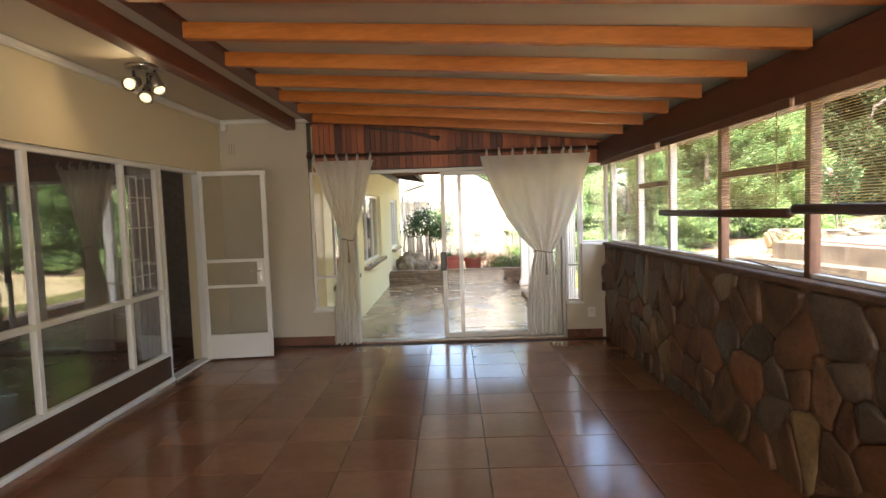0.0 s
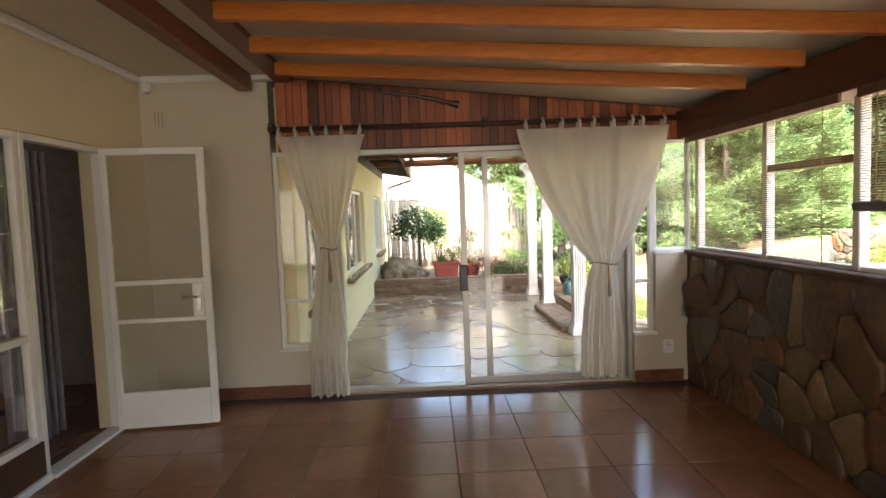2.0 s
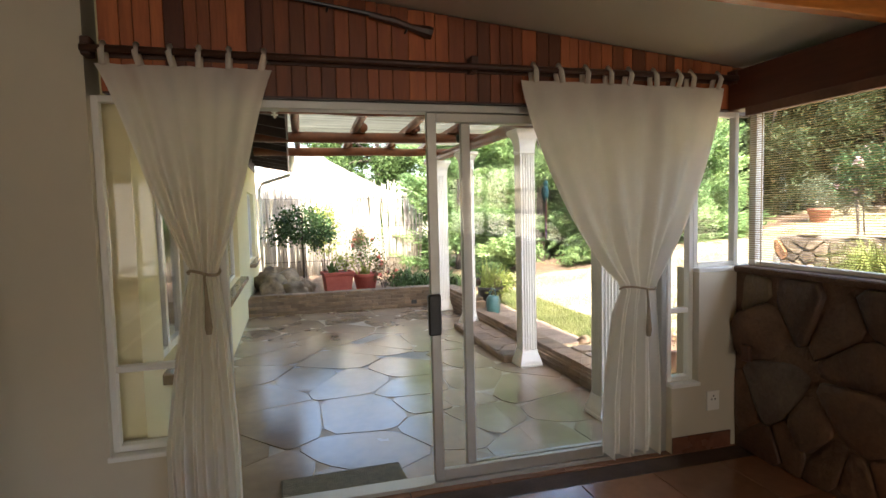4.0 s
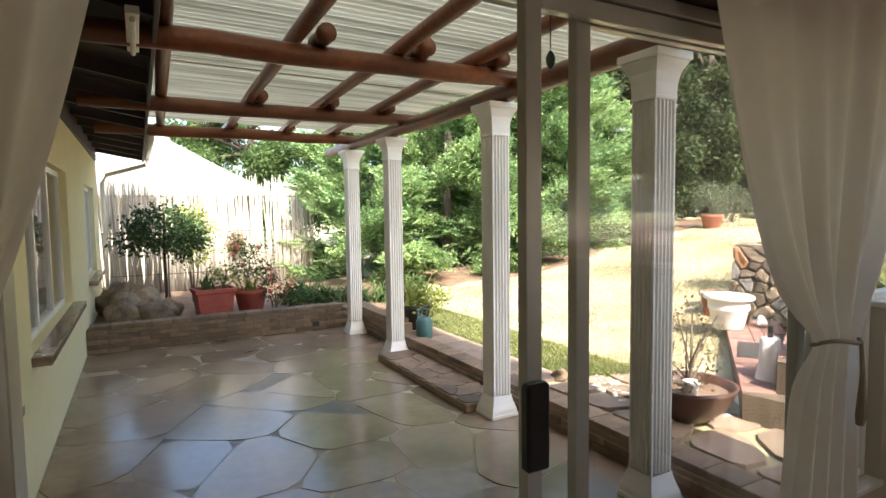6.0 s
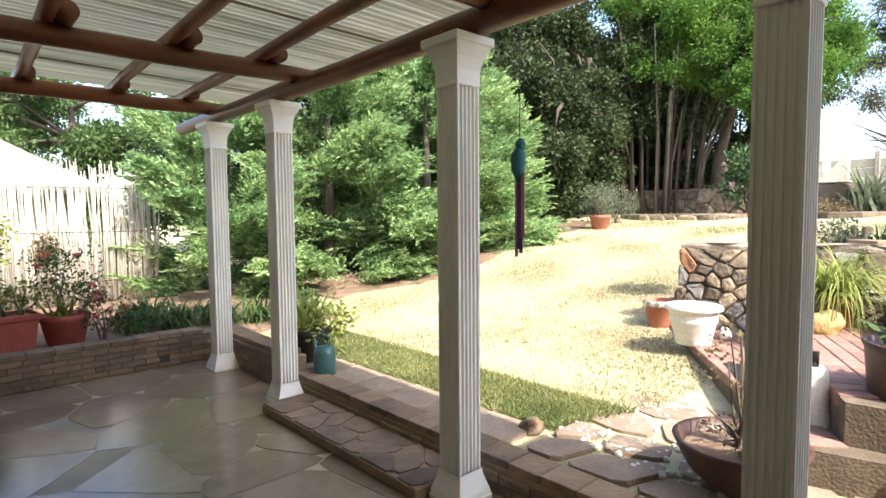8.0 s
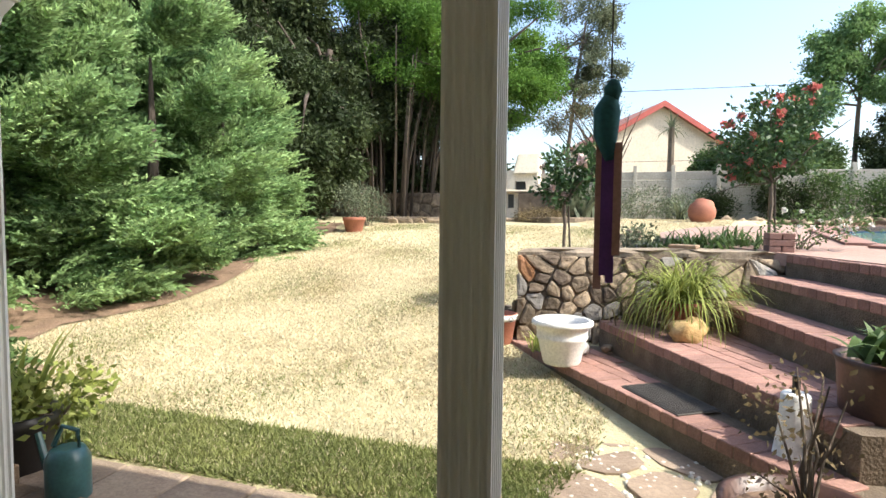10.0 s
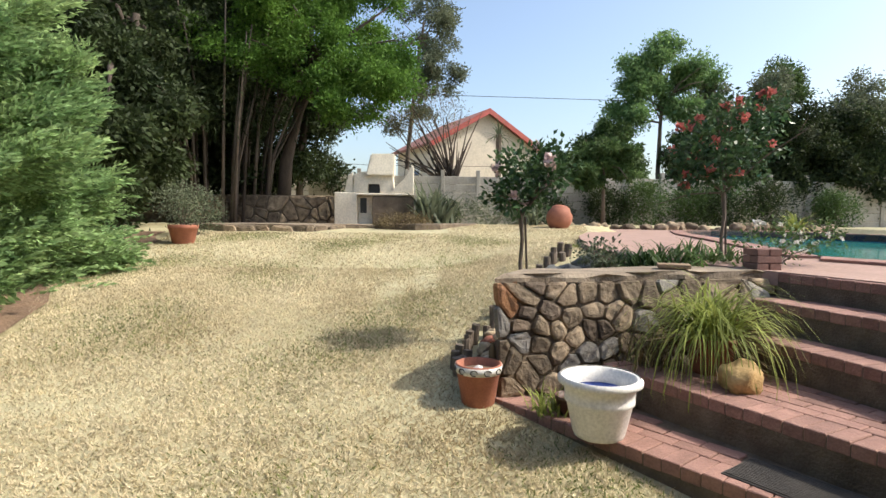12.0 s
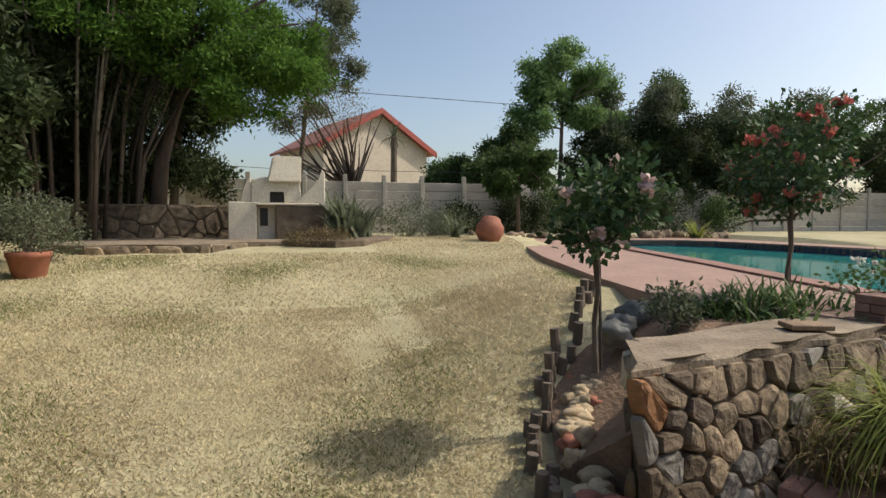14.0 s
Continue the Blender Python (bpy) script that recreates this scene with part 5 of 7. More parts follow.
def ring_mesh(outer, inner, z):
    bm = bmesh.new()
    es = []
    for loop in (outer, inner):
        vv = [bm.verts.new((x, y, z(x))) for x, y in loop]
        es += [bm.edges.new((vv[i], vv[(i + 1) % len(vv)])) for i in range(len(vv))]
    bmesh.ops.triangle_fill(bm, use_beauty=True, use_dissolve=False, edges=es)
    r = bmesh.ops.extrude_face_region(bm, geom=list(bm.faces))
    for v in [g for g in r["geom"] if isinstance(g, bmesh.types.BMVert)]:
        v.co.z -= 0.12
    return bm


deck_z = lambda x: 1.06 + 0.14 * min(1, max(0, (x - 5.9) / 3.0))
setting("pool_paving", ring_mesh(DECK, POOL, deck_z), pool_brick, "pink-brown brick paving round the pool", "paving")
bm = bmesh.new()
vv = [bm.verts.new((x, y, 1.06)) for x, y in POOL]
bm.faces.new(vv)
setting("water", bm, water_mat, "still turquoise swimming pool water", "pool")
bm = bmesh.new()
a = [bm.verts.new((x, y, 0.55)) for x, y in POOL]
b = [bm.verts.new((x, y, deck_z(x) - 0.002)) for x, y in POOL]
for i in range(len(POOL)):
    bm.faces.new((a[i], a[(i + 1) % len(POOL)], b[(i + 1) % len(POOL)], b[i]))
setting("pool_wall", bm, pool_tile, "navy tiled pool edge", "pool")
bm = bmesh.new()
for i in range(len(POOL)):
    pa, pb = Vector((*POOL[i], 0)), Vector((*POOL[(i + 1) % len(POOL)], 0))
    dd = (pb - pa).normalized()
    nn = Vector((dd.y, -dd.x, 0))
    if (Vector((11, 3, 0)) - pa).dot(nn) > 0:
        nn = -nn
    q = [pa, pb, pb + nn * 0.3, pa + nn * 0.3]
    lo = [bm.verts.new((p.x, p.y, deck_z(p.x) + 0.004)) for p in q]
    hi = [bm.verts.new((p.x, p.y, deck_z(p.x) + 0.03)) for p in q]
    bm.faces.new(hi), bm.faces.new(lo[::-1])
    for j in range(4):
        bm.faces.new((lo[j], lo[(j + 1) % 4], hi[(j + 1) % 4], hi[j]))
setting("pool_coping", bm, step_brick, "brick coping round the pool", "paving")

# hearth terrace, stone back wall
HEARTH = [(14.0, 14.9), (14.15, 13.9), (14.1, 12.9), (15.0, 12.3), (15.1, 11.6), (17.6, 11.0), (18.2, 15.6), (14.6, 15.8)]
hearth = tagged(part("hearth_terrace", prism(HEARTH, 0.9, 1.32, bevel=0.02), cap_mortar), "low paved braai terrace with a stone edge", "terrace", "", "structure")
FRONTBED = [(15.0, 11.6), (14.6, 10.6), (14.8, 10.0), (16.2, 9.2), (17.8, 8.8), (18.6, 9.4), (17.6, 11.0)]
tagged(part("flower_bed", prism(FRONTBED, 0.9, 1.36, bevel=0.03), mortar_out), "raised flower bed with a stone edge", "bed", "", "structure")
bwall = tagged(part("back_wall", box(17.9, 18.25, 12.7, 19.5, 1.0, 2.13, 0.02), mortar_out), "rubble stone wall behind the braai terrace", "wall", "", "structure")

# braai
br = thing("braai", "cream plastered outdoor fireplace on a stone base", "fireplace", (17.0, 11.72, 1.30))


def slab_yz(outline, x0, x1):
    """A body with its outline in y and z, between two values of x."""
    bm = bmesh.new()
    a = [bm.verts.new((x0, y, z)) for y, z in outline]
    b = [bm.verts.new((x1, y, z)) for y, z in outline]
    bm.faces.new(a), bm.faces.new(b[::-1])
    for i in range(len(outline)):
        bm.faces.new((a[i], a[(i + 1) % len(outline)], b[(i + 1) % len(outline)], b[i]))
    bmesh.ops.bevel(bm, geom=list(bm.edges), offset=0.018, segments=1, affect="EDGES")
    return bm


part("side_block", box(-0.30, 0.55, 0.50, 1.12, 0.0, 0.88, 0.02), braai_plaster, br, "plain plastered side block")
part("base", box(-0.05, 0.55, 0.08, 0.50, 0.0, 0.80, 0.02), braai_plaster, br)
part("wood_niche", box(-0.058, -0.05, 0.26, 0.44, 0.32, 0.74), black_plastic, br, "dark wood store slot")
part("stone_base", box(-0.34, 0.55, -1.05, 0.08, 0.0, 0.78, 0.02), mortar_out, br, "rough stone base")
part("fire_shelf", box(-0.38, 0.50, -1.06, 0.50, 0.802, 0.86, 0.015), braai_plaster, br)
part("chest", slab_yz([(-0.52, 0.86), (-0.12, 0.86), (-0.12, 1.14), (0.22, 1.14), (0.22, 0.86), (0.62, 0.86), (0.60, 1.38), (0.36, 1.46), (-0.46, 1.46)], -0.22, 0.52), braai_plaster, br, "plastered fireplace body")
part("firebox", box(0.02, 0.10, -0.11, 0.21, 0.862, 1.13), black_plastic, br, "soot-black fire opening")
arc = [(-0.36 - 0.62 * math.sin(q), 0.862 + 0.80 * math.sin(q * 0.5 + 0.0) * 1.414) for q in np.linspace(0, math.pi / 2, 8)]
part("wing", slab_yz(arc + [(-1.05, 1.58), (-1.05, 0.862)], -0.30, -0.16), braai_plaster, br, "curved plastered side wing")
part("wing", slab_yz([(0.62, 0.885), (0.86, 0.885), (0.80, 1.20), (0.72, 1.38), (0.62, 1.44)], -0.20, -0.08), braai_plaster, br, "curved plastered side wing")
bm = bmesh.new()
lo = [bm.verts.new(p) for p in ((-0.36, -0.50, 1.34), (0.46, -0.50, 1.34), (0.46, 0.26, 1.34), (-0.36, 0.26, 1.34))]
hi = [bm.verts.new(p) for p in ((-0.20, -0.52, 1.96), (0.42, -0.52, 1.98), (0.42, 0.14, 1.98), (-0.20, 0.14, 1.95))]
bm.faces.new(lo[::-1]), bm.faces.new(hi)
for i in range(4):
    bm.faces.new((lo[i], lo[(i + 1) % 4], hi[(i + 1) % 4], hi[i]))
bmesh.ops.bevel(bm, geom=list(bm.edges), offset=0.03, segments=2, affect="EDGES")
part("hood", bm, braai_plaster, br, "tapered plastered chimney hood")

# ---- far things ----
fence = thing("concrete_fence", "precast concrete panel fence along the boundary", "fence", (0, 0, 0), 0, "", "structure")
FENCE = [(20.5, 17.0), (22.0, 14.5), (22.2, 11.0), (22.2, 7.0), (22.0, 4.0), (22.3, 0.0), (22.5, -6.0), (22.5, -14.0), (21.0, -30.0)]
fpts = []
for (xa, ya), (xb, yb) in zip(FENCE, FENCE[1:]):
    n = max(1, round(math.hypot(xb - xa, yb - ya) / 1.5))
    fpts += [(xa + (xb - xa) * i / n, ya + (yb - ya) * i / n) for i in range(n)]
fpts.append(FENCE[-1])
post_me = mesh_of("post", box(-0.07, 0.07, -0.07, 0.07, 0, 2.05, 0.01), concrete)
slat_me = mesh_of("panel", box(-0.02, 0.02, -0.5, 0.5, 0.0, 0.295, 0.012), concrete)
for i, (x, y) in enumerate(fpts):
    share("post", post_me, fence, pose(x, y, 1.25))
    if i + 1 < len(fpts):
        x2, y2 = fpts[i + 1]
        L_ = math.hypot(x2 - x, y2 - y)
        for j in range(6):
            m = pose((x + x2) / 2, (y + y2) / 2, 1.25 + 0.305 * j, 0, 0, math.degrees(math.atan2(y2 - y, x2 - x)) - 90) @ Matrix.Diagonal((1, L_ - 0.1, 1, 1))
            share("panel", slat_me, fence, m)

house = thing("neighbour_house", "cream house with a red tiled gable roof behind the fence", "house", (34.0, 6.67, 1.3), 22)
HW, HE, HR, HL = 3.3, 4.45, 6.35, 6.0
pr = [(-HW, 0), (HW, 0), (HW, HE), (0, HR), (-HW, HE)]
bm = bmesh.new()
a = [bm.verts.new((0, y, z)) for y, z in pr]
b = [bm.verts.new((HL, y, z)) for y, z in pr]
bm.faces.new(a), bm.faces.new(b[::-1])
for i in range(5):
    bm.faces.new((a[i], a[(i + 1) % 5], b[(i + 1) % 5], b[i]))
part("wall", bm, far_wall, house)
for s_ in (-1, 1):
    for nm, xa, xb, za, m in (("roof_slope", -0.35, HL + 0.4, 0.06, roof_red), ("barge_board", -0.42, -0.35, -0.08, barge)):
        bm = bmesh.new()
        q = [(xa, 0, HR + za), (xb, 0, HR + za), (xb, s_ * (HW + 0.45), HE - 0.26 + za), (xa, s_ * (HW + 0.45), HE - 0.26 + za)]
        lo = [bm.verts.new(p) for p in q]
        hi = [bm.verts.new((p[0], p[1], p[2] + (0.16 if m is roof_red else 0.32))) for p in q]
        bm.faces.new(lo), bm.faces.new(hi[::-1])
        for i in range(4):
            bm.faces.new((lo[i], lo[(i + 1) % 4], hi[(i + 1) % 4], hi[i]))
        part(nm, bm, m, house)
w = part("window", box(2.0, 3.6, HW, HW + 0.06, 1.4, 3.2, 0.01), white_paint, house)
part("pane", box(2.15, 3.45, HW + 0.06, HW + 0.07, 1.55, 3.05), pool_tile, w)

wire = tagged(part("power_line", tube([(24, -14, 6.6), (24, 0, 6.35), (24, 14, 6.5)], 0.012, 5), black_plastic), "thin overhead wire across the sky", "cable", "", "structure")
wire2 = tagged(part("fence_wire", tube([(21.6, 3, 3.42), (21.6, 12, 3.38), (20.0, 18, 3.45)], 0.008, 5), black_plastic), "electric fence wire above the wall", "cable", "", "structure")

# reed fence and thatched roof beyond the planter
reeds = thing("reed_fence", "bleached reed fence behind the planter", "fence", (0, 17.5, -0.05), 0, "", "structure")
rr = np.random.default_rng(5)
reed_me = [mesh_of("reed", tube([(0, 0, 0), (0.01 * k, 0, 1.1), (0.03 * k - 0.02, 0, 2.15 + 0.08 * k)], [0.016, 0.014, 0.007], 5), reed, True) for k in range(-1, 3)]
for i in range(290):
    share("reed", reed_me[i % 4], reeds, pose(-1.55 + i * 0.0134 + rr.uniform(-0.006, 0.006), rr.uniform(-0.02, 0.02), rr.uniform(-0.1, 0.08), rr.uniform(-1.5, 1.5), rr.uniform(-3.5, 3.5)))
for z in (0.4, 1.2, 1.9):
    part("wire", tube([(-1.6, -0.03, z), (2.35, -0.03, z)], 0.006, 5), bark_dark, reeds)
rond = thing("thatched_hut", "round hut with a pale thatched cone roof", "hut", (-0.35, 23.5, -0.25))
part("wall", lathe([(2.6, 0), (2.6, 2.3)], 32), far_wall, rond)
part("roof", lathe([(3.2, 2.15), (3.15, 2.35), (1.6, 3.15), (0.35, 3.85), (0.25, 4.0), (0.05, 4.05)], 40), thatch, rond, "pale thatch", True)


# ---- trees ----
def conifer(at, height, radius, seed, label):
    r = np.random.default_rng(seed)
    t = thing("juniper", label, "tree", at, 0, "junipers along the lawn")
    part("trunk", tube([(0, 0, -0.2), (0.05, 0.03, height * 0.4), (0, 0, height * 0.85)], [0.14, 0.09, 0.02]), bark_dark, t)
    n = int(1450 * radius * height / 3)
    nb = 34
    bh = np.sort(r.uniform(0.0, 0.99, nb) ** 1.25)
    ba = np.arange(nb) * 2.4 + r.uniform(-0.6, 0.6, nb)
    bl = r.uniform(0.70, 1.22, nb)
    pick = r.integers(0, nb, n)
    h = np.clip(bh[pick] + r.normal(size=n) * 0.022, 0.01, 1.0)
    off = r.normal(size=n) * 0.17
    ang = ba[pick] + off
    prof = np.minimum(1.0, 0.75 + h * 2.0) * np.maximum(0.04, 1 - h) ** 0.42
    along = r.uniform(0.25, 1.0, n) ** 0.5
    rad = radius * prof * bl[pick] * along * (1.0 - 0.25 * np.abs(off))
    root = np.stack([np.cos(ang) * rad, np.sin(ang) * rad, h * height + (0.04 + 0.32 * h) * rad * along - 0.12 * np.abs(off)], 1)
    out = np.stack([np.cos(ang), np.sin(ang), 0.42 + r.uniform(-0.25, 0.35, n) + 0.7 * h], 1)
    out /= np.linalg.norm(out, axis=1, keepdims=True)
    k = 34
    s = np.tile(np.linspace(0.0, 1.0, k), n)[:, None]
    ln = np.repeat(r.uniform(0.32, 0.80, n), k)[:, None]
    o = np.repeat(out, k, 0)
    side = np.cross(o, np.repeat(np.array([0, 0, 1.0]) + r.normal(size=(n, 3)) * 0.35, k, 0))
    side /= np.linalg.norm(side, axis=1, keepdims=True)
    sign = np.where(np.arange(n * k) % 2, 1.0, -1.0)[:, None]
    fan = sign * (1 - s) * 0.30 * r.uniform(0, 1, (n * k, 1)) * ln
    p = np.repeat(root, k, 0) + o * s * ln + side * fan + np.array([0, 0, -0.22]) * s ** 2 * ln
    d = o * 0.9 + side * sign * (0.9 - 0.6 * s) + np.array([0, 0, -0.30]) + r.normal(size=p.shape) * 0.22
    part("crown", leaves("crown", p, d, 0.10, 0.036, leaf_conifer, r), None, t)
    return t


for k, (x, y, h, rad) in enumerate(((5.2, 16.6, 4.2, 2.0), (7.3, 16.1, 4.1, 2.1), (3.3, 17.3, 3.5, 1.7), (9.8, 17.6, 4.4, 1.7), (6.3, 18.4, 5.0, 1.9), (8.9, 16.0, 3.2, 1.5))):
    conifer((x, y, lie(x) - 0.05), h, rad, 11 + k, "dense feathery green juniper beside the lawn")


bm = bmesh.new()
xs_ = np.arange(4.2, 14.1, 0.5)
near = [bm.verts.new((x, float(np.interp(x, [2, 4.5, 6.8, 9, 12, 14], [13.6, 14.8, 14.15, 15.3, 15.4, 16])) + 0.12 * math.sin(x * 3), lie(x) + 0.025)) for x in xs_]
far = [bm.verts.new((x, 21.0, lie(x) + 0.03)) for x in xs_]
for i in range(len(xs_) - 1):
    bm.faces.new((near[i], near[i + 1], far[i + 1], far[i]))
setting("juniper_bed", bm, soil, "bare reddish soil under the junipers", "soil")


def tree(name, label, at, trunk, blobs, n_clump, per, spread, leaf, width, material, seed, radius=0.15, limbs=9, bark_m=None, category="tree", group="", shell=0.45):
    """trunk: points of the stem; limbs run from its upper half into the crown."""
    r = np.random.default_rng(seed)
    t = thing(name, label, category, at, 0, group)
    n = len(trunk)
    part("trunk", tube(trunk, [radius * (1 - 0.6 * i / (n - 1)) for i in range(n)], 9), bark_m or bark, t, "", True)
    bl = np.array(blobs)
    for k in range(limbs):
        b = bl[k % len(bl)]
        s = Vector(trunk[max(0, n - 2)]).lerp(Vector(trunk[-1]), r.uniform(0, 1))
        e = Vector(b[:3] + r.normal(size=3) * b[3:6] * 0.5)
        m = s.lerp(e, 0.5) + Vector((*(r.normal(size=2) * 0.15), 0.1 * (e - s).length))
        part("limb", tube([s, m, e], [radius * 0.38, radius * 0.24, radius * 0.08], 6), bark_m or bark, t, "", True)
    p, d = clumps(r, ragged(blobs, seed), int(n_clump * 0.62), int(per * 1.6), spread * 0.62, 0.35)
    d[:, 2] -= 0.3
    part("crown", leaves("crown", p, d, leaf, width, material, r), None, t)
    return t


# woodland at the back
tree("shade_tree", "big spreading tree with bright green feathery leaves", (18.9, 14.8, 1.2), [(0, 0, 0), (-0.2, -0.2, 2.0), (-0.5, -0.7, 3.6), (-0.9, -1.5, 4.8)],
     [(-1.5, -3.3, 3.9, 1.6, 1.1, 0.6), (-1.0, -2.4, 4.9, 1.9, 1.4, 0.7), (-0.6, -3.5, 4.8, 1.4, 0.9, 0.5), (-1.5, -1.2, 4.3, 1.6, 1.4, 0.6), (0, -2.4, 6.4, 2.0, 1.5, 0.8), (-1.8, -0.3, 5.8, 1.8, 1.5, 0.8), (-2.3, -2.2, 3.4, 1.1, 0.9, 0.45), (0.2, -1.2, 7.6, 2.2, 1.7, 0.8), (-1.6, 1.2, 7.0, 1.8, 1.6, 0.7), (-2.6, 0.6, 4.9, 1.2, 1.3, 0.5)],
     2800, 26, 0.24, 0.13, 0.05, leaf_bright, 31, 0.24, 14, bark_dark)
for k, (x, y, h, s) in enumerate(((15.2, 20.0, 7.6, 2.5), (12.2, 21.2, 7.4, 2.6), (17.6, 19.2, 8.2, 2.6), (9.2, 22.0, 7.2, 2.8), (20.5, 19.5, 9.0, 2.8), (5.8, 22.5, 6.2, 2.8), (2.6, 28.0, 6.0, 2.8), (21.8, 15.0, 8.0, 2.2), (13.6, 18.2, 5.6, 1.7), (15.0, 17.9, 6.4, 1.9), (11.5, 19.2, 6.8, 2.0), (20.6, 18.0, 7.4, 2.0), (17.0, 21.5, 9.0, 3.0), (8.6, 20.0, 6.8, 2.2), (14.0, 23.0, 9.0, 3.2), (15.0, 18.6, 5.6, 1.6), (12.9, 17.4, 4.6, 1.4), (19.6, 16.6, 9.0, 2.4), (21.0, 16.4, 9.4, 2.3))):
    tree("wood_tree", "tall dark leafy tree in the thicket behind the garden", (x, y, lie(x) - 0.05), [(0, 0, 0), (0.15, -0.2, h * 0.35), (0.3, -0.5, h * 0.62), (0.2, -0.6, h * 0.8)],
         [(0, 0, h * 0.80, s, s, h * 0.2), (0.5, -0.8, h * 0.60, s * 0.9, s * 0.9, h * 0.14), (-0.6, -0.5, h * 0.42, s * 0.8, s * 0.8, h * 0.13), (0, -0.3, h * 0.22, s * 0.85, s * 0.8, h * 0.12)],
         1300, 26, 0.26, 0.17, 0.075, leaf_mid if k in (5, 6, 1, 13) else leaf_dark, 40 + k, 0.2, 10, bark_dark, "tree", "thicket trees")
bam = thing("bamboo_clump", "dense clump of dark bamboo canes", "bamboo", (18.3, 16.5, 1.2))
rb = np.random.default_rng(9)
for k in range(64):
    a, q = rb.uniform(0, 6.28), rb.uniform(0, 1) ** 0.5
    bx, by = 1.5 * q * math.cos(a), 1.5 * q * math.sin(a)
    le = rb.uniform(0.3, 1.1)
    hh = rb.uniform(3.5, 6.5)
    part("cane", tube([(bx, by, -0.1), (bx * 1.2 + 0.1, by * 1.2, hh * 0.5), (bx * (1.3 + le), by * (1.3 + le), hh)], [0.05, 0.042, 0.016], 6), bark if k % 4 == 0 else bark_dark, bam, "", True)
p, d = clumps(rb, [(0, 0, 5.2, 2.6, 2.6, 1.5), (-0.5, -0.5, 3.6, 2.0, 2.0, 1.0)], 420, 20, 0.25, 0.3)
d[:, 2] -= 0.6
part("crown", leaves("crown", p, d, 0.24, 0.035, leaf_dark, rb), None, bam)
bush("hedge", "clipped dense green hedge beside the lawn", (11.0, 18.2, 0.8), [(0, 0, 0.9, 1.6, 0.9, 1.2), (1.6, -0.6, 0.8, 1.3, 0.9, 1.0)], 520, 18, 0.12, 0.07, 0.04, leaf_mid, 70, 6, 0.03, "hedge")
tree("gum_tree", "thin grey-green tree against the sky", (24.5, 11.2, 1.3), [(0, 0, 0), (0, -0.2, 3), (0.1, -0.5, 6), (0, -0.8, 8.2)], [(0, -0.7, 7.8, 1.5, 1.7, 1.3), (0.3, 0.6, 6.4, 1.5, 1.9, 1.1), (0, -1.7, 6.2, 1.2, 1.2, 0.9), (0, 0.4, 4.8, 1.4, 1.9, 1.0), (0, -1.4, 8.8, 1.0, 1.1, 0.7)], 1300, 20, 0.18, 0.14, 0.05, leaf_grey, 80, 0.11, 12)
tree("ash_tree", "tall airy light green tree beyond the fence", (24.2, 0.5, 1.3), [(0, 0, 0), (0.1, 0.1, 2.2), (0, 0.1, 4.2), (0.2, -0.1, 5.6)],
     [(0, 0.1, 6.6, 1.3, 1.4, 0.8), (0, 1.2, 5.6, 1.2, 1.1, 0.6), (0, -1.3, 6.0, 1.2, 1.3, 0.8), (0, 1.6, 4.4, 1.0, 0.9, 0.5), (0.2, -1.0, 4.7, 1.2, 1.5, 0.6), (0, 0.0, 7.3, 0.8, 0.8, 0.4)], 1700, 22, 0.26, 0.15, 0.065, leaf_light, 81, 0.12, 16)
for k, (x, y, h, s, m) in enumerate(((24.5, -3.0, 7.0, 2.0, leaf_grey), (24.5, -6.0, 7.2, 2.3, leaf_mid), (24.5, -9.4, 7.4, 2.5, leaf_grey), (23.4, 3.4, 4.2, 1.2, leaf_mid), (24.0, -12.5, 7.0, 2.5, leaf_mid), (23.6, -16.0, 6.6, 2.6, leaf_dark), (23.2, -20.0, 7.0, 2.8, leaf_mid), (23.0, -24.5, 6.6, 2.8, leaf_dark), (28.0, 1.5, 3.9, 1.7, leaf_mid), (26.0, 4.9, 3.3, 1.0, leaf_mid), (23.8, -1.4, 4.6, 1.6, leaf_dark), (23.6, -4.6, 5.2, 1.7, leaf_dark), (23.4, -7.6, 5.4, 1.8, leaf_dark))):
    tree("garden_tree", "leafy tree behind the concrete fence", (x, y, 1.25), [(0, 0, 0), (0, 0.1, h * 0.3), (0.1, 0, h * 0.55)],
         [(0, 0, h * 0.72, s, s, h * 0.26), (0, s * 0.6, h * 0.5, s * 0.8, s * 0.8, h * 0.2), (0, -s * 0.6, h * 0.48, s * 0.8, s * 0.8, h * 0.2), (-0.3, 0, h * 0.25, s * 0.7, s * 0.7, h * 0.16)], 1300, 24, 0.24, 0.16, 0.07, m, 90 + k, 0.11, 10, None, "tree", "trees behind the fence")
weep = tree("weeping_tree", "small dense weeping tree in front of the fence", (20.0, 4.3, 1.3), [(0, 0, 0), (0.02, 0, 1.2), (0, 0, 2.3)], [(0, 0, 2.45, 1.15, 1.25, 0.6), (0, 0.2, 1.9, 1.15, 1.2, 0.55)], 900, 22, 0.10, 0.14, 0.05, leaf_mid, 100, 0.08, 6)
bare = thing("bare_tree", "leafless dark branching tree behind the fence", "tree", (23.4, 9.3, 1.3))
rt = np.random.default_rng(3)
for k in range(44):
    a = rt.uniform(0, 6.28)
    z0 = rt.uniform(0.8, 2.0)
    e = Vector((rt.uniform(-0.8, 0.8), rt.uniform(-1.3, 2.6), rt.uniform(2.2, 5.0)))
    s0 = Vector((0, 0, z0))
    part("branch", tube([s0, s0.lerp(e, 0.5) + Vector((0, rt.uniform(-0.2, 0.2), 0.1)), e], [0.05, 0.03, 0.012], 5), bark_dark, bare)
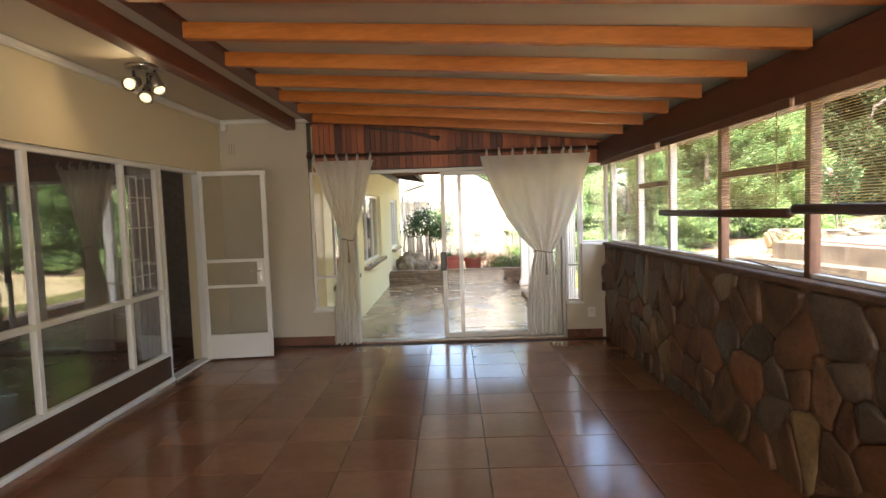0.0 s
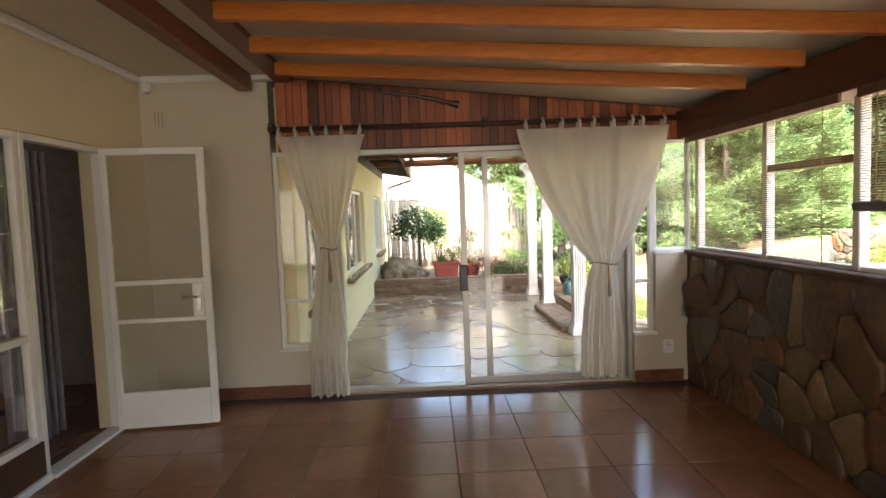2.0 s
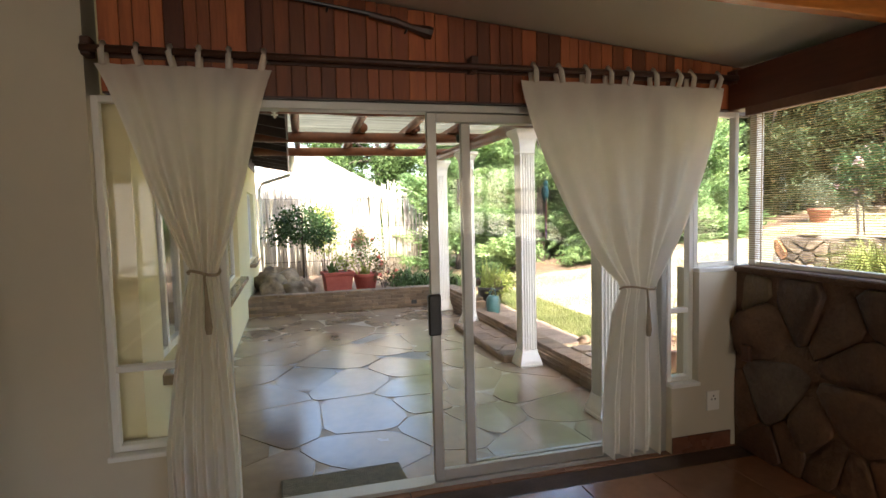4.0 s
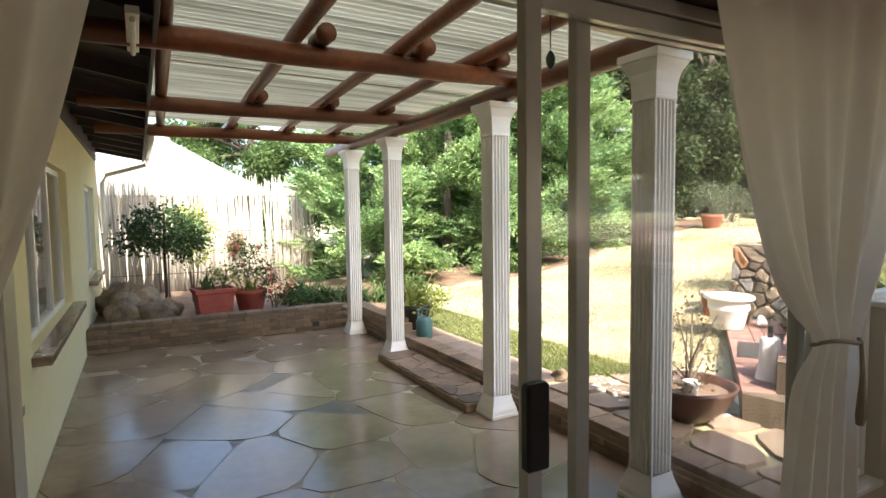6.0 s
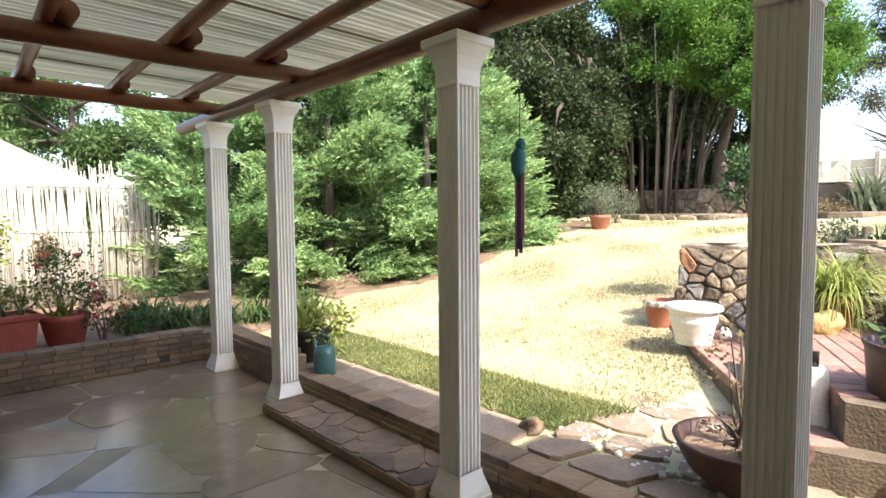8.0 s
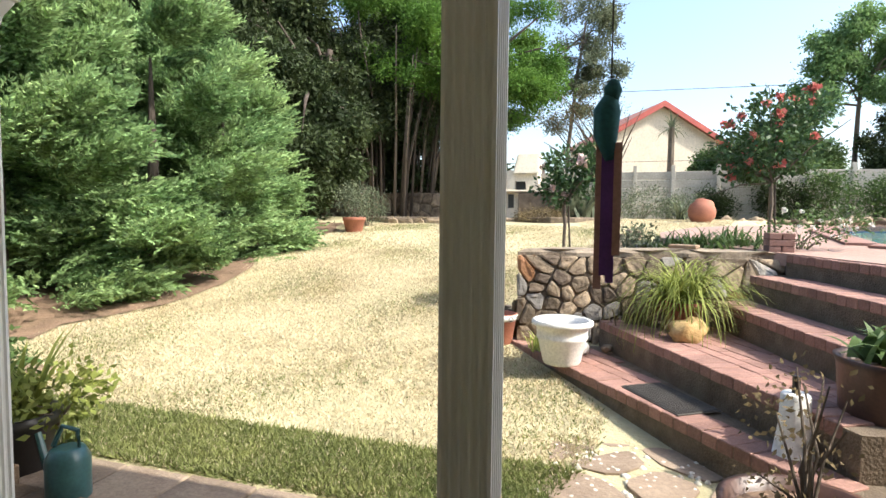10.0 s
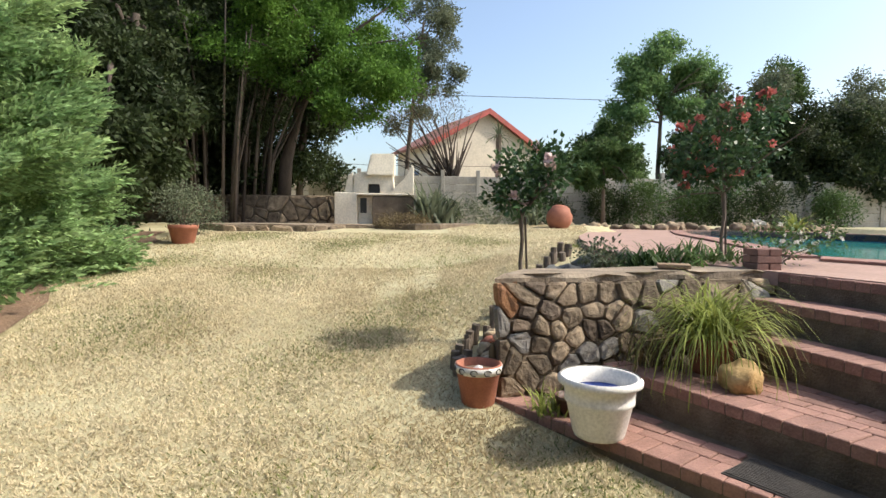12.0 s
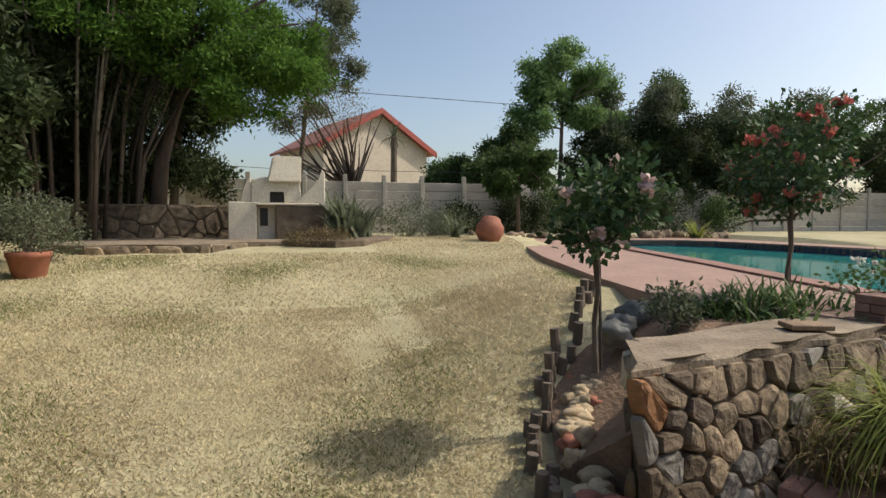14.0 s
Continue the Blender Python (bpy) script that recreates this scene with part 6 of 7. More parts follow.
part("trunk", tube([(0, 0, -0.1), (0, 0.05, 1.0), (0, 0, 2.1)], [0.13, 0.10, 0.06], 8), bark_dark, bare)
p, d = clumps(rt, [(0, 1.0, 4.2, 1.0, 1.9, 1.0)], 240, 12, 0.16, 0.3)
part("crown", leaves("crown", p, d, 0.08, 0.03, leaf_dry, rt), None, bare)
palm = tuft("palm_tree", "palm crown above the roofs", (31.0, 6.35, 5.9), 46, 1.1, 0.09, leaf_grey, 12, 1.9, 0.5, 0.03, "palm")
part("trunk", tube([(0, 0, -4.8), (0.05, 0, -2), (0, 0, 0.1)], [0.2, 0.17, 0.15], 8), bark, palm)

# ---- beds and pots in the garden ----
tuft("strelitzia", "tall clump of stiff grey-green strap leaves", (16.6, 10.1, 1.34), 110, 1.25, 0.10, leaf_grey, 111, 0.75, 0.35, 0.22, "plant")
bush("shrub", "dry brown ground cover spilling over the bed edge", (15.0, 10.9, 1.30), [(0, 0, 0.08, 0.5, 0.75, 0.2)], 150, 14, 0.07, 0.06, 0.03, leaf_dry, 112, 3)
bush("shrub", "wide grey-brown scrubby bush before the fence", (18.6, 8.2, 1.3), [(0, 0, 0.45, 0.7, 1.3, 0.5), (0.3, -1.2, 0.4, 0.6, 0.8, 0.4)], 330, 14, 0.10, 0.09, 0.03, leaf_grey, 113, 6)
bush("shrub", "dark shrub by the pool fence", (21.2, -0.6, 1.25), [(0, 0, 0.6, 0.6, 0.9, 0.6)], 150, 14, 0.1, 0.09, 0.05, leaf_dark, 114, 4)
for k, (x, y, s_) in enumerate(((21.4, 2.2, 1.5), (21.5, -2.6, 1.6), (21.4, -5.0, 1.2), (21.3, 9.6, 0.8), (21.5, 0.4, 1.3), (21.4, 3.6, 1.2), (21.6, -1.0, 1.9), (21.6, 5.6, 0.9))):
    bush("shrub", "dark green shrub against the concrete fence", (x, y, 1.22), [(0, 0, 0.55 * s_, 0.5, 0.7 * s_, 0.6 * s_), (0, 0.3, 0.8 * s_, 0.4, 0.4 * s_, 0.4 * s_)], 300, 14, 0.13, 0.10, 0.045, leaf_dark if k % 2 else leaf_mid, 130 + k, 4, group="fence shrubs")
tuft("pot_plant", "spiky agave-like plant behind the urn", (17.6, 7.2, 1.3), 40, 0.9, 0.06, leaf_grey, 115, 0.9, 0.5)
tuft("cycad", "arching palm-like plant beyond the pool", (18.8, -1.6, 1.2), 40, 1.0, 0.08, leaf_yellow, 116, 1.1, 0.7)
bush("shrub", "rounded twiggy shrub in a red pot", (12.15, 15.0, 1.28), [(0, 0, 0.45, 0.42, 0.42, 0.42)], 150, 12, 0.08, 0.06, 0.025, leaf_grey, 117, 8)
pot((12.15, 15.0, 0.955), scaled(FLOWERPOT, 0.27, 0.36), terracotta, "red clay pot at the lawn edge", fill=soil)
bush("shrub", "grey twiggy bush beside the terrace", (13.3, 15.2, 1.05), [(0, 0, 0.55, 0.5, 0.5, 0.5)], 170, 12, 0.09, 0.06, 0.025, leaf_grey, 118, 9)
pot((15.6, 6.95, 1.24), [(0.14, 0), (0.26, 0.10), (0.34, 0.28), (0.33, 0.42), (0.25, 0.55), (0.24, 0.60)], terracotta, "round red clay urn tipped on its side", "urn", lean=24)
rk = np.random.default_rng(6)
for k in range(26):
    y = 7.4 - k * 0.42
    rock((19.2 + 0.35 * math.sin(k), y, deck_z(20) - 0.03), (rk.uniform(0.12, 0.24), rk.uniform(0.14, 0.26), rk.uniform(0.10, 0.2)), k + 20, stone_out, "pale rounded stone edging the pool bed", "pool edge stones")
setting("pool_bed", box(19.4, 22.2, -8, 7.6, 1.0, 1.24), soil, "soil bed along the fence", "soil")


def standard_rose(at, height, crown, n, seed, petals, count, label):
    r = np.random.default_rng(seed)
    t = thing("standard_rose", label, "rose tree", at, 0, "standard roses")
    part("stem", tube([(0, 0, -0.05), (0.012, 0.01, height * 0.4), (-0.012, 0.0, height * 0.7), (-0.01, 0.02, height)], [0.022, 0.018, 0.019, 0.024], 8), bark, t)
    part("stake", tube([(0.05, -0.07, -0.05), (0.03, -0.03, height * 0.98)], 0.011, 6), bark_dark, t)
    for k in range(9):
        b = crown[k % len(crown)]
        e = Vector(b[:3]) + Vector(r.normal(size=3) * np.array(b[3:6]) * 0.6)
        s = Vector((0, 0, height))
        part("branch", tube([s, s.lerp(e, 0.5) + Vector((0, 0, 0.05)), e], [0.012, 0.008, 0.004], 5), bark, t)
    p, d = clumps(r, crown, n, 9, 0.05, 0.25)
    part("crown", leaves("crown", p, d, 0.068, 0.042, leaf_rose, r), None, t)
    q, dd = clumps(r, crown, count, 1, 0.0, 0.95)
    for k in range(count):
        pd = r.normal(size=(22, 3)) + np.array([0, 0, 0.5])
        part("rose_flower", leaves("rose_flower", np.repeat(q[k][None], 22, 0) + r.normal(size=(22, 3)) * 0.012, pd, 0.055, 0.05, petals, r), None, t)
    return t


standard_rose((6.45, 9.55, 0.80), 0.72, [(0, -0.05, 1.10, 0.30, 0.32, 0.25), (0, 0.06, 0.90, 0.22, 0.26, 0.14), (-0.05, -0.28, 1.17, 0.16, 0.18, 0.16)], 150, 5, petal_pink, 9, "standard rose with pale pink blooms beside the stone wall")
standard_rose((7.0, 7.35, 1.0), 0.78, [(0, 0, 1.30, 0.45, 0.55, 0.42), (0, -0.25, 1.6, 0.3, 0.35, 0.25), (0, 0.25, 1.15, 0.35, 0.4, 0.25), (0, 0.1, 0.95, 0.3, 0.45, 0.15)], 260, 6, petal_red, 24, "tall standard rose with coral red blooms by the pool")
tuft("agapanthus", "dense clump of green strap leaves on the bed", (6.75, 7.75, 0.98), 330, 0.42, 0.028, leaf_mid, 121, 1.0, 0.7, 0.22, "plant")
tuft("agapanthus", "dense clump of green strap leaves on the bed", (6.9, 8.25, 0.98), 200, 0.34, 0.024, leaf_mid, 122, 1.0, 0.7, 0.15, "plant")
bush("shrub", "small grey-green herb on the bed edge", (6.7, 8.75, 0.96), [(0, 0, 0.16, 0.15, 0.18, 0.14)], 60, 9, 0.05, 0.05, 0.025, leaf_grey, 123, 5)
bush("shrub", "straggly shrub with small white flowers", (6.35, 7.25, 1.04), [(0, 0, 0.26, 0.3, 0.35, 0.2), (0.0, -0.35, 0.30, 0.25, 0.3, 0.15)], 70, 8, 0.05, 0.045, 0.025, leaf_mid, 124, 12, 0.006, flowers=(petal_white, 18, 0.03))
gc = tuft("grass_clump", "big arching clump of striped grass in a clay pot", (5.18, 8.42, 0.60), 420, 0.72, 0.014, leaf_yellow, 125, 0.95, 1.35, 0.07, "ornamental grass", "", 7)
rgc = np.random.default_rng(128)
gd = rgc.normal(size=(140, 3)) * np.array([0.8, 0.8, 0.3]) + np.array([0, 0, -0.25])
part("dry_leaves", leaves("dry_leaves", gd * 0.10 + np.array([0, 0, 0.10]), gd, 0.34, 0.013, leaf_dry, rgc), None, gc, "dry brown hanging leaves")
pot((5.18, 8.42, 0.405), scaled(FLOWERPOT, 0.17, 0.26), terracotta, "clay pot under the arching grass", fill=soil)
wp = pot((4.62, 9.40, 0.18), [(0.145, 0), (0.155, 0.02), (0.195, 0.20), (0.208, 0.215), (0.208, 0.235), (0.205, 0.24), (0.212, 0.31), (0.238, 0.32), (0.242, 0.345), (0.236, 0.36)], white_clay, "large white pot with a blue and ochre dish inside", "white_pot", deep=True)
part("rim", lathe([(0.236, 0.318), (0.250, 0.324), (0.252, 0.350), (0.236, 0.366)], 28, cap=False), white_clay, wp, "rolled white rim", True)
dish = thing("dish", "blue and ochre glazed dish lying in the white pot", "dish", (4.58, 9.30, 0.44))
part("plate", lathe([(0.05, 0), (0.13, 0.006), (0.155, 0.02)], 24), surf("ochre_glaze", (0.45, 0.33, 0.12), (0.55, 0.42, 0.2), 12, 0.35, 0.03, 50), dish, "", True)
part("band", lathe([(0.156, 0.022), (0.178, 0.066), (0.172, 0.07)], 24, cap=False), surf("blue_glaze", (0.05, 0.09, 0.35), (0.1, 0.16, 0.5), 12, 0.3, 0.03, 50), dish, "blue glazed rim")
dish.matrix_world = pose(4.62, 9.40, 0.385)
band = surf("white_scroll_band", (0.70, 0.68, 0.62), (0.78, 0.76, 0.70), 10, 0.6, 0.05, 50)
dp = pot((5.32, 10.06, 0.14), scaled(FLOWERPOT, 0.165, 0.30), terracotta, "clay pot with a white scroll band", "banded_pot", fill=soil, rim=(0.235, 0.292, band))
for k in range(11):
    a = 2 * math.pi * k / 11
    x, y = 0.172 * math.cos(a), 0.172 * math.sin(a)
    ring = [(x - 0.026 * math.sin(a) * math.cos(q), y + 0.026 * math.cos(a) * math.cos(q), 0.263 + 0.02 * math.sin(q)) for q in np.linspace(0, 5.2, 9)]
    part("scroll", tube(ring, 0.0045, 5), black_plastic, dp)
cac = thing("cactus", "stubby grey-green cactus in the banded pot", "cactus", (5.47, 9.94, 0.38))
for k, (dx, dy, hh) in enumerate(((0.0, 0.0, 0.17), (0.06, -0.05, 0.14), (-0.05, -0.05, 0.12), (0.02, -0.10, 0.16))):
    part("stem", tube([(dx, dy, -0.25), (dx * 1.3, dy * 1.2, hh * 0.6), (dx * 1.5, dy * 1.3, hh)], [0.026, 0.03, 0.014], 8), leaf_dry, cac, "", True)
rock((5.32, 10.06, 0.37), (0.04, 0.035, 0.03), 90, white_clay, "small white pebble in the clay pot", "pebbles")
rock((4.78, 8.42, 0.405), (0.15, 0.12, 0.12), 91, surf("ochre_stone", (0.36, 0.22, 0.08), (0.52, 0.36, 0.16), 6, 0.85, 0.5, 30), "ochre-coloured rock on the brick step", "step rocks")
tuft("succulent", "spiky green succulent at the foot of the wall", (5.02, 9.62, 0.17), 60, 0.22, 0.016, leaf_yellow, 126, 0.8, 0.3, 0.06)
pot((4.98, 9.48, 0.18), scaled(FLOWERPOT, 0.10, 0.13), dark_terracotta, "small brown pot at the foot of the wall", fill=soil)
rock((4.98, 9.25, 0.20), (0.06, 0.05, 0.06), 92, white_clay, "white stone on the step", "step rocks")
rock((5.08, 9.05, 0.20), (0.05, 0.05, 0.04), 93, stone_out, "grey stone on the step", "step rocks")
tuft("dry_grass", "dry brown grass growing before the stone wall", (5.38, 8.75, 0.40), 90, 0.45, 0.010, leaf_dry, 127, 0.7, 0.9, 0.1, "grass")
rubber = surf("worn_grey_rubber", (0.05, 0.044, 0.038), (0.10, 0.088, 0.075), 7, 0.8, 0.3, 60)
slab = thing("step_mat", "dark ribbed rubber mat lying on the brick step", "mat", (3.92, 8.64, 0.183), 33)
part("backing", box(-0.30, 0.30, -0.16, 0.16, 0, 0.008, 0.003), rubber, slab)
rib_me = mesh_of("rib", box(-0.29, 0.29, -0.005, 0.005, 0.008, 0.015, 0.002), rubber)
for k in range(17):
    share("rib", rib_me, slab, pose(0, -0.144 + k * 0.018, 0))
br2 = tagged(part("loose_tile", box(-0.13, 0.13, -0.09, 0.09, 0, 0.035, 0.006), kerb_brick), "flat brown tile lying on the wall capping", "tile")
br2.matrix_world = pose(5.95, 8.35, 1.085, 0, 0, 70)
# log edging and stones beside the bed
EDGE = [(5.62, 10.2), (6.0, 10.22), (6.5, 10.08), (7.05, 9.62), (7.5, 9.2), (8.1, 8.65)]
log_me = [mesh_of("edging_log", tube([(0, 0, -0.14), (0.005, 0, 0.06), (0.008, 0, 0.07 + 0.028 * k)], [0.042, 0.04, 0.038], 10), bark) for k in range(4)]
re_ = np.random.default_rng(8)
cum = [0]
for a, b in zip(EDGE, EDGE[1:]):
    cum.append(cum[-1] + math.hypot(b[0] - a[0], b[1] - a[1]))
edging = thing("log_edging", "upright short log edging round the bed", "edging", (0, 0, 0))
for k in range(38):
    s = cum[-1] * (k + 0.5) / 38
    x, y = np.interp(s, cum, [p[0] for p in EDGE]), np.interp(s, cum, [p[1] for p in EDGE])
    if re_.uniform() < 0.74:
        share("edging_log", log_me[k % 4], edging, pose(x + re_.uniform(-0.07, 0.07), y - 0.06 + re_.uniform(-0.08, 0.05), lie(x, y) + 0.02 + re_.uniform(-0.03, 0.05), re_.uniform(-7, 7), re_.uniform(-7, 7), k * 50))
pale = surf("pale_buff_stone", (0.40, 0.29, 0.17), (0.56, 0.44, 0.29), 6, 0.85, 0.4, 30, rand=0.2)
grey_stone = surf("round_grey_stone", (0.11, 0.11, 0.10), (0.19, 0.19, 0.175), 5, 0.7, 0.3, 30)
for k in range(44):
    s = re_.uniform(0.0, 0.85)
    x = 5.62 + 1.5 * s + re_.uniform(-0.12, 0.12)
    y = 10.0 - 0.75 * s ** 1.5 + re_.uniform(-0.16, 0.05)
    z = float(np.interp(s, [0, 1], [0.22, 0.62]))
    rock((x, y, z), (re_.uniform(0.05, 0.12), re_.uniform(0.05, 0.10), re_.uniform(0.035, 0.065)), k + 50, pale if k % 7 else terracotta, "buff stone in the rockery beside the wall", "rockery stones")
for k, (x, y, z, s) in enumerate(((6.85, 9.15, 0.86, 0.14), (7.05, 8.95, 0.88, 0.13), (7.25, 8.7, 0.92, 0.15), (5.72, 10.05, 0.2, 0.12))):
    rock((x, y, z), (s, s * 0.9, s * 0.75), 80 + k, grey_stone if k < 3 else terracotta, "rounded grey stone on the bed", "rockery stones")


# the pool garden, from the stone wall to the far fence, lies a little south
for ob in [o for o in scene.objects if o not in standing_before and o.parent is None and o.name.split(".")[0] not in ("juniper", "reed_fence", "thatched_hut", "juniper_bed")]:
    ob.matrix_world = Matrix.Translation((0, -0.12, 0)) @ ob.matrix_world

# ---- grass ----
rg = np.random.default_rng(17)
def grass(name, label, n, xs, ys, length, width, material, keep):
    x, y = rg.uniform(*xs, n), rg.uniform(*ys, n)
    m = keep(x, y)
    x, y = x[m], y[m]
    z = lie_all(x, y) - 0.005
    d = rg.normal(size=(len(x), 3)) * np.array([0.9, 0.9, 0.2]) + np.array([0, 0, 0.75])
    ob = part(name, leaves(name, np.stack([x, y, z], 1), d, length, width, material, rg, 0.1), None)
    return tagged(ob, label, "grass", "", "stuff")


def on_lawn(x, y):
    ok = (x > 2.45) & ~((x > 5.3) & (x < 8.6) & (y < np.interp(x, [5.3, 5.5, 6.0, 6.6, 7.1, 7.6, 8.3, 8.6], [9.95, 10.06, 10.05, 9.88, 9.42, 9.0, 8.3, 8.25])))
    ok &= ~((x <= 5.3) & (y < np.interp(x, [2.4, 3.3, 4.0, 5.3], [9.3, 8.95, 8.9, 9.85])))
    ok &= ~((x >= 8.6) & (y < np.interp(x, [8.4, 11.2, 15, 19.6], [8.32, 7.58, 6.22, 5.05])))
    ok &= y < np.interp(x, [2, 4.5, 6.8, 9, 12, 14], [13.6, 14.9, 14.2, 15.4, 15.4, 16])
    ok &= ~((x > 13.9) & (y > 9.7))
    return ok


def patchy(x, y):
    return on_lawn(x, y) & (np.sin(x * 2.1 + 1.3 * np.sin(y * 1.7)) + np.sin(y * 2.6 + x * 0.7) + rg.normal(size=len(x)) * 0.7 > 0.9)


grass("lawn_grass", "short dry straw-coloured lawn grass", 260000, (2.4, 10.0), (8.3, 15.2), 0.045, 0.009, blade_dry, on_lawn)
grass("lawn_grass", "short dry straw-coloured lawn grass", 90000, (9.5, 18.5), (5.3, 15.5), 0.05, 0.014, blade_dry, on_lawn)
grass("green_grass", "greener patches in the dry lawn", 190000, (2.4, 14.0), (8.0, 15.2), 0.045, 0.009, blade_green, patchy)
grass("green_grass", "green strip of grass in the shade of the patio", 60000, (2.42, 3.1), (8.8, 13.4), 0.06, 0.010, blade_green, on_lawn)

# ---- pieces: planks of the gable ----
rp_ = np.random.default_rng(2)
x = -1.608
while x < 1.84:
    w = rp_.choice((0.055, 0.07, 0.085))
    x1 = min(x + w, 1.85)
    ztop = 2.658 - (x1 + 1.61) * 0.102
    bm = box(x + 0.0012, x1 - 0.0012, Y_N + rp_.uniform(-0.002, 0.004), Y_N + 0.019, 2.062, ztop, 0.002)
    part("plank", bm, plank_wood, gable)
    x = x1
part("batten", box(-1.6, 1.84, Y_N - 0.012, Y_N - 0.003, 2.205, 2.235, 0.003), dark_wood, gable)
part("lower_edge", box(-1.6, 1.84, Y_N - 0.006, Y_N + 0.018, 2.052, 2.0615), dark_wood, gable)

# ---- pieces: floor tiles ----
TS = 0.451
tile_me = mesh_of("tile", box(-TS / 2 + 0.0025, TS / 2 - 0.0025, -TS / 2 + 0.0025, TS / 2 - 0.0025, -0.009, 0.0, 0.0018), floor_tile)
tx0, ty0 = -0.275 + TS / 2, 5.03 + TS / 2
for i in range(-6, 5):
    for j in range(-18, 4):
        cx, cy = tx0 + i * TS, ty0 + j * TS
        if X_W - 0.2 < cx < X_E + 0.1 and Y_S - 0.1 < cy < Y_N - TS / 2 + 0.05:
            share("tile", tile_me, floor, pose(cx, cy, 0, rp_.uniform(-0.05, 0.05), rp_.uniform(-0.05, 0.05), 90 * rp_.integers(4)))
edge_me = mesh_of("tile", box(-TS / 2 + 0.0025, TS / 2 - 0.0025, -0.055, 0.055, -0.009, 0.0, 0.0018), floor_tile)
for i in range(-6, 5):
    cx = tx0 + i * TS
    if X_W - 0.2 < cx < X_E + 0.1:
        share("tile", edge_me, floor, pose(cx, 6.60, 0))

# ---- pieces: crazy paving ----
def flagstones(parent, x0, x1, y0, y1, size, z, gap, material, seed, name="flagstone", thick=0.03):
    r = np.random.default_rng(seed)
    for poly in cut_cells(jitter_sites(r, x0, x1, y0, y1, size, 0.46), x0, x1, y0, y1):
        q, c = shrunk(poly, gap, r, 0.02)
        if len(q) < 4:
            continue
        bm = prism([(a - c[0], b - c[1]) for a, b in q], -thick, 0.0, bevel=0.0025)
        ob = part(name, bm, material, parent)
        ob.matrix_basis = pose(c[0], c[1], z + r.uniform(-0.003, 0.003), r.uniform(-0.35, 0.35), r.uniform(-0.35, 0.35))


flagstones(patio, -1.56, 1.80, Y_N + 0.26, 13.42, 0.66, PAT_Z, 0.0055, slate, 41)

# ---- pieces: indoor rubble wall ----
def rubble(parent, m, L_, H_, size, depth, gap, material, seed, tint=(), z0=0.0, soft=False):
    """Stones set in a wall whose own axes are along, up, out; tint: other stones among them."""
    r = np.random.default_rng(seed)
    sites = [q for q in jitter_sites(r, 0, L_, z0, H_, size * 0.86, 0.49) if r.uniform() > 0.30]
    for poly in cut_cells(sites, 0, L_, z0, H_):
        q, c = shrunk(poly, gap, r, 0.07)
        if len(q) < 4:
            continue
        pick = material if not tint or r.uniform() > 0.42 else tint[r.integers(len(tint))]
        ob = part("stone", stone_bm(q, c, depth * r.uniform(0.6, 1.3), r), pick, parent, "", soft)
        ob.matrix_basis = m @ pose(c[0], c[1], 0, r.uniform(-4, 4), r.uniform(-4, 4))


rust = surf("rust_red_stone", (0.105, 0.045, 0.023), (0.19, 0.088, 0.042), 5, 0.6, 0.4, 26, rand=0.35)
slate_stone = surf("dark_grey_wall_stone", (0.07, 0.048, 0.034), (0.13, 0.095, 0.07), 5, 0.45, 0.5, 24, rand=0.3)
ochre_wall = surf("ochre_brown_wall_stone", (0.13, 0.082, 0.04), (0.23, 0.155, 0.08), 5, 0.5, 0.5, 24, rand=0.3)
m_east = Matrix(((0, 0, -1, X_E - 0.06), (-1, 0, 0, Y_N - 0.01), (0, 1, 0, 0), (0, 0, 0, 1)))
rubble(east, m_east, 7.6, 1.08, 0.25, 0.017, 0.0015, stone_dark, 51, (rust, slate_stone, slate_stone, ochre_wall), 0.0, True)

# ---- pieces: garden retaining wall ----
m_rw = Matrix.Translation(WALL_A - wall_dir * 0.05) @ rot_wall @ pose(0, 0, 0, -11, 0, 0)
pale_stone = surf("pale_wall_stone", (0.40, 0.35, 0.28), (0.58, 0.53, 0.45), 5, 0.85, 0.5, 30, rand=0.2)
rust_out = surf("rust_orange_wall_stone", (0.20, 0.095, 0.045), (0.36, 0.18, 0.08), 6, 0.85, 0.7, 26, rand=0.25)
grey_out = surf("grey_wall_stone", (0.15, 0.135, 0.115), (0.30, 0.275, 0.24), 6, 0.85, 0.7, 26, rand=0.3)
dark_out = surf("dark_brown_wall_stone", (0.065, 0.045, 0.03), (0.15, 0.11, 0.075), 6, 0.85, 0.7, 26, rand=0.3)
GARDEN_STONES = (pale_stone, rust_out, grey_out, grey_out, dark_out, dark_out)
rubble(rwall, m_rw, wall_len + 0.05, 1.02, 0.165, 0.046, 0.010, stone_out, 52, GARDEN_STONES, 0.05)
rear = WALL_A + back * 0.62 + wall_dir * 0.42
end_dir = (WALL_A - rear).normalized()
end_out = Vector((end_dir.y, -end_dir.x, 0))
if end_out.y < 0:
    end_out = -end_out
m_end = Matrix.Translation(rear) @ Matrix((end_dir, Vector((0, 0, 1)), end_out)).transposed().to_4x4()
rubble(rwall, m_end, 0.56, 1.02, 0.2, 0.06, 0.016, stone_out, 53, GARDEN_STONES, 0.05)
m_bw = Matrix(((0, 0, -1, 17.9), (-1, 0, 0, 19.4), (0, 1, 0, 1.0), (0, 0, 0, 1)))
rubble(bwall, m_bw, 6.6, 1.12, 0.36, 0.06, 0.02, stone_out, 54, (), 0.15)
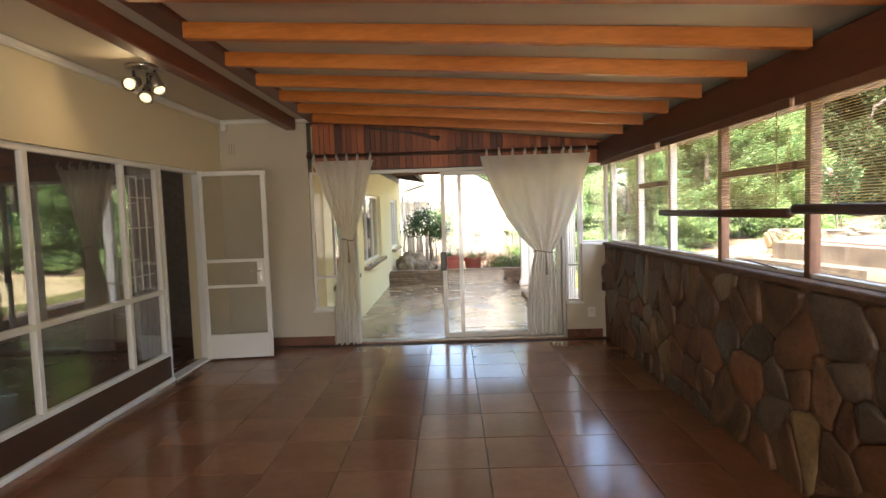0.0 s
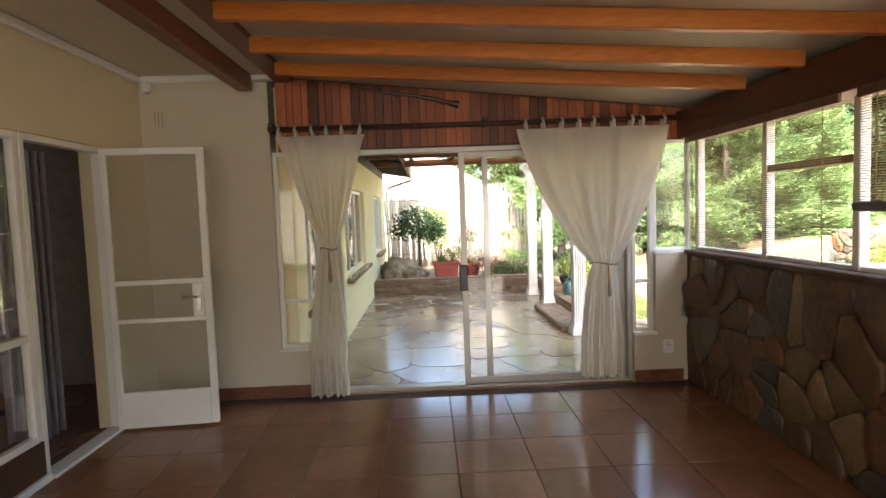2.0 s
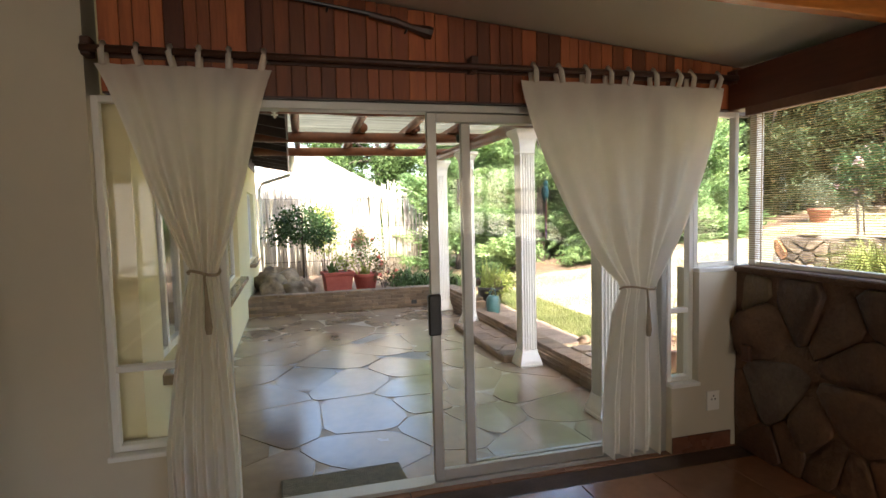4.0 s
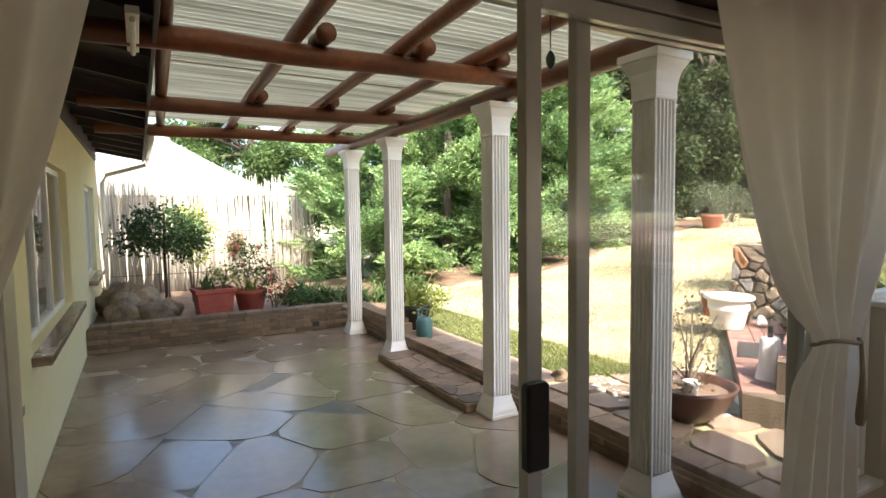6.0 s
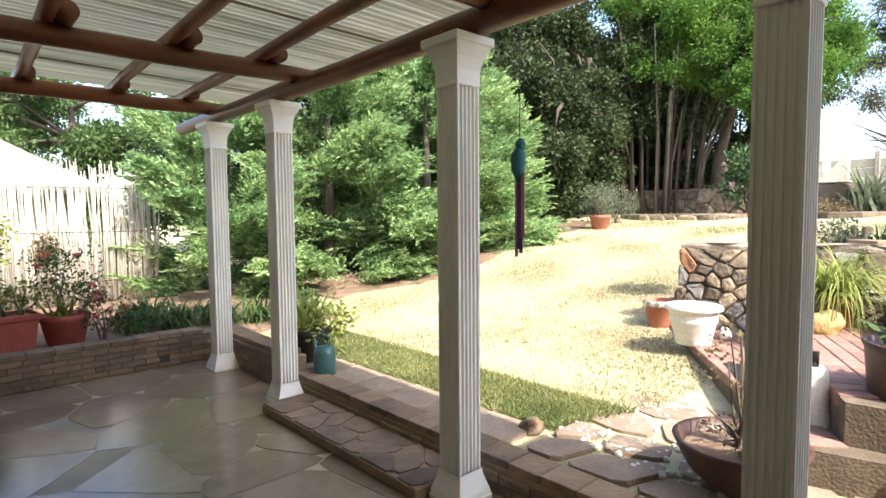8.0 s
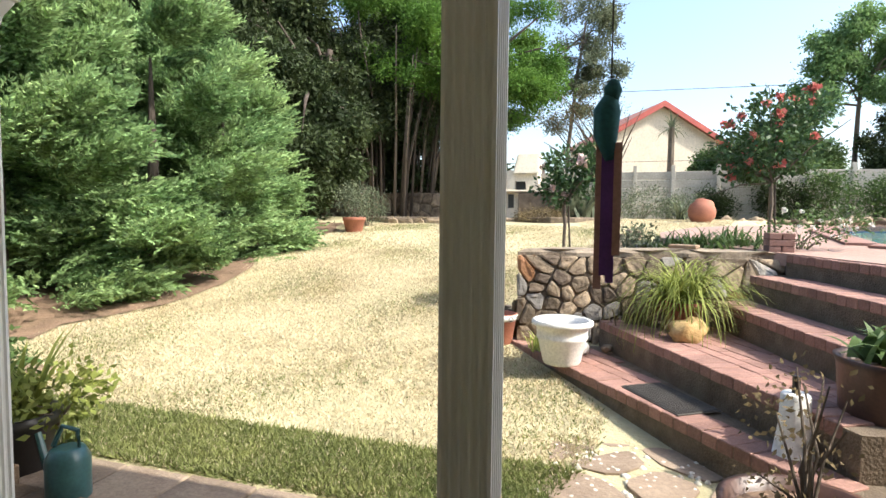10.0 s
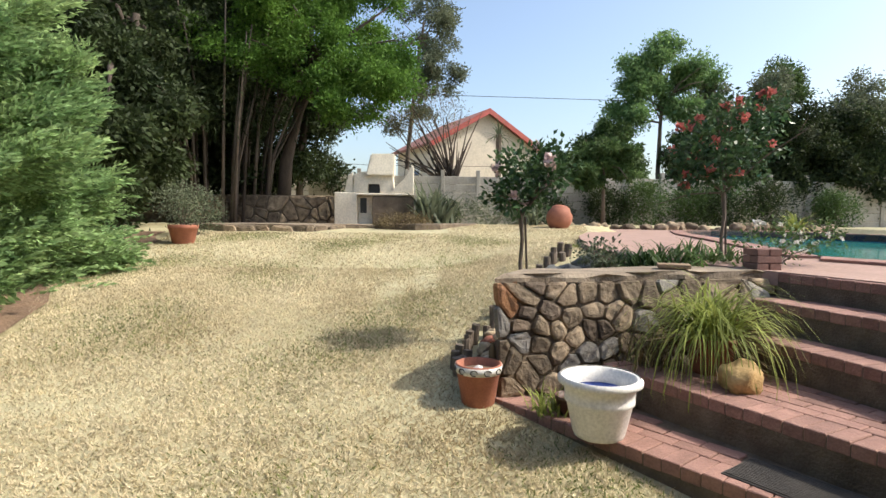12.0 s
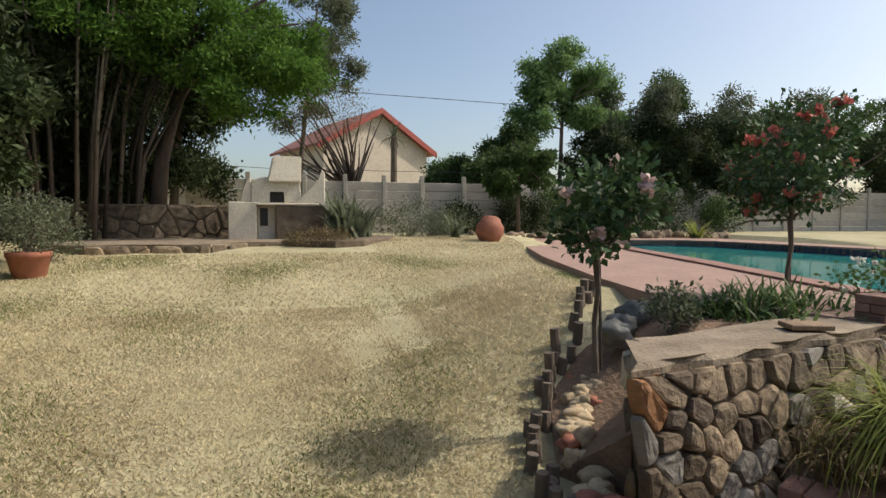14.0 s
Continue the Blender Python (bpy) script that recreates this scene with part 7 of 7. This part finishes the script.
for i, (a, b) in enumerate(zip(HEARTH[:6], HEARTH[1:6])):
    A_, B_ = Vector((*a, 1.02)), Vector((*b, 1.02))
    dd = (B_ - A_).normalized()
    oo = Vector((dd.y, -dd.x, 0))
    if oo.x > 0:
        oo = -oo
    rubble(hearth, Matrix.Translation(A_) @ Matrix((dd, Vector((0, 0, 1)), oo)).transposed().to_4x4(), (B_ - A_).length, 0.28, 0.26, 0.05, 0.015, stone_out, 60 + i)

# ---- pieces: brickwork ----
def brick_mesh(l, w, h, material):
    return mesh_of("brick", box(-l / 2, l / 2, -w / 2, w / 2, 0, h, 0.005), material)


face_me = brick_mesh(0.222, 0.03, 0.052, kerb_brick)
cap_me = brick_mesh(0.222, 0.205, 0.05, kerb_brick)
rbk = np.random.default_rng(4)
n = 15
for j in range(5):
    for i in range(n + (j % 2)):
        xx = -1.56 + 0.112 + i * 0.228 - (0.114 if j % 2 else 0)
        if -1.53 < xx < 1.72:
            share("brick", face_me, planter, pose(xx, 13.415 + rbk.uniform(-0.003, 0.003), -0.198 + j * 0.058))
for i in range(14):
    share("brick", cap_me, planter, pose(-1.42 + i * 0.228, 13.515, 0.092 + rbk.uniform(-0.002, 0.003), 0, 0, rbk.uniform(-1, 1)))
lw = bpy.data.objects["low_wall"]
for i in range(29):
    y = 6.95 + i * 0.228
    tall = y > 11.85
    share("brick", cap_me, lw, pose(1.905, y, (0.092 if tall else -0.052) + rbk.uniform(-0.003, 0.003), 0, 0, 90 + rbk.uniform(-1, 1)))
    for j in range(5 if tall else 2):
        share("brick", face_me, lw, pose(1.795, y + (0.05 if j % 2 else -0.05), -0.197 + 0.058 * j, 0, 0, 90))
pav_row = tagged(part("paver_strip", box(2.02, 2.40, 9.3, 13.3, -0.2, -0.075), soil), "row of sandstone pavers along the lawn edge", "paving", "", "structure")
pm = mesh_of("paver", box(-0.18, 0.18, -0.205, 0.205, 0, 0.05, 0.008), paver)
for i in range(9):
    share("paver", pm, pav_row, pose(2.21, 9.55 + i * 0.425, -0.075 + rbk.uniform(-0.004, 0.006), 0, 0, rbk.uniform(-1.5, 1.5)))
flagstones(tread, 1.385, 1.795, 9.43, 11.35, 0.27, -0.118, 0.006, kerb_brick, 46, "flagstone", 0.02)
cr = tagged(part("garden_paving", box(2.03, 4.0, 6.9, 9.25, -0.25, -0.062), soil), "irregular sandstone pavers set in pebbles", "paving", "", "structure")
flagstones(cr, 2.04, 3.9, 7.0, 9.25, 0.36, -0.02, 0.042, paver, 44, "paver", 0.05)
peb = surf("white_pebble", (0.50, 0.46, 0.38), (0.66, 0.62, 0.54), 9, 0.7, 0.2, 40, rand=0.2)
bm = bmesh.new()
bmesh.ops.create_icosphere(bm, subdivisions=1, radius=1)
peb_me = mesh_of("pebble", bm, peb, True)
for i in range(260):
    share("pebble", peb_me, cr, pose(rbk.uniform(2.3, 3.8), rbk.uniform(8.0, 9.25), -0.036, 0, 0, rbk.uniform(0, 180)) @ Matrix.Diagonal((rbk.uniform(0.018, 0.034), rbk.uniform(0.018, 0.03), 0.024, 1)))

# brick courses on the garden steps: headers along each front edge, running bricks behind
head_me = brick_mesh(0.105, 0.22, 0.075, step_brick)
run_me = brick_mesh(0.22, 0.105, 0.06, step_brick)
for k, (a, b, z) in enumerate(STEPS):
    A_, B_ = Vector((*a, 0)), Vector((*b, 0))
    dd = (B_ - A_).normalized()
    inn = Vector((-dd.y, dd.x, 0))
    if inn.y > 0:
        inn = -inn
    ang = math.degrees(math.atan2(dd.y, dd.x))
    cnt = int((B_ - A_).length / 0.11)
    for i in range(cnt):
        p = A_ + dd * (0.055 + i * 0.11) + inn * 0.105
        share("brick", head_me, step_obs[k], pose(p.x, p.y, z - 0.074 + rbk.uniform(-0.002, 0.003), 0, 0, ang + rbk.uniform(-0.7, 0.7)))
    for j in range(6 if k == 0 else (6 if k == 1 else 1)):
        for i in range(int((B_ - A_).length / 0.226)):
            p = A_ + dd * (0.12 + i * 0.226 + (0.113 if j % 2 else 0)) + inn * (0.275 + j * 0.111)
            if p.x < 5.30 + max(0, 8.6 - p.y) * 0.3 and not (k == 0 and p.y < 8.1 + (p.x - 3.0) * 0.47):
                share("brick", run_me, step_obs[k], pose(p.x, p.y, z - 0.06 + rbk.uniform(-0.002, 0.003), 0, 0, ang + rbk.uniform(-0.7, 0.7)))
pier = thing("brick_pier", "small red brick pier at the end of the stone wall", "pier", (6.12, 7.36, 1.06))
for j in range(3):
    for i in range(2):
        share("brick", run_me, pier, pose((i - 0.5) * 0.115 if j % 2 else 0, 0 if j % 2 else (i - 0.5) * 0.115, j * 0.064, 0, 0, 90 * (j % 2)))
